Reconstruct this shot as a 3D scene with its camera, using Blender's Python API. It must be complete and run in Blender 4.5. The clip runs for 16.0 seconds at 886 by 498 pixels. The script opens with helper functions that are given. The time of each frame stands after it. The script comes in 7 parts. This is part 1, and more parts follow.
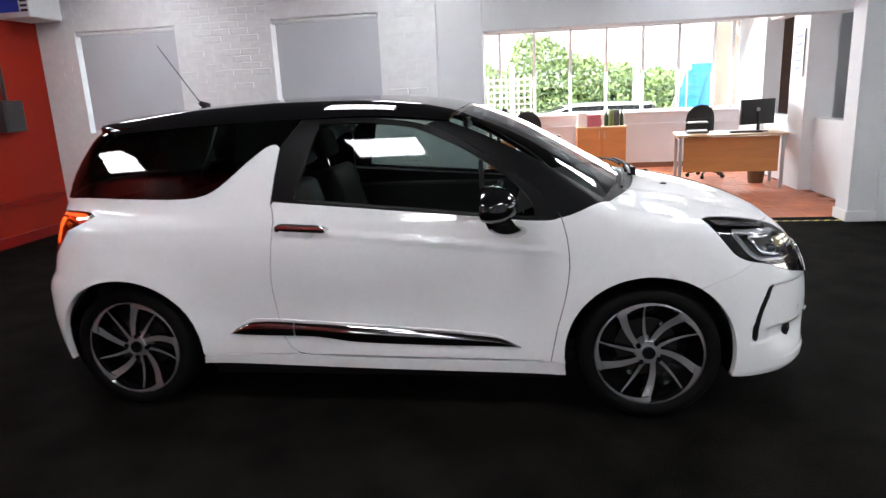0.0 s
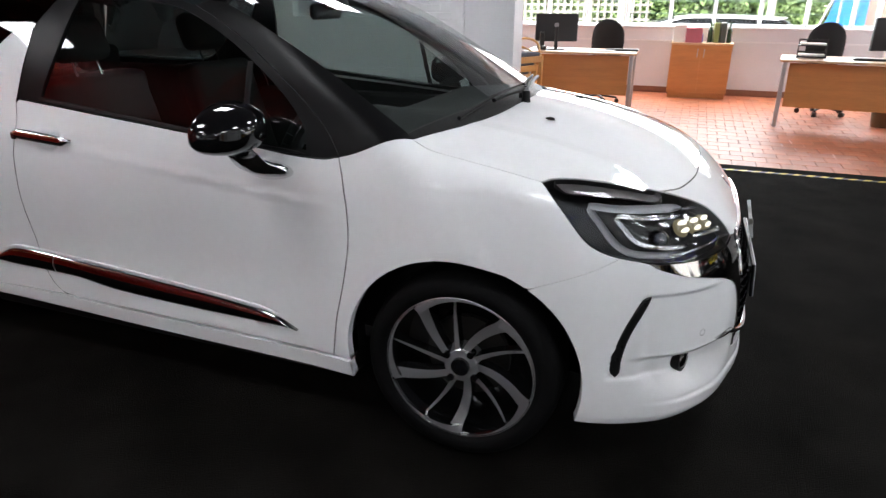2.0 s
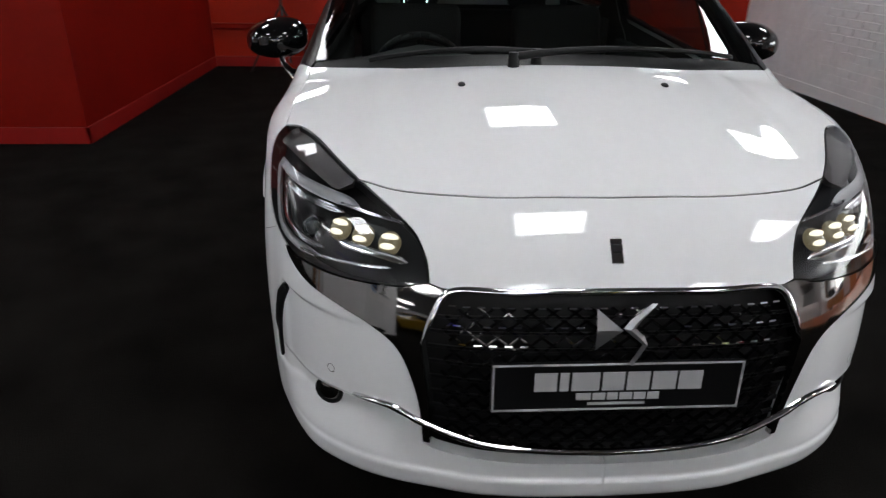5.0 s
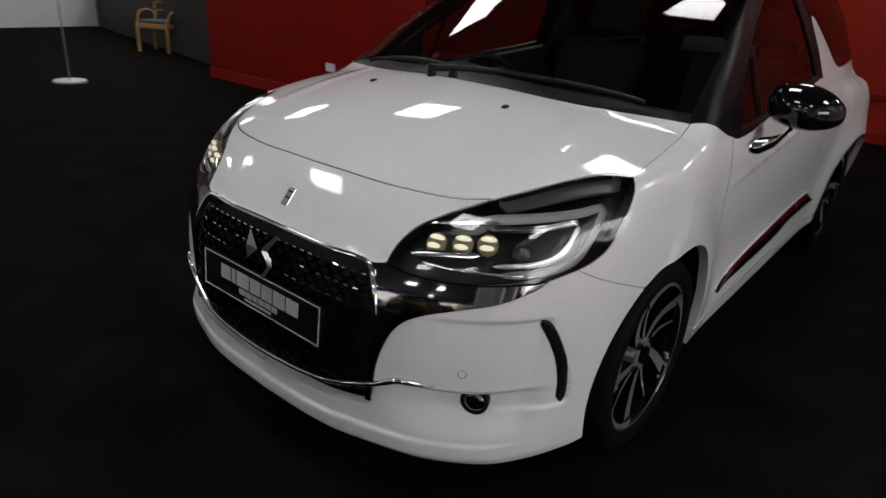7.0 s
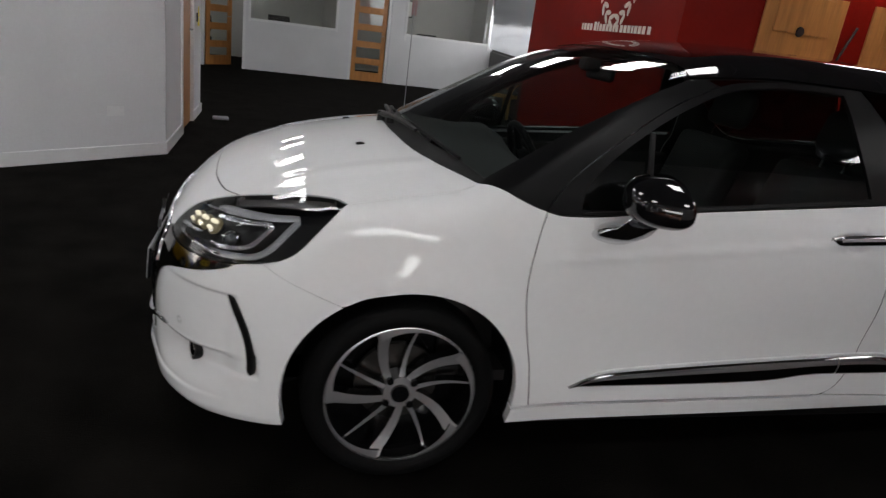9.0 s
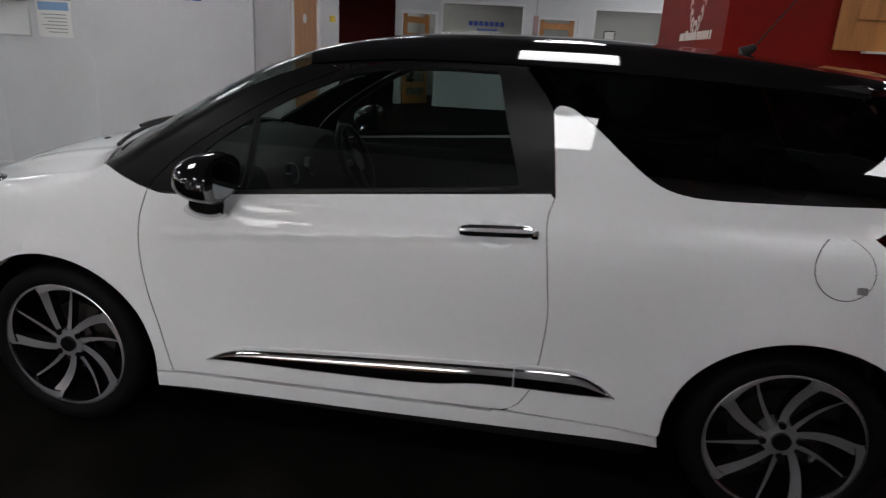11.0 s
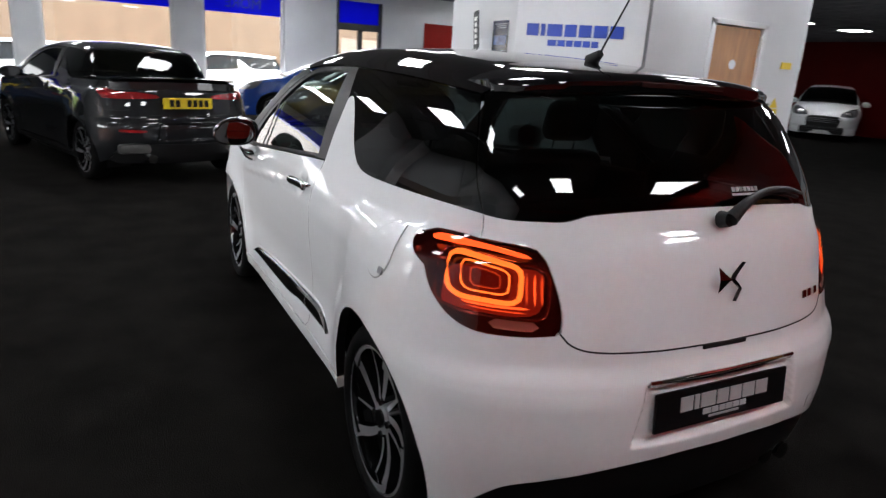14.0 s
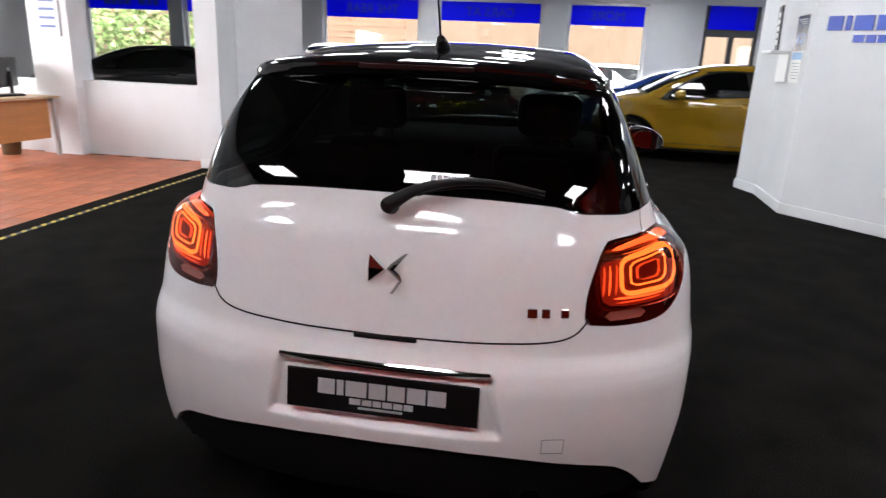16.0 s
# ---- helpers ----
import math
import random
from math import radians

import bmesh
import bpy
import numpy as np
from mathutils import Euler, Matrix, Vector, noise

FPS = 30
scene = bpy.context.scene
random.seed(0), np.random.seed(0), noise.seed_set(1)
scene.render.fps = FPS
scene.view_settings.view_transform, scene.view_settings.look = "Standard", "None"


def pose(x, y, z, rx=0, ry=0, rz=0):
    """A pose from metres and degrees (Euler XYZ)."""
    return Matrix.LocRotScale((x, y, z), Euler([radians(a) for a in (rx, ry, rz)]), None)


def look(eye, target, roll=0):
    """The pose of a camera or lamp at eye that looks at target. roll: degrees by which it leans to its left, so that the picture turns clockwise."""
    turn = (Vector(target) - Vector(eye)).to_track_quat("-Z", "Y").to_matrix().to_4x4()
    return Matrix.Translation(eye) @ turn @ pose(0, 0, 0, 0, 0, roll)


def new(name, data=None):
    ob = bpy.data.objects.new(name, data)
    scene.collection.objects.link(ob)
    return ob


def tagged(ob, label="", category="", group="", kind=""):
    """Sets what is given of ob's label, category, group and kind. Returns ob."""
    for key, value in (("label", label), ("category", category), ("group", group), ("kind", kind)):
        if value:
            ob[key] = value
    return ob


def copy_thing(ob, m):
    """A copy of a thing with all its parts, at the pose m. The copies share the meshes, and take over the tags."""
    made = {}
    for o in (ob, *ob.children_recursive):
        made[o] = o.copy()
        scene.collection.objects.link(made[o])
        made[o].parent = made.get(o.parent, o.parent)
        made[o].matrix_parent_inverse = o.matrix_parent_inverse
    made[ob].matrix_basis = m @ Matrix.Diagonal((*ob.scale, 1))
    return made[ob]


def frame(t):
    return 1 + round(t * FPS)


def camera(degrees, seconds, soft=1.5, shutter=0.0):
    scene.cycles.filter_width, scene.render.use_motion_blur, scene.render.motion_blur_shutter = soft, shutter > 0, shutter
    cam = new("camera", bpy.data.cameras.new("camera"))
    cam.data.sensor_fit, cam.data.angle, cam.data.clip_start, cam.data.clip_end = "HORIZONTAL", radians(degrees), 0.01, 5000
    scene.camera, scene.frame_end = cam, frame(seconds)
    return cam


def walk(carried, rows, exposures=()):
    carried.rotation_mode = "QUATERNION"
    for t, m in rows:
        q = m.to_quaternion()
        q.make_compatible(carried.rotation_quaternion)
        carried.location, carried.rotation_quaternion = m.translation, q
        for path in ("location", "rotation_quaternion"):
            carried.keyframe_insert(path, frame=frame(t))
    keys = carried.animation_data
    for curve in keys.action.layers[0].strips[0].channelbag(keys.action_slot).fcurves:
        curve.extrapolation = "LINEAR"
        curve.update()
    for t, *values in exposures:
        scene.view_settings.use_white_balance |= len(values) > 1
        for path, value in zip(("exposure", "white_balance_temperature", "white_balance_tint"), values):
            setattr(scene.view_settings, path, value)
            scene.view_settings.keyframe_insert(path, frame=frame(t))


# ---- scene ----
cam = camera(68.70, 16.0, soft=1.35, shutter=0.3)
walk(cam, [
    (0.0, pose(0.757, -3.555, 1.469, 76.42, 2.63, 8.04)),
    (0.5, pose(0.956, -3.272, 1.430, 74.56, 1.82, 7.88)),
    (1.0, pose(1.145, -2.950, 1.408, 72.10, 1.05, 10.45)),
    (1.5, pose(1.474, -2.681, 1.377, 71.02, 0.38, 15.83)),
    (2.0, pose(1.782, -2.404, 1.353, 68.89, -0.19, 20.59)),
    (2.5, pose(2.049, -2.114, 1.344, 67.01, -0.43, 28.61)),
    (3.0, pose(2.409, -1.870, 1.359, 67.01, -2.09, 40.30)),
    (3.5, pose(2.641, -1.576, 1.347, 65.23, -2.74, 50.17)),
    (4.0, pose(2.871, -1.230, 1.331, 65.27, -3.13, 61.45)),
    (6.3, look((3.167, 0.709, 1.3), (1.502, -0.018, 0.463), 2.5)),
    (6.5, look((3.104, 0.885, 1.309), (1.475, 0.091, 0.463), 4.2)),
    (7, look((2.953, 1.368, 1.323), (1.519, 0.205, 0.554), 3.7)),
    (7.5, look((2.748, 1.734, 1.358), (1.47, 0.355, 0.678), 6.3)),
    (8, look((2.436, 2.031, 1.399), (1.415, 0.452, 0.717), 6.1)),
    (8.5, look((2.078, 2.355, 1.4), (1.357, 0.615, 0.727), 7.1)),
    (9, look((1.633, 2.504, 1.398), (1.128, 0.678, 0.756), 7.7)),
    (9.5, pose(1.194, 2.598, 1.419, 72.54, -6.84, 169.54)),
    (10.0, pose(0.672, 2.695, 1.430, 73.03, -6.30, 175.51)),
    (12.5, pose(-1.935, 2.476, 1.424, 73.09, -0.15, 214.03)),
    (13.0, pose(-2.324, 2.206, 1.412, 73.39, -1.65, 223.19)),
    (13.5, pose(-2.684, 1.890, 1.406, 74.50, -2.32, 233.02)),
    (14.0, pose(-2.938, 1.494, 1.404, 74.16, -3.61, 243.21)),
    (14.5, pose(-3.128, 1.047, 1.418, 72.97, -2.44, 253.16)),
    (15.0, pose(-3.315, 0.572, 1.437, 73.23, -1.83, 262.62)),
    (15.5, pose(-3.344, 0.088, 1.428, 72.82, -2.14, 270.20)),
    (16.0, pose(-3.340, -0.382, 1.422, 73.37, -2.38, 279.63)),
], exposures=[(t, e, 6700 if 6 < t < 11 else 6380, 11 if 6 < t < 11 else 10) for t, e in ((0, 2.35), (2.5, 2.12), (4, 2.08), (6.5, 1.05), (7, 1.05), (7.5, 1.22), (9, 1.22), (10, 0.96), (12.5, 1.9), (14, 2.15), (15, 2.5), (16, 2.5))])


# ---- overcast daylight outside, lit panels inside ----
world = bpy.data.worlds.new("sky")
scene.world = world
world.use_nodes = True
wn, wl = world.node_tree.nodes, world.node_tree.links
sky = wn.new("ShaderNodeTexSky")
sky.sky_type, sky.sun_disc, sky.sun_elevation, sky.sun_rotation = "NISHITA", False, radians(48), radians(228)
pale = wn.new("ShaderNodeHueSaturation")
pale.inputs["Saturation"].default_value = .25
wl.new(sky.outputs[0], pale.inputs["Color"]), wl.new(pale.outputs[0], wn["Background"].inputs[0])
wn["Background"].inputs[1].default_value = 0.15
sun = new("sun", bpy.data.lights.new("sun", "SUN"))
sun.data.energy, sun.data.angle, sun.data.color = 5.0, radians(12), (1.0, .97, .93)
sun.matrix_world = look((-20, -18, 30), (0, 0, 0))


def sky_window(name, eye, target, w, h, power):
    """The sky's light coming in through a window's opening."""
    a = new(name, bpy.data.lights.new(name, "AREA"))
    a.data.shape, a.data.size, a.data.size_y, a.data.energy, a.data.color = "RECTANGLE", w, h, power, (.98, .99, 1)
    a.matrix_world = look(eye, target)


sky_window("office_window_light", (.9, 8.50, 1.72), (.9, 5, -.9), 6.4, 1.4, 90)
sky_window("street_window_light", (12.9, 1.2, 1.4), (5, 1.2, -3.6), 11.0, 2.0, 50)
sky_window("yard_window_light", (-2.68, -10.4, 1.7), (-1.7, -10.57, 1.55), 8.4, 1.3, 42)


# ---- materials ----
def material(name, color, rough=.5, metal=0.0, coat=0.0, bump=0.0, scale=20.0, vary=0.0, vary_scale=2.0, spec=.5, stretch=(1, 1, 1), ramp_at=(.45, 1.0)):
    """A painted or natural surface: colour varied at two scales, roughness varied, fine relief."""
    m = bpy.data.materials.new(name)
    m.use_nodes = True
    n, l = m.node_tree.nodes, m.node_tree.links
    b = n["Principled BSDF"]
    b.inputs["Base Color"].default_value = (*color, 1)
    b.inputs["Roughness"].default_value, b.inputs["Metallic"].default_value = rough, metal
    b.inputs["Coat Weight"].default_value, b.inputs["Coat Roughness"].default_value = coat, .02
    b.inputs["Specular IOR Level"].default_value = spec
    if vary or bump:
        co = n.new("ShaderNodeTexCoord")
        mp = n.new("ShaderNodeMapping")
        mp.inputs["Scale"].default_value = stretch
        l.new(co.outputs["Object"], mp.inputs[0])
        fine, broad = n.new("ShaderNodeTexNoise"), n.new("ShaderNodeTexNoise")
        fine.inputs["Scale"].default_value, fine.inputs["Detail"].default_value = scale, 6
        broad.inputs["Scale"].default_value, broad.inputs["Detail"].default_value = vary_scale, 4
        l.new(mp.outputs[0], fine.inputs[0]), l.new(mp.outputs[0], broad.inputs[0])
        if vary:
            mix = n.new("ShaderNodeMath")
            mix.operation = "MULTIPLY_ADD"
            l.new(fine.outputs[0], mix.inputs[0])
            mix.inputs[1].default_value = .45
            l.new(broad.outputs[0], mix.inputs[2])
            ramp = n.new("ShaderNodeValToRGB")
            ramp.color_ramp.elements[0].position, ramp.color_ramp.elements[1].position = ramp_at
            ramp.color_ramp.elements[0].color = (*[c * (1 - vary) for c in color], 1)
            ramp.color_ramp.elements[1].color = (*[min(1, c * (1 + vary)) for c in color], 1)
            l.new(mix.outputs[0], ramp.inputs[0]), l.new(ramp.outputs[0], b.inputs["Base Color"])
        if bump:
            bp = n.new("ShaderNodeBump")
            bp.inputs["Strength"].default_value, bp.inputs["Distance"].default_value = min(1, bump * 20), .004
            l.new(fine.outputs[0], bp.inputs["Height"]), l.new(bp.outputs[0], b.inputs["Normal"])
    return m


def glow(name, color, strength):
    m = bpy.data.materials.new(name)
    m.use_nodes = True
    b = m.node_tree.nodes["Principled BSDF"]
    b.inputs["Base Color"].default_value = (*[c * .05 for c in color], 1)
    b.inputs["Emission Color"].default_value, b.inputs["Emission Strength"].default_value = (*color, 1), strength
    return m


def glass(name, tint, rough=0.0, shine=.055):
    """Sheet glass: clear or tinted through, with a mirror on top."""
    m = bpy.data.materials.new(name)
    m.use_nodes = True
    n, l = m.node_tree.nodes, m.node_tree.links
    n.remove(n["Principled BSDF"])
    clear, gloss, mix, tilt = n.new("ShaderNodeBsdfTransparent"), n.new("ShaderNodeBsdfGlossy"), n.new("ShaderNodeMixShader"), n.new("ShaderNodeLayerWeight")
    clear.inputs[0].default_value, gloss.inputs["Roughness"].default_value = (*tint, 1), rough
    tilt.inputs["Blend"].default_value = .5
    power, fres = n.new("ShaderNodeMath"), n.new("ShaderNodeMath")
    power.operation, power.inputs[1].default_value = "POWER", 5.0
    fres.operation, fres.inputs[1].default_value, fres.inputs[2].default_value = "MULTIPLY_ADD", .985 - shine, shine
    l.new(tilt.outputs["Facing"], power.inputs[0]), l.new(power.outputs[0], fres.inputs[0])
    l.new(fres.outputs[0], mix.inputs[0]), l.new(clear.outputs[0], mix.inputs[1]), l.new(gloss.outputs[0], mix.inputs[2])
    l.new(mix.outputs[0], n["Material Output"].inputs[0])
    return m


# ---- building kit ----
def box(bm, x0, y0, z0, x1, y1, z1, m=None):
    vs = bmesh.ops.create_cube(bm, size=1)["verts"]
    t = Matrix.Translation(((x0 + x1) / 2, (y0 + y1) / 2, (z0 + z1) / 2)) @ Matrix.Diagonal((abs(x1 - x0), abs(y1 - y0), abs(z1 - z0), 1))
    bmesh.ops.transform(bm, matrix=(m @ t) if m else t, verts=vs)
    return vs


def rod(bm, a, b, r, r2=None, seg=12):
    a, b = Vector(a), Vector(b)
    vs = bmesh.ops.create_cone(bm, cap_ends=True, segments=seg, radius1=r, radius2=r if r2 is None else r2, depth=(b - a).length)["verts"]
    bmesh.ops.transform(bm, matrix=Matrix.Translation((a + b) / 2) @ (b - a).to_track_quat("Z", "Y").to_matrix().to_4x4(), verts=vs)
    return vs


def bevelled(bm, w, seg=2):
    bmesh.ops.bevel(bm, geom=[e for e in bm.edges if len(e.link_faces) == 2 and e.calc_face_angle(0) > .5], offset=w, segments=seg, affect="EDGES", profile=.5)
    return bm


def tube(bm, pts, radii, seg=10):
    """One bent bar along points, its thickness given at each."""
    prev = None
    n = len(pts)
    for i, p in enumerate(pts):
        p = Vector(p)
        d = (Vector(pts[min(i + 1, n - 1)]) - Vector(pts[max(i - 1, 0)])).normalized()
        u = d.orthogonal().normalized() if prev is None else (u - d * u.dot(d)).normalized()
        v = d.cross(u)
        row = [bm.verts.new(p + (u * math.cos(a) + v * math.sin(a)) * radii[i]) for a in np.linspace(0, 2 * math.pi, seg, endpoint=False)]
        if prev:
            for k in range(seg):
                bm.faces.new((prev[k], prev[(k + 1) % seg], row[(k + 1) % seg], row[k]))
        else:
            bm.faces.new(row[::-1])
        prev = row
    bm.faces.new(prev)
    bmesh.ops.recalc_face_normals(bm, faces=bm.faces)


def part(name, bm, mat, parent=None, label="", smooth=None):
    """Links a bmesh as one mesh object under a thing."""
    me = bpy.data.meshes.new(name)
    bm.to_mesh(me)
    bm.free()
    if smooth:
        me.shade_smooth()
        me.set_sharp_from_angle(angle=radians(smooth))
    for q in mat if isinstance(mat, (list, tuple)) else (mat,):
        me.materials.append(q)
    ob = new(name, me)
    ob.parent = parent
    return tagged(ob, label)


def thing(name, label, category, at=None, group=""):
    ob = new(name)
    ob.empty_display_size = .1
    if at is not None:
        ob.matrix_world = at
    return tagged(ob, label, category, group)


def slab(name, x0, y0, z0, x1, y1, z1, mat, bevel=0.0, parent=None, label="", m=None):
    bm = bmesh.new()
    box(bm, x0, y0, z0, x1, y1, z1, m)
    if bevel:
        bevelled(bm, bevel)
    return part(name, bm, mat, parent, label)


white_wall = material("white paint on plaster", (.65, .66, .68), .7, bump=.012, scale=50, vary=.05)
brick_white = material("white painted brick", (.72, .73, .74), .55, bump=.14, scale=16, vary=.07, vary_scale=4)
red_wall = material("red painted boards", (.205, .0065, .003), .45, bump=.006, scale=30, vary=.10, spec=.15)
orange_red = material("orange red board", (.31, .016, .005), .45, bump=.006, scale=30, vary=.10, spec=.2)
carpet = material("charcoal carpet", (.0060, .0054, .0048), .95, bump=.05, scale=190, vary=.62, vary_scale=3.4, spec=.03, ramp_at=(.50, .95))
ceil_mat = material("grey white ceiling tile", (.17, .175, .185), .85, bump=.02, scale=120, vary=.05)
terracotta = material("terracotta tile", (.40, .125, .055), .48, bump=.012, scale=30, vary=.22, vary_scale=3)
grout = material("dark grout", (.16, .08, .05), .9, bump=.02, scale=80, vary=.2)
skirting_white = material("white gloss skirting", (.72, .73, .74), .35, bump=.004, scale=30, vary=.04)
oak = material("oak veneer", (.44, .19, .055), .35, bump=.012, scale=14, vary=.22, vary_scale=3, stretch=(6, 6, .7))
beech = material("beech laminate", (.52, .23, .075), .35, bump=.006, scale=10, vary=.12, vary_scale=2, stretch=(1, 1, 7))
panel_light = glow("lit ceiling panel", (.97, .985, 1), 6.0)
blind_cloth = material("grey roller blind", (.50, .52, .56), .8, bump=.01, scale=200, vary=.03)
grey_steel = material("grey painted steel", (.34, .35, .37), .4, metal=.4, bump=.004, scale=60, vary=.06)
pane_glass = glass("window pane", (.94, .96, .95))
office_glass = glass("thin office pane", (.95, .96, .95), shine=.012)
def see_through(name, color, share=.5):
    """Thin cloth or film that lets light through."""
    m = bpy.data.materials.new(name)
    m.use_nodes = True
    n, l = m.node_tree.nodes, m.node_tree.links
    n.remove(n["Principled BSDF"])
    thin, face, both = n.new("ShaderNodeBsdfTranslucent"), n.new("ShaderNodeBsdfDiffuse"), n.new("ShaderNodeMixShader")
    thin.inputs[0].default_value, face.inputs[0].default_value, both.inputs[0].default_value = (*color, 1), (*color, 1), 1 - share
    l.new(thin.outputs[0], both.inputs[1]), l.new(face.outputs[0], both.inputs[2]), l.new(both.outputs[0], n["Material Output"].inputs[0])
    return m


blue_print = see_through("blue banner film", (.035, .04, .85), .7)
sign_blue = material("blue sign letters", (.02, .06, .42), .35)
asphalt = material("asphalt", (.06, .06, .062), .9, bump=.04, scale=90, vary=.25)
H = 3.0


def structure(name, *a, **k):
    return tagged(slab(name, *a, **k), kind="structure")


def prism(name, pts, z0, z1, mat):
    bm = bmesh.new()
    f = bm.faces.new([bm.verts.new((x, y, z0)) for x, y in pts])
    r = bmesh.ops.extrude_face_region(bm, geom=[f])
    bmesh.ops.translate(bm, vec=(0, 0, z1 - z0), verts=[v for v in r["geom"] if isinstance(v, bmesh.types.BMVert)])
    bmesh.ops.recalc_face_normals(bm, faces=bm.faces)
    return tagged(part(name, bm, mat), kind="structure")


def skirt_run(pts, h=.11, t=.018):
    """A skirting board along a line of wall, on its left side."""
    for (x0, y0), (x1, y1) in zip(pts[:-1], pts[1:]):
        a, b = Vector((x0, y0, 0)), Vector((x1, y1, 0))
        d = (b - a).normalized()
        m = Matrix(((d.x, -d.y, 0, x0), (d.y, d.x, 0, y0), (0, 0, 1, 0), (0, 0, 0, 1)))
        bm = bmesh.new()
        box(bm, -t * .5, .0, 0.001, (b - a).length + t * .5, t, h, m)
        tagged(part("baseboard", bevelled(bm, .004), skirting_white), kind="structure")


# ground outside, showroom floor, ceiling with its grid
structure("ground", -300, -300, -.35, 300, 300, -.12, asphalt)
structure("floor", -6, -21, -.10, 13.2, 3.72, 0, carpet)
structure("floor_east", 4.6, 3.72, -.10, 13.2, 10, -.001, carpet)
structure("floor_north", 8.0, 10, -.10, 13.2, 12.4, -.001, carpet)
bm = bmesh.new()
box(bm, -6, -21, H, 13.4, 4.0, H + .1)
box(bm, 4.3, 4.0, H, 13.4, 10, H + .1)
box(bm, 8.0, 10, H, 13.4, 12.4, H + .1)
for k in range(-10, 23):
    box(bm, -2.78 + .6 * k - .012, -21, H - .008, -2.78 + .6 * k + .012, 3.7, H + .01)
for k in range(-39, 2):
    box(bm, -6, 2.95 + .6 * k - .012, H - .0095, 13.2, 2.95 + .6 * k + .012, H + .01)
tagged(part("ceiling", bm, ceil_mat), kind="structure")
for i in range(6):
    for j in range(9):
        lx, ly = -3.5 + 3.0 * i, 2.62 - 2.4 * j
        if ly < -9 and i % 2 or -12 < ly < -11 or lx > 10 and j % 2 or lx < -2 and ly < -3 and ly > -7 or (lx > 2.6 and lx < 5.2 and -6.3 < ly < -2.5):
            continue
        t = thing("ceiling_light", "square lit panel light set in the tiled ceiling", "light", Matrix.Translation((lx, ly, H - .012)), "panel lights")
        slab("frame", -.30, -.30, -.004, .30, .30, .012, skirting_white, .003, t)
        slab("diffuser", -.283, -.283, -.0075, .283, .283, -.0045, panel_light, 0, t)

# red west end and the red store that juts into the room
structure("wall_west", -5.3, -2.72, 0, -5.1, 4.0, H, orange_red)
structure("wall_west_ledge", -5.1, -2.7, .44, -5.05, 3.7, .50, red_wall, bevel=.006)
structure("wall_store_front", -5.3, -2.92, 0, -1.62, -2.72, H, red_wall)
structure("wall_store_side", -1.82, -6.1, 0, -1.62, -2.92, H, red_wall)
structure("wall_store_back", -5.0, -6.3, 0, -1.62, -6.1, H, red_wall)
skirt_red = material("red skirting", (.26, .009, .007), .35, vary=.08)
for a in ((-5.05, -2.72, 0.001, -1.60, -2.70, .12), (-1.62, -6.3, 0.001, -1.60, -2.70, .12), (-5.1, -2.7, 0.001, -5.08, 3.7, .12)):
    structure("baseboard", *a, skirt_red, bevel=.003)

# north wall of painted brick, with two windows behind roller blinds
WIN = ((-4.62, -3.36), (-2.20, -.96))
for x0, x1, z0, z1 in ((-5.3, -4.62, 0, H), (-3.36, -2.20, 0, H), (-.96, -.30, 0, H), (-4.62, -3.36, 0, 1.18), (-4.62, -3.36, 2.36, H), (-2.20, -.96, 0, 1.18), (-2.20, -.96, 2.36, H)):
    structure("wall_north", x0, 3.765, z0, x1, 4.05, z1, brick_white)
structure("wall_pier_west", -.30, 3.73, 0, .18, 4.05, H, white_wall, bevel=.006)
structure("wall_lintel", .18, 3.73, 2.08, 4.30, 4.05, H, white_wall, bevel=.006)
structure("wall_pier_east", 3.86, 3.45, 0, 4.12, 3.73, H, white_wall, bevel=.006)
structure("wall_east_return", 4.12, 3.45, 0, 4.36, 3.72, H, white_wall)
prism("wall_east_end", [(4.30, 3.44), (4.60, 2.72), (4.80, 2.80), (4.62, 3.5)], 0, H, white_wall)
skirt_run([(-.30, 3.73), (-5.1, 3.765)])
skirt_run([(.18, 3.73), (-.30, 3.73)])
skirt_run([(.18, 4.05), (.18, 3.73)])
skirt_run([(4.12, 3.45), (3.86, 3.45)])
skirt_run([(3.86, 3.45), (3.86, 3.73)])
skirt_run([(4.60, 2.72), (4.30, 3.44)])
skirt_run([(4.80, 2.80), (4.60, 2.72)])
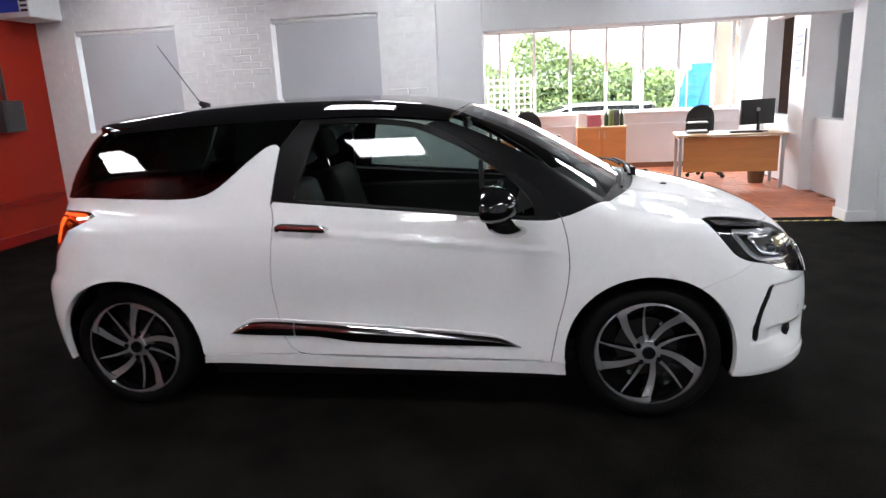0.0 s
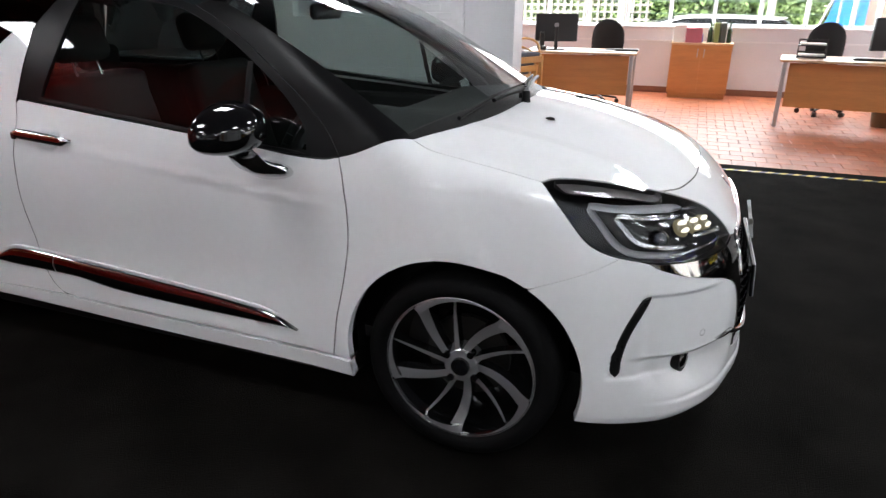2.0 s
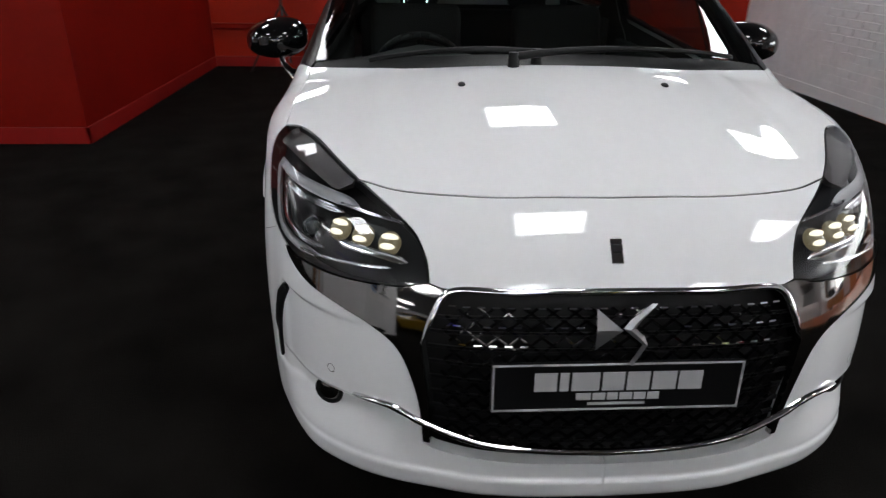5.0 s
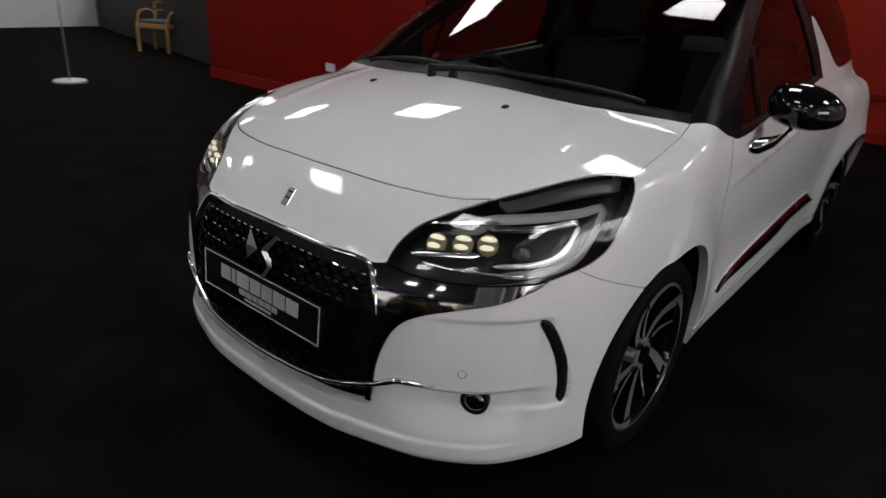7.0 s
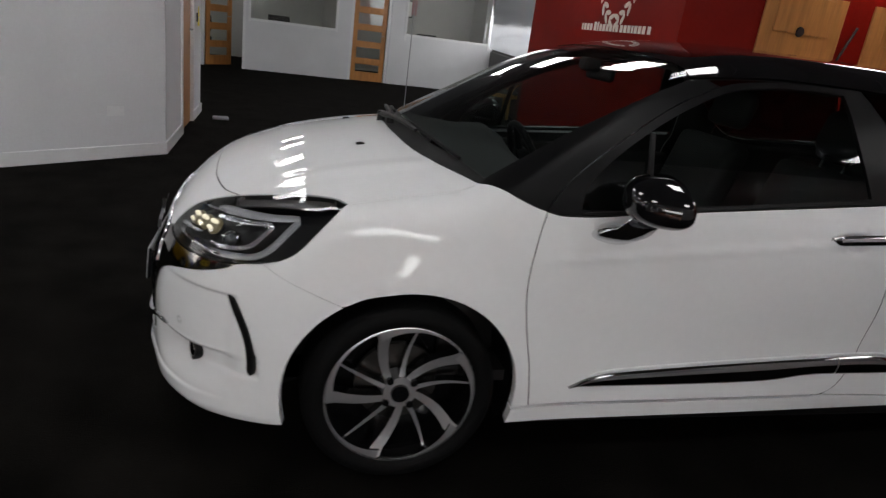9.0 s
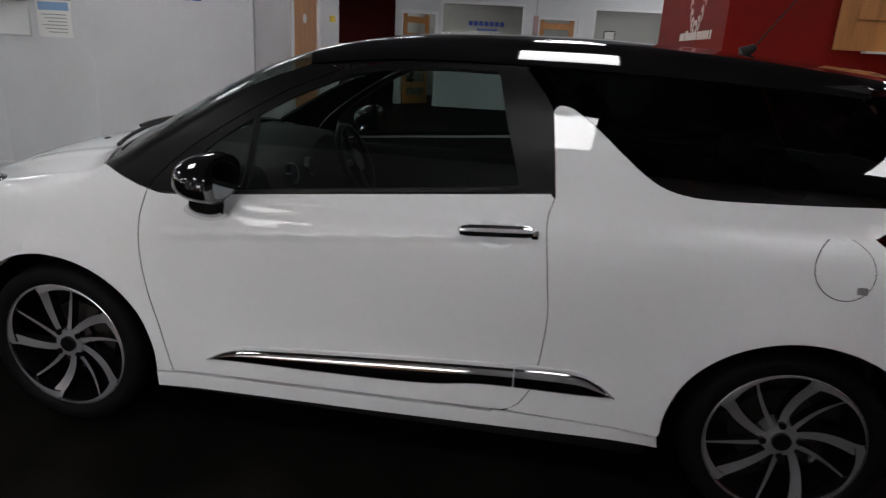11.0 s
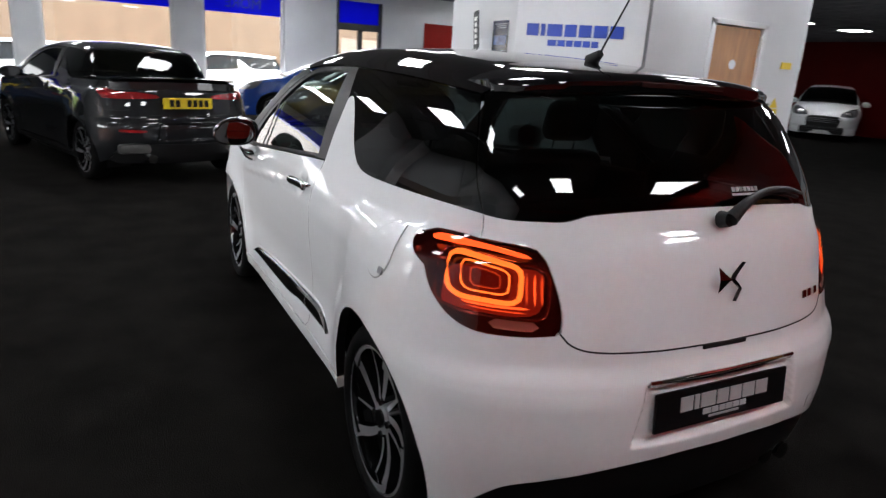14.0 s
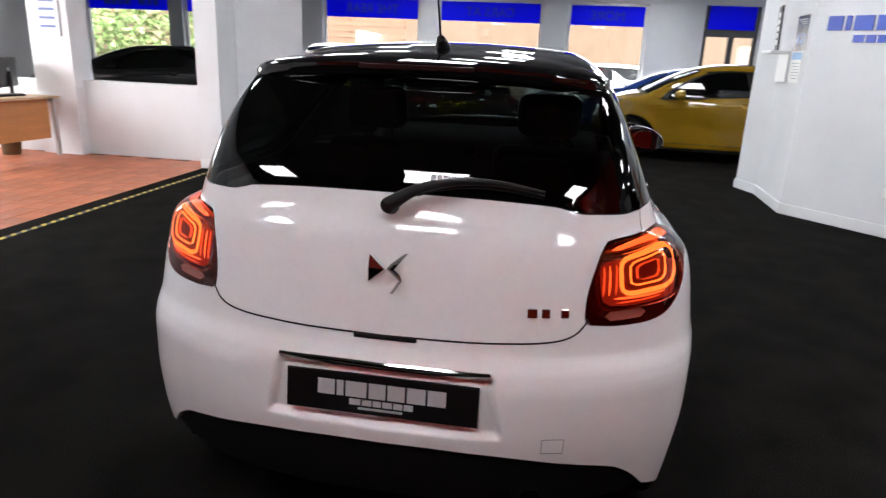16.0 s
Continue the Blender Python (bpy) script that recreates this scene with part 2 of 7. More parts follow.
for x0, x1 in WIN:
    w = tagged(slab("window_1" if x0 < -4 else "window_2", x0 - .01, 3.98, 1.16, x1 + .01, 4.02, 1.20, skirting_white), "white framed window behind a lowered roller blind", kind="structure")
    for q in ((x0, 3.96, 1.18, x0 + .05, 4.0, 2.36), (x1 - .05, 3.96, 1.18, x1, 4.0, 2.36), (x0, 3.96, 2.31, x1, 4.0, 2.36), (x0, 3.96, 1.2, x1, 4.0, 1.25)):
        slab("window_frame", *q, skirting_white, parent=w)
    slab("pane", x0 + .05, 3.975, 1.25, x1 - .05, 3.981, 2.31, pane_glass, parent=w).visible_shadow = False
    b = thing("roller_blind", "pale grey roller blind pulled down over a window", "blind", group="blinds")
    slab("cloth", x0 + .045, 3.80, 1.20, x1 - .012, 3.803, 2.30, blind_cloth, parent=b)
    bm = bmesh.new()
    rod(bm, (x0 + .01, 3.81, 2.325), (x1 - .01, 3.81, 2.325), .028, seg=16)
    part("roller", bm, skirting_white, b, smooth=40)
    slab("bottom_bar", x0 + .045, 3.794, 1.19, x1 - .012, 3.809, 1.21, skirting_white, .003, b)
    slab("headrail", x0 - .01, 3.775, 2.35, x1 + .01, 3.84, 2.375, skirting_white, .004, b)
bm = bmesh.new()
rod(bm, (-.32, 3.755, 0), (-.32, 3.755, H), .010, seg=10)
for z in (.6, 1.2, 1.84, 2.4):
    rod(bm, (-.335, 3.76, z), (-.305, 3.76, z), .016, seg=10)
tagged(part("conduit_pipe", bm, white_wall, None, "thin white painted pipe clipped to the wall", smooth=40), category="pipe")

# sign block with its cut-off corner
SM = Matrix.Translation((3.72, -2.78, 0)) @ Matrix.Rotation(math.atan2(-.94, -1.10), 4, "Z")
FM = Matrix.Translation((3.72, -2.78, 0)) @ Matrix.Rotation(math.atan2(-.05, 1.03), 4, "Z")
prism("wall_block_front", [(5.15, -2.70), (4.75, -2.83), (3.72, -2.78), (2.62, -3.72), (2.82, -3.79), (3.79, -2.97), (5.15, -3.0)], 0, H, white_wall)
structure("wall_block_side", 2.62, -4.72, 0, 2.80, -3.77, H, white_wall)
structure("wall_block_side_far", 2.62, -6.35, 0, 2.80, -5.58, H, white_wall)
structure("wall_block_over_door", 2.62, -5.58, 2.10, 2.80, -4.72, H, white_wall)
structure("wall_block_back", 2.80, -6.35, 0, 5.15, -6.17, H, white_wall)
structure("wall_block_east", 4.95, -6.17, 0, 5.15, -3.0, H, white_wall)
skirt_run([(2.62, -3.72), (3.72, -2.78), (4.75, -2.83), (5.15, -2.70)])
skirt_run([(2.62, -4.70), (2.62, -3.72)])
skirt_run([(2.62, -6.35), (2.62, -5.60)])


def oak_door(name, m, w=.80, h=2.04, lights=0, label="", lining=True):
    """A door leaf in its white lining; lights: glazed openings one above the other."""
    d = tagged(new(name), label, "door")
    d["kind"] = "structure"
    d.matrix_world = m
    if lights:
        for x in (0, w - .11):
            slab("stile", x, -.02, 0, x + .11, .02, h, oak, .003, d)
        step = (h - .2) / lights
        for k in range(lights + 1):
            slab("rail", .11, -.02, .0 + step * k, w - .11, .02, .14 + step * k if k else .20, oak, .003, d)
        for k in range(lights):
            slab("pane", .11, -.004, .14 + step * k, w - .11, .004, step * (k + 1) + .002, pane_glass, 0, d)
    else:
        slab("leaf", 0, -.02, 0, w, .02, h, oak, .003, d)
    for x0, x1 in ((-.07, -.005), (w + .005, w + .07)) if lining else ():
        slab("door_lining", x0, -.06, 0, x1, .06, h + .06, skirting_white, .004, d)
    if lining:
        slab("door_lining", -.07, -.06, h + .01, w + .07, .06, h + .07, skirting_white, .004, d)
    bm = bmesh.new()
    rod(bm, (w - .06, -.02, 1.02), (w - .06, -.06, 1.02), .008)
    rod(bm, (w - .06, -.055, 1.02), (w - .17, -.055, 1.02), .008)
    part("door_handle", bm, grey_steel, d, smooth=40)
    return d


d = oak_door("door_1", Matrix.Translation((2.66, -4.74, 0.005)) @ Matrix.Rotation(radians(-90), 4, "Z"), .80, label="closed oak door in a white frame")
bm = bmesh.new()
rod(bm, (.40, -.021, 1.62), (.40, -.024, 1.62), .055, seg=24)
part("round_sign", bm, skirting_white, d)

# far partition with glazed openings and oak doors, turned from the main walls
PM = Matrix.Translation((3.46, -12.62, 0)) @ Matrix.Rotation(radians(184), 4, "Z") @ Matrix.Diagonal((.95, 1, 1, 1))
# along the partition: 0 at its east end, growing westward; y negative is the far side here
def far_slab(name, a0, z0, a1, z1, mat=white_wall, t=.12, kind="structure"):
    bm = bmesh.new()
    box(bm, a0, 0, z0, a1, t, z1, PM)
    return tagged(part(name, bm, mat), kind=kind)


for a0, z0, a1, z1 in ((.06, 0, .18, H), (.18, 2.1, 1.08, H), (1.08, 0, 1.15, H), (1.15, 0, 3.15, 1.02), (1.15, 2.35, 3.15, H), (3.15, 0, 3.45, H), (3.45, 2.1, 4.4, H), (4.4, 0, 4.75, H), (4.75, 0, 6.95, 1.10), (4.75, 2.35, 6.95, H), (6.95, 0, 7.6, H)):
    far_slab("wall_partition", a0, z0, a1, z1)
for k, (a0, a1) in enumerate(((1.15, 3.15), (4.75, 6.95))):
    w = tagged(new("window_%d" % (3 + k)), "white framed internal office window", kind="structure")
    for q in ((a0, -.02, 1.02 + .08 * k, a1, .14, 1.07 + .08 * k), (a0, -.02, 2.30, a1, .14, 2.35), (a0, -.02, 1.0, a0 + .05, .14, 2.35), (a1 - .05, -.02, 1.0, a1, .14, 2.35)):
        slab("window_frame", *q[:2], q[2], *q[3:5], q[5], skirting_white, parent=w, m=PM)
    slab("pane", a0 + .05, .05, 1.07, a1 - .05, .056, 2.30, office_glass, parent=w, m=PM)
oak_door("door_2", PM @ Matrix.Translation((3.52, .06, 0.004)) @ Matrix.Rotation(radians(0), 4, "Z"), .80, lights=5, label="oak door with five glazed panels")
oak_door("door_3", PM @ Matrix.Translation((.25, .10, 0.004)) @ Matrix.Rotation(radians(50), 4, "Z"), .80, lights=5, label="oak glazed door standing open", lining=False)
for q in ((.165, -.03, 0, .225, .15, 2.10), (1.035, -.03, 0, 1.095, .15, 2.10), (.225, -.03, 2.05, 1.035, .15, 2.11)):
    tagged(slab("trim", *q, skirting_white, .004, m=PM), kind="structure")
# rooms behind the partition
office_wall = material("office wall paint", (.40, .40, .38), .8, vary=.05)
for q in ((.08, 3.2, 0, 8, 3.35, H), (3.2, .12, 0, 3.3, 3.2, H), (.08, .12, 0, .18, 3.2, H), (7.6, 0, 0, 7.75, 3.2, H)):
    tagged(slab("wall_far_office", *q, office_wall, m=PM), kind="structure")
dark_red = material("dark red wall", (.13, .005, .004), .5, vary=.1, spec=.15)
structure("wall_south", -6, -21, 0, 13.4, -20.8, H, dark_red)
structure("wall_far_west", -5.2, -21, 0, -5.0, -14.6, H, white_wall)
YM = Matrix.Translation((-3.48, -14.75, 0)) @ Matrix.Rotation(math.atan2(.985, .17), 4, "Z")
dark_panel = material("dark grey wall board", (.035, .034, .033), .6, bump=.01, scale=60, vary=.12)
for z0, z1, mt in ((0, 1.0, dark_panel), (2.45, H, white_wall)):
    tagged(slab("wall_yard_side", 0, 0, z0, 8.75, .16, z1, mt, m=YM), kind="structure")
w = tagged(new("window_5"), "metal framed window with white vertical blinds", kind="structure")
for k in range(7):
    slab("window_frame", 1.44 * k, .03, 1.0, 1.44 * k + .06, .10, 2.45, dark_panel, parent=w, m=YM)
for z in (1.0, 1.84, 2.40):
    slab("window_frame", .06, .035, z, 8.64, .095, z + .05, dark_panel, parent=w, m=YM)
slab("pane", .06, .06, 1.05, 8.64, .065, 2.40, pane_glass, parent=w, m=YM).visible_shadow = False
blind_white = see_through("white translucent blind", (.76, .77, .79))
vb = thing("vertical_blind", "white vertical slat blind at a metal window", "blind")
for k in range(70):
    slab("slat", -.058, -.0015, 1.06, .058, .0015, 2.40, blind_white, parent=vb, m=YM @ Matrix.Translation((.2 + .12 * k, .0, 0)) @ Matrix.Rotation(radians(18), 4, "Z") @ Matrix.Translation((0, -.02, 0)))

# east street front: columns, glazing, blue banners
structure("wall_front_top", 13.0, -21, 2.75, 13.3, 12.4, H, white_wall)
structure("wall_front_base", 13.0, -21, 0, 13.3, 12.4, .25, white_wall)
COLS = ((12.0, 12.4), (9.2, 9.6), (5.45, 6.4), (2.55, 3.0), (-.55, .05), (-3.6, -2.35), (-21, -4.78))
for y0, y1 in COLS:
    structure("wall_front_pier", 12.95, y0, .25, 13.25, y1, 2.75, white_wall, bevel=.01)
spans = ((6.4, 9.2), (3.0, 5.45), (.05, 2.55), (-2.35, -.55), (9.6, 12.0))
rng = random.Random(3)
for k, (y0, y1) in enumerate(spans):
    w = tagged(new("window_%d" % (6 + k)), "shopfront window with a blue banner along its top", kind="structure")
    for q in ((13.08, y0, .25, 13.16, y0 + .06, 2.75), (13.08, y1 - .06, .25, 13.16, y1, 2.75), (13.08, y0, .25, 13.16, y1, .33), (13.08, y0, 2.68, 13.16, y1, 2.75)):
        slab("window_frame", *q, skirting_white, parent=w)
    slab("pane", 13.12, y0 + .06, .33, 13.126, y1 - .06, 2.68, pane_glass, parent=w).visible_shadow = False
    b = thing("window_banner", "blue film banner with lettering read from the street", "banner", group="window banners")
    slab("film", 13.105, y0 + .06, 2.24, 13.109, y1 - .06, 2.68, blue_print, parent=b)
    words = ("", "THE REAR", "CARS AT", "MORE", "")[k]
    if words:
        text = bpy.data.curves.new("wording", "FONT")
        text.body, text.size, text.extrude, text.align_x, text.align_y = words, .30, .002, "CENTER", "CENTER"
        flat = new("wording", text)
        bpy.context.view_layer.update()
        me = bpy.data.meshes.new_from_object(flat.evaluated_get(bpy.context.evaluated_depsgraph_get()))
        bpy.data.objects.remove(flat)
        me.materials.append(sign_blue)
        q = new("lettering", me)
        q.parent = b
        q.matrix_basis = Matrix(((0, 0, 1, 13.1005), (1, 0, 0, (y0 + y1) / 2), (0, 1, 0, 2.45), (0, 0, 0, 1)))
    else:
        y = y0 + .35
        while y < y1 - .5:
            wd = rng.uniform(.10, .20)
            slab("lettering_bar", 13.098, y, 2.36, 13.1045, y + wd, 2.54, sign_blue, parent=b)
            y += wd + rng.choice((.05, .05, .05, .25))
soft_dark = material("dark door frame", (.02, .02, .024), .4)
dr = tagged(new("door_4"), "dark framed glass entrance door", kind="structure")
for q in ((13.0, -4.78, .0, 13.1, -4.70, 2.75), (13.0, -3.68, 0, 13.1, -3.6, 2.75), (13.0, -4.70, 2.08, 13.1, -3.68, 2.24), (13.0, -4.28, .08, 13.1, -4.17, 2.08), (13.0, -4.70, 0, 13.1, -3.68, .08)):
    slab("door_frame", *q, soft_dark, parent=dr)
for y0, y1 in ((-4.70, -4.28), (-4.17, -3.68)):
    slab("pane", 13.04, y0, .08, 13.05, y1, 2.08, pane_glass, parent=dr)
slab("transom_film", 13.04, -4.70, 2.24, 13.05, -3.68, 2.75, blue_print, parent=dr)
structure("wall_red_board", 12.915, -7.6, .09, 12.945, -5.92, 2.40, red_wall, bevel=.006)
structure("wall_north_east", 4.6, 9.85, 0, 8.0, 10.05, H, white_wall)
structure("wall_north_return", 7.8, 10.05, 0, 8.0, 12.4, H, white_wall)
structure("wall_north_end", 8.0, 12.2, 0, 12.95, 12.4, H, white_wall)

# the bright office behind the opening
structure("wall_office_west", -2.6, 4.05, 0, -2.4, 8.7, 2.75, white_wall)
structure("ceiling_office", -2.6, 4.05, 2.72, 4.6, 8.8, 2.82, white_wall)
structure("wall_office_low", -2.4, 8.48, 0, 4.3, 8.72, .97, white_wall)
structure("wall_office_top", -2.4, 8.48, 2.46, 4.3, 8.72, 2.75, white_wall)
structure("sill", -2.4, 8.40, .955, 4.15, 8.50, .985, skirting_white, bevel=.006)
structure("trim", -2.4, 8.455, .76, 4.3, 8.478, .78, skirting_white)
structure("baseboard", -2.4, 8.465, .001, 4.3, 8.479, .09, material("brown tile skirting", (.22, .10, .06), .5, vary=.1))
for x0, x1, y0, y1, z0, z1 in ((4.20, 4.45, 7.35, 8.72, 0, 2.75), (4.25, 4.45, 6.1, 7.35, 0, .92), (4.25, 4.45, 6.1, 7.35, 2.3, 2.75), (4.15, 4.5, 5.55, 6.1, 0, 2.75), (4.30, 4.5, 3.86, 5.55, 0, .93), (4.30, 4.5, 3.86, 5.55, 2.3, 2.75), (4.12, 4.62, 3.722, 3.86, 0, 2.75)):
    structure("wall_office_east", x0, y0, z0, x1, y1, z1, white_wall)
wo = tagged(new("window_11"), "long white office window in slim mullions", kind="structure")
for x in (-2.38, -1.76, -1.14, -.52, .10, .71, 1.34, 1.96, 2.58, 3.18, 3.76, 4.06):
    slab("mullion", x - .025, 8.53, .97, x + .025, 8.60, 2.46, skirting_white, .004, wo)
for z in (.97, 2.41):
    slab("window_frame", -2.4, 8.53, z, 4.2, 8.60, z + .05, skirting_white, .004, wo)
slab("pane", -2.4, 8.56, 1.02, 4.2, 8.566, 2.41, pane_glass, parent=wo).visible_shadow = False
structure("floor_office_bed", -2.6, 3.72, -.10, 4.62, 8.8, -.012, grout)


# ---- the hatchback's outer form: one closed surface from which all panels are taken ----
def curve_of(*pairs):
    """A smooth function through (a, b) pairs, flat slopes kept monotone."""
    xs, ys = np.array(pairs, float).T
    h, d = np.diff(xs), np.diff(ys) / np.diff(xs)
    m = np.zeros(len(xs))
    m[0], m[-1] = d[0], d[-1]
    for i in range(1, len(xs) - 1):
        if d[i - 1] * d[i] > 0:
            w1, w2 = 2 * h[i] + h[i - 1], h[i] + 2 * h[i - 1]
            m[i] = (w1 + w2) / (w1 / d[i - 1] + w2 / d[i])
    q = np.linspace(xs[0], xs[-1], 700)
    k = np.clip(np.searchsorted(xs, q) - 1, 0, len(h) - 1)
    s = (q - xs[k]) / h[k]
    v = ((1 + 2 * s) * (1 - s) ** 2 * ys[k] + s * (1 - s) ** 2 * h[k] * m[k] + s * s * (3 - 2 * s) * ys[k + 1] + s * s * (s - 1) * h[k] * m[k + 1])
    return lambda a: np.interp(a, q, v)


def smax(a, b, k):
    h = np.clip(0.5 + 0.5 * (a - b) / k, 0, 1)
    return b + (a - b) * h + k * h * (1 - h)


AXLE, TRACK, HUB = 1.232, 0.785, 0.305
plan_w = curve_of((-2.0, .872), (-1.65, .874), (-1.232, .844), (-.8, .797), (-.3, .795), (.4, .797), (.9, .802), (1.232, .815), (1.5, .812), (1.8, .80), (2.1, .79))
lean_w = curve_of((.1, -.04), (.2, -.018), (.3, -.006), (.45, -.004), (.62, .006), (.75, .010), (.82, .008), (.88, -.004), (.95, -.024), (1.02, -.05), (1.1, -.09), (1.2, -.15))
hood_z = curve_of((-2.0, 1.0), (-1.5, 1.05), (.7, 1.05), (1.0, 1.045), (1.2, 1.023), (1.36, .998), (1.5, .968), (1.65, .925), (1.8, .865), (1.9, .80), (1.96, .74), (2.02, .63), (2.1, .40))
nose_x = curve_of((.1, 1.90), (.17, 2.00), (.22, 2.045), (.30, 2.05), (.45, 2.052), (.55, 2.045), (.62, 2.03), (.70, 1.995), (.80, 1.93), (.9, 1.85), (1.1, 1.65))
nose_y = curve_of((0, 0), (.15, .004), (.26, .014), (.38, .045), (.5, .085), (.6, .145), (.66, .20), (.71, .275), (.75, .36), (.79, .46), (.83, .66))
tail_x = curve_of((.1, -1.76), (.22, -1.82), (.35, -1.855), (.48, -1.87), (.58, -1.869), (.64, -1.856), (.69, -1.829), (.74, -1.820), (.82, -1.806), (.93, -1.781), (1.02, -1.747), (1.06, -1.72), (1.15, -1.668), (1.3, -1.552), (1.45, -1.405))
tail_y = curve_of((0, 0), (.2, .008), (.35, .03), (.45, .058), (.54, .10), (.62, .15), (.70, .21), (.77, .29), (.82, .39), (.87, .60))
roof_z = curve_of((-1.8, 1.33), (-1.5, 1.392), (-1.3, 1.422), (-1.12, 1.445), (-.8, 1.467), (-.5, 1.477), (-.2, 1.475), (0, 1.468), (.2, 1.449), (.4, 1.41), (.55, 1.37), (.8, 1.30), (1.3, 1.15))
glass_w = curve_of((-1.9, -.115), (-1.6, -.070), (-1.3, -.034), (-.9, -.009), (-.45, 0), (.2, .004), (.7, .008), (1.1, .012))
rise_w = curve_of((.8, .79), (.92, .775), (1.02, .738), (1.12, .70), (1.2, .664), (1.28, .625), (1.36, .575), (1.44, .50), (1.55, .38))
screen_y = curve_of((0, 0), (.2, .012), (.4, .05), (.55, .10), (.65, .155), (.8, .26))
rglass_y = curve_of((0, 0), (.2, .006), (.4, .035), (.5, .065), (.58, .115), (.64, .185), (.75, .34))


def shell(x, y, z):
    """Below zero inside the car body with its cabin, above zero outside."""
    y = np.abs(y)
    swell = 0
    for ax in (AXLE, -AXLE):
        d = np.hypot(x - ax, z - HUB)
        swell = swell + 0.022 * np.exp(-((d - .37) / .10) ** 2) * np.clip((z - .12) / .3, 0, 1)
    hollow = -0.010 * np.exp(-((z - .52) / .13) ** 2) * np.exp(-(x / .75) ** 4)
    line = .80 + (.6 - x) * .092
    ridge = .0055 * np.clip(1 - np.abs(z - line) / .024, 0, 1) * np.clip((.9 - x) / .2, 0, 1) * np.clip((x + .45) / .15, 0, 1)
    tuck = -.10 * np.clip((-x - 1.0) / .8, 0, 1) * np.clip((z - .55) / .45, 0, 1.3)
    cup = -.024 * np.exp(-(((x + .298) / .052) ** 2 + ((z - .900) / .044) ** 2) ** 3)
    side = y - (plan_w(x) + tuck + lean_w(z) + swell + hollow + ridge + cup)
    c01 = lambda a: np.clip(a, 0, 1) ** 2 * (3 - 2 * np.clip(a, 0, 1))
    pocket = .048 * c01((.412 - z) / .016) * c01((z - .262) / .10) * c01((y - .40) / .16) * c01((.745 - y) / .07)
    chin = .009 * c01((.262 - z) / .012) * c01((.74 - y) / .10)
    blade = .009 * c01((.600 - z) / .012) * c01((z - .405) / .012) * c01((y - .47) / .14) * c01((.725 - y) / .02)
    slot_y = .716 + .039 * np.clip((.602 - z) / .19, 0, 1)
    fin = .016 * c01((.606 - z) / .014) * c01((z - .338) / .016) * c01((y - slot_y + .15) / .15) * c01((slot_y + .010 - y) / .012)
    front = (x - (nose_x(z) - nose_y(y) - pocket - blade - fin + chin)) * .8
    niche = .024 * c01((.296 + (.64 - z) * .20 - y) / .026) * c01((z - .458) / .020) * c01((.642 - z) / .018)
    rear = ((tail_x(z) + tail_y(y) * (1 - .24 * np.clip((1.10 - z) / .48, 0, 1)) + niche) - x) * .8
    fold = .0045 * np.clip(1 - np.abs(y - .50) / .05, 0, 1) * np.clip((1.70 - x) / .15, 0, 1) * np.clip((x - .95) / .15, 0, 1)
    top = z - (hood_z(x) - .16 * y * y + fold)
    body = smax(smax(smax(side, front, .05), rear, .07), top, .06)
    body = smax(body, .17 - z, .03)
    gside = y - (rise_w(z) + glass_w(x))
    groof = z - (roof_z(x) - .11 * y * y)
    gscreen = (z - (1.098 - (x - 1.06) * .565 - screen_y(y) * .60)) * .85
    grear = ((tail_x(z) + rglass_y(y) + .015 * (1 - c01((z - 1.0) / .10))) - x) * .85
    cabin = smax(smax(smax(smax(gside, gscreen, .045), grear, .06), groof, .06), .9 - z, .02)
    return -smax(-body, -cabin, .012)


def strike(o, d, far):
    """The points where rays from outside first meet the shell."""
    o, d = np.asarray(o, float), np.asarray(d, float)
    a = np.zeros(len(o))
    hit_at = np.full(len(o), far)
    found = np.zeros(len(o), bool)
    steps = np.linspace(0, far, 34)
    for s0, s1 in zip(steps[:-1], steps[1:]):
        p = o + d * s1
        now = (shell(p[:, 0], p[:, 1], p[:, 2]) < 0) & ~found
        a[now], hit_at[now] = s0, s1
        found |= now
    lo, hi = a, hit_at
    for _ in range(17):
        mid = (lo + hi) / 2
        p = o + d * mid[:, None]
        inside = shell(p[:, 0], p[:, 1], p[:, 2]) < 0
        hi, lo = np.where(inside, mid, hi), np.where(inside, lo, mid)
    return o + d * hi[:, None]


def outward(p):
    e = .003
    g = np.stack([shell(*(p + e * np.eye(3)[i]).T) - shell(*(p - e * np.eye(3)[i]).T) for i in range(3)], 1)
    return g / np.maximum(np.linalg.norm(g, axis=1, keepdims=True), 1e-9)


def settle(p):
    """Moves points onto the shell by the shortest way."""
    p = np.array(p, float)
    for _ in range(6):
        e = .003
        f = shell(*p.T)
        g = np.stack([shell(*(p + e * np.eye(3)[i]).T) - shell(*(p - e * np.eye(3)[i]).T) for i in range(3)], 1) / (2 * e)
        p = p - g * (f / np.maximum(np.sum(g * g, 1), .2))[:, None]
    return p


# ---- panels cut from the shell ----
from mathutils.geometry import delaunay_2d_cdt

R2 = math.sqrt(.5)


def side_rays(uv):
    o = np.stack([uv[:, 0], np.full(len(uv), 1.3), uv[:, 1]], 1)
    return o, np.tile([0, -1.0, 0], (len(uv), 1)), 1.25


def top_rays(uv):
    return np.stack([uv[:, 0], uv[:, 1], np.full(len(uv), 1.75)], 1), np.tile([0, 0, -1.0], (len(uv), 1)), 1.5


def slant_rays(uv):
    o = np.stack([uv[:, 0], -uv[:, 1] * R2 + 2.0 * R2, uv[:, 1] * R2 + 2.0 * R2], 1)
    return o, np.tile([0, -R2, -R2], (len(uv), 1)), 1.5


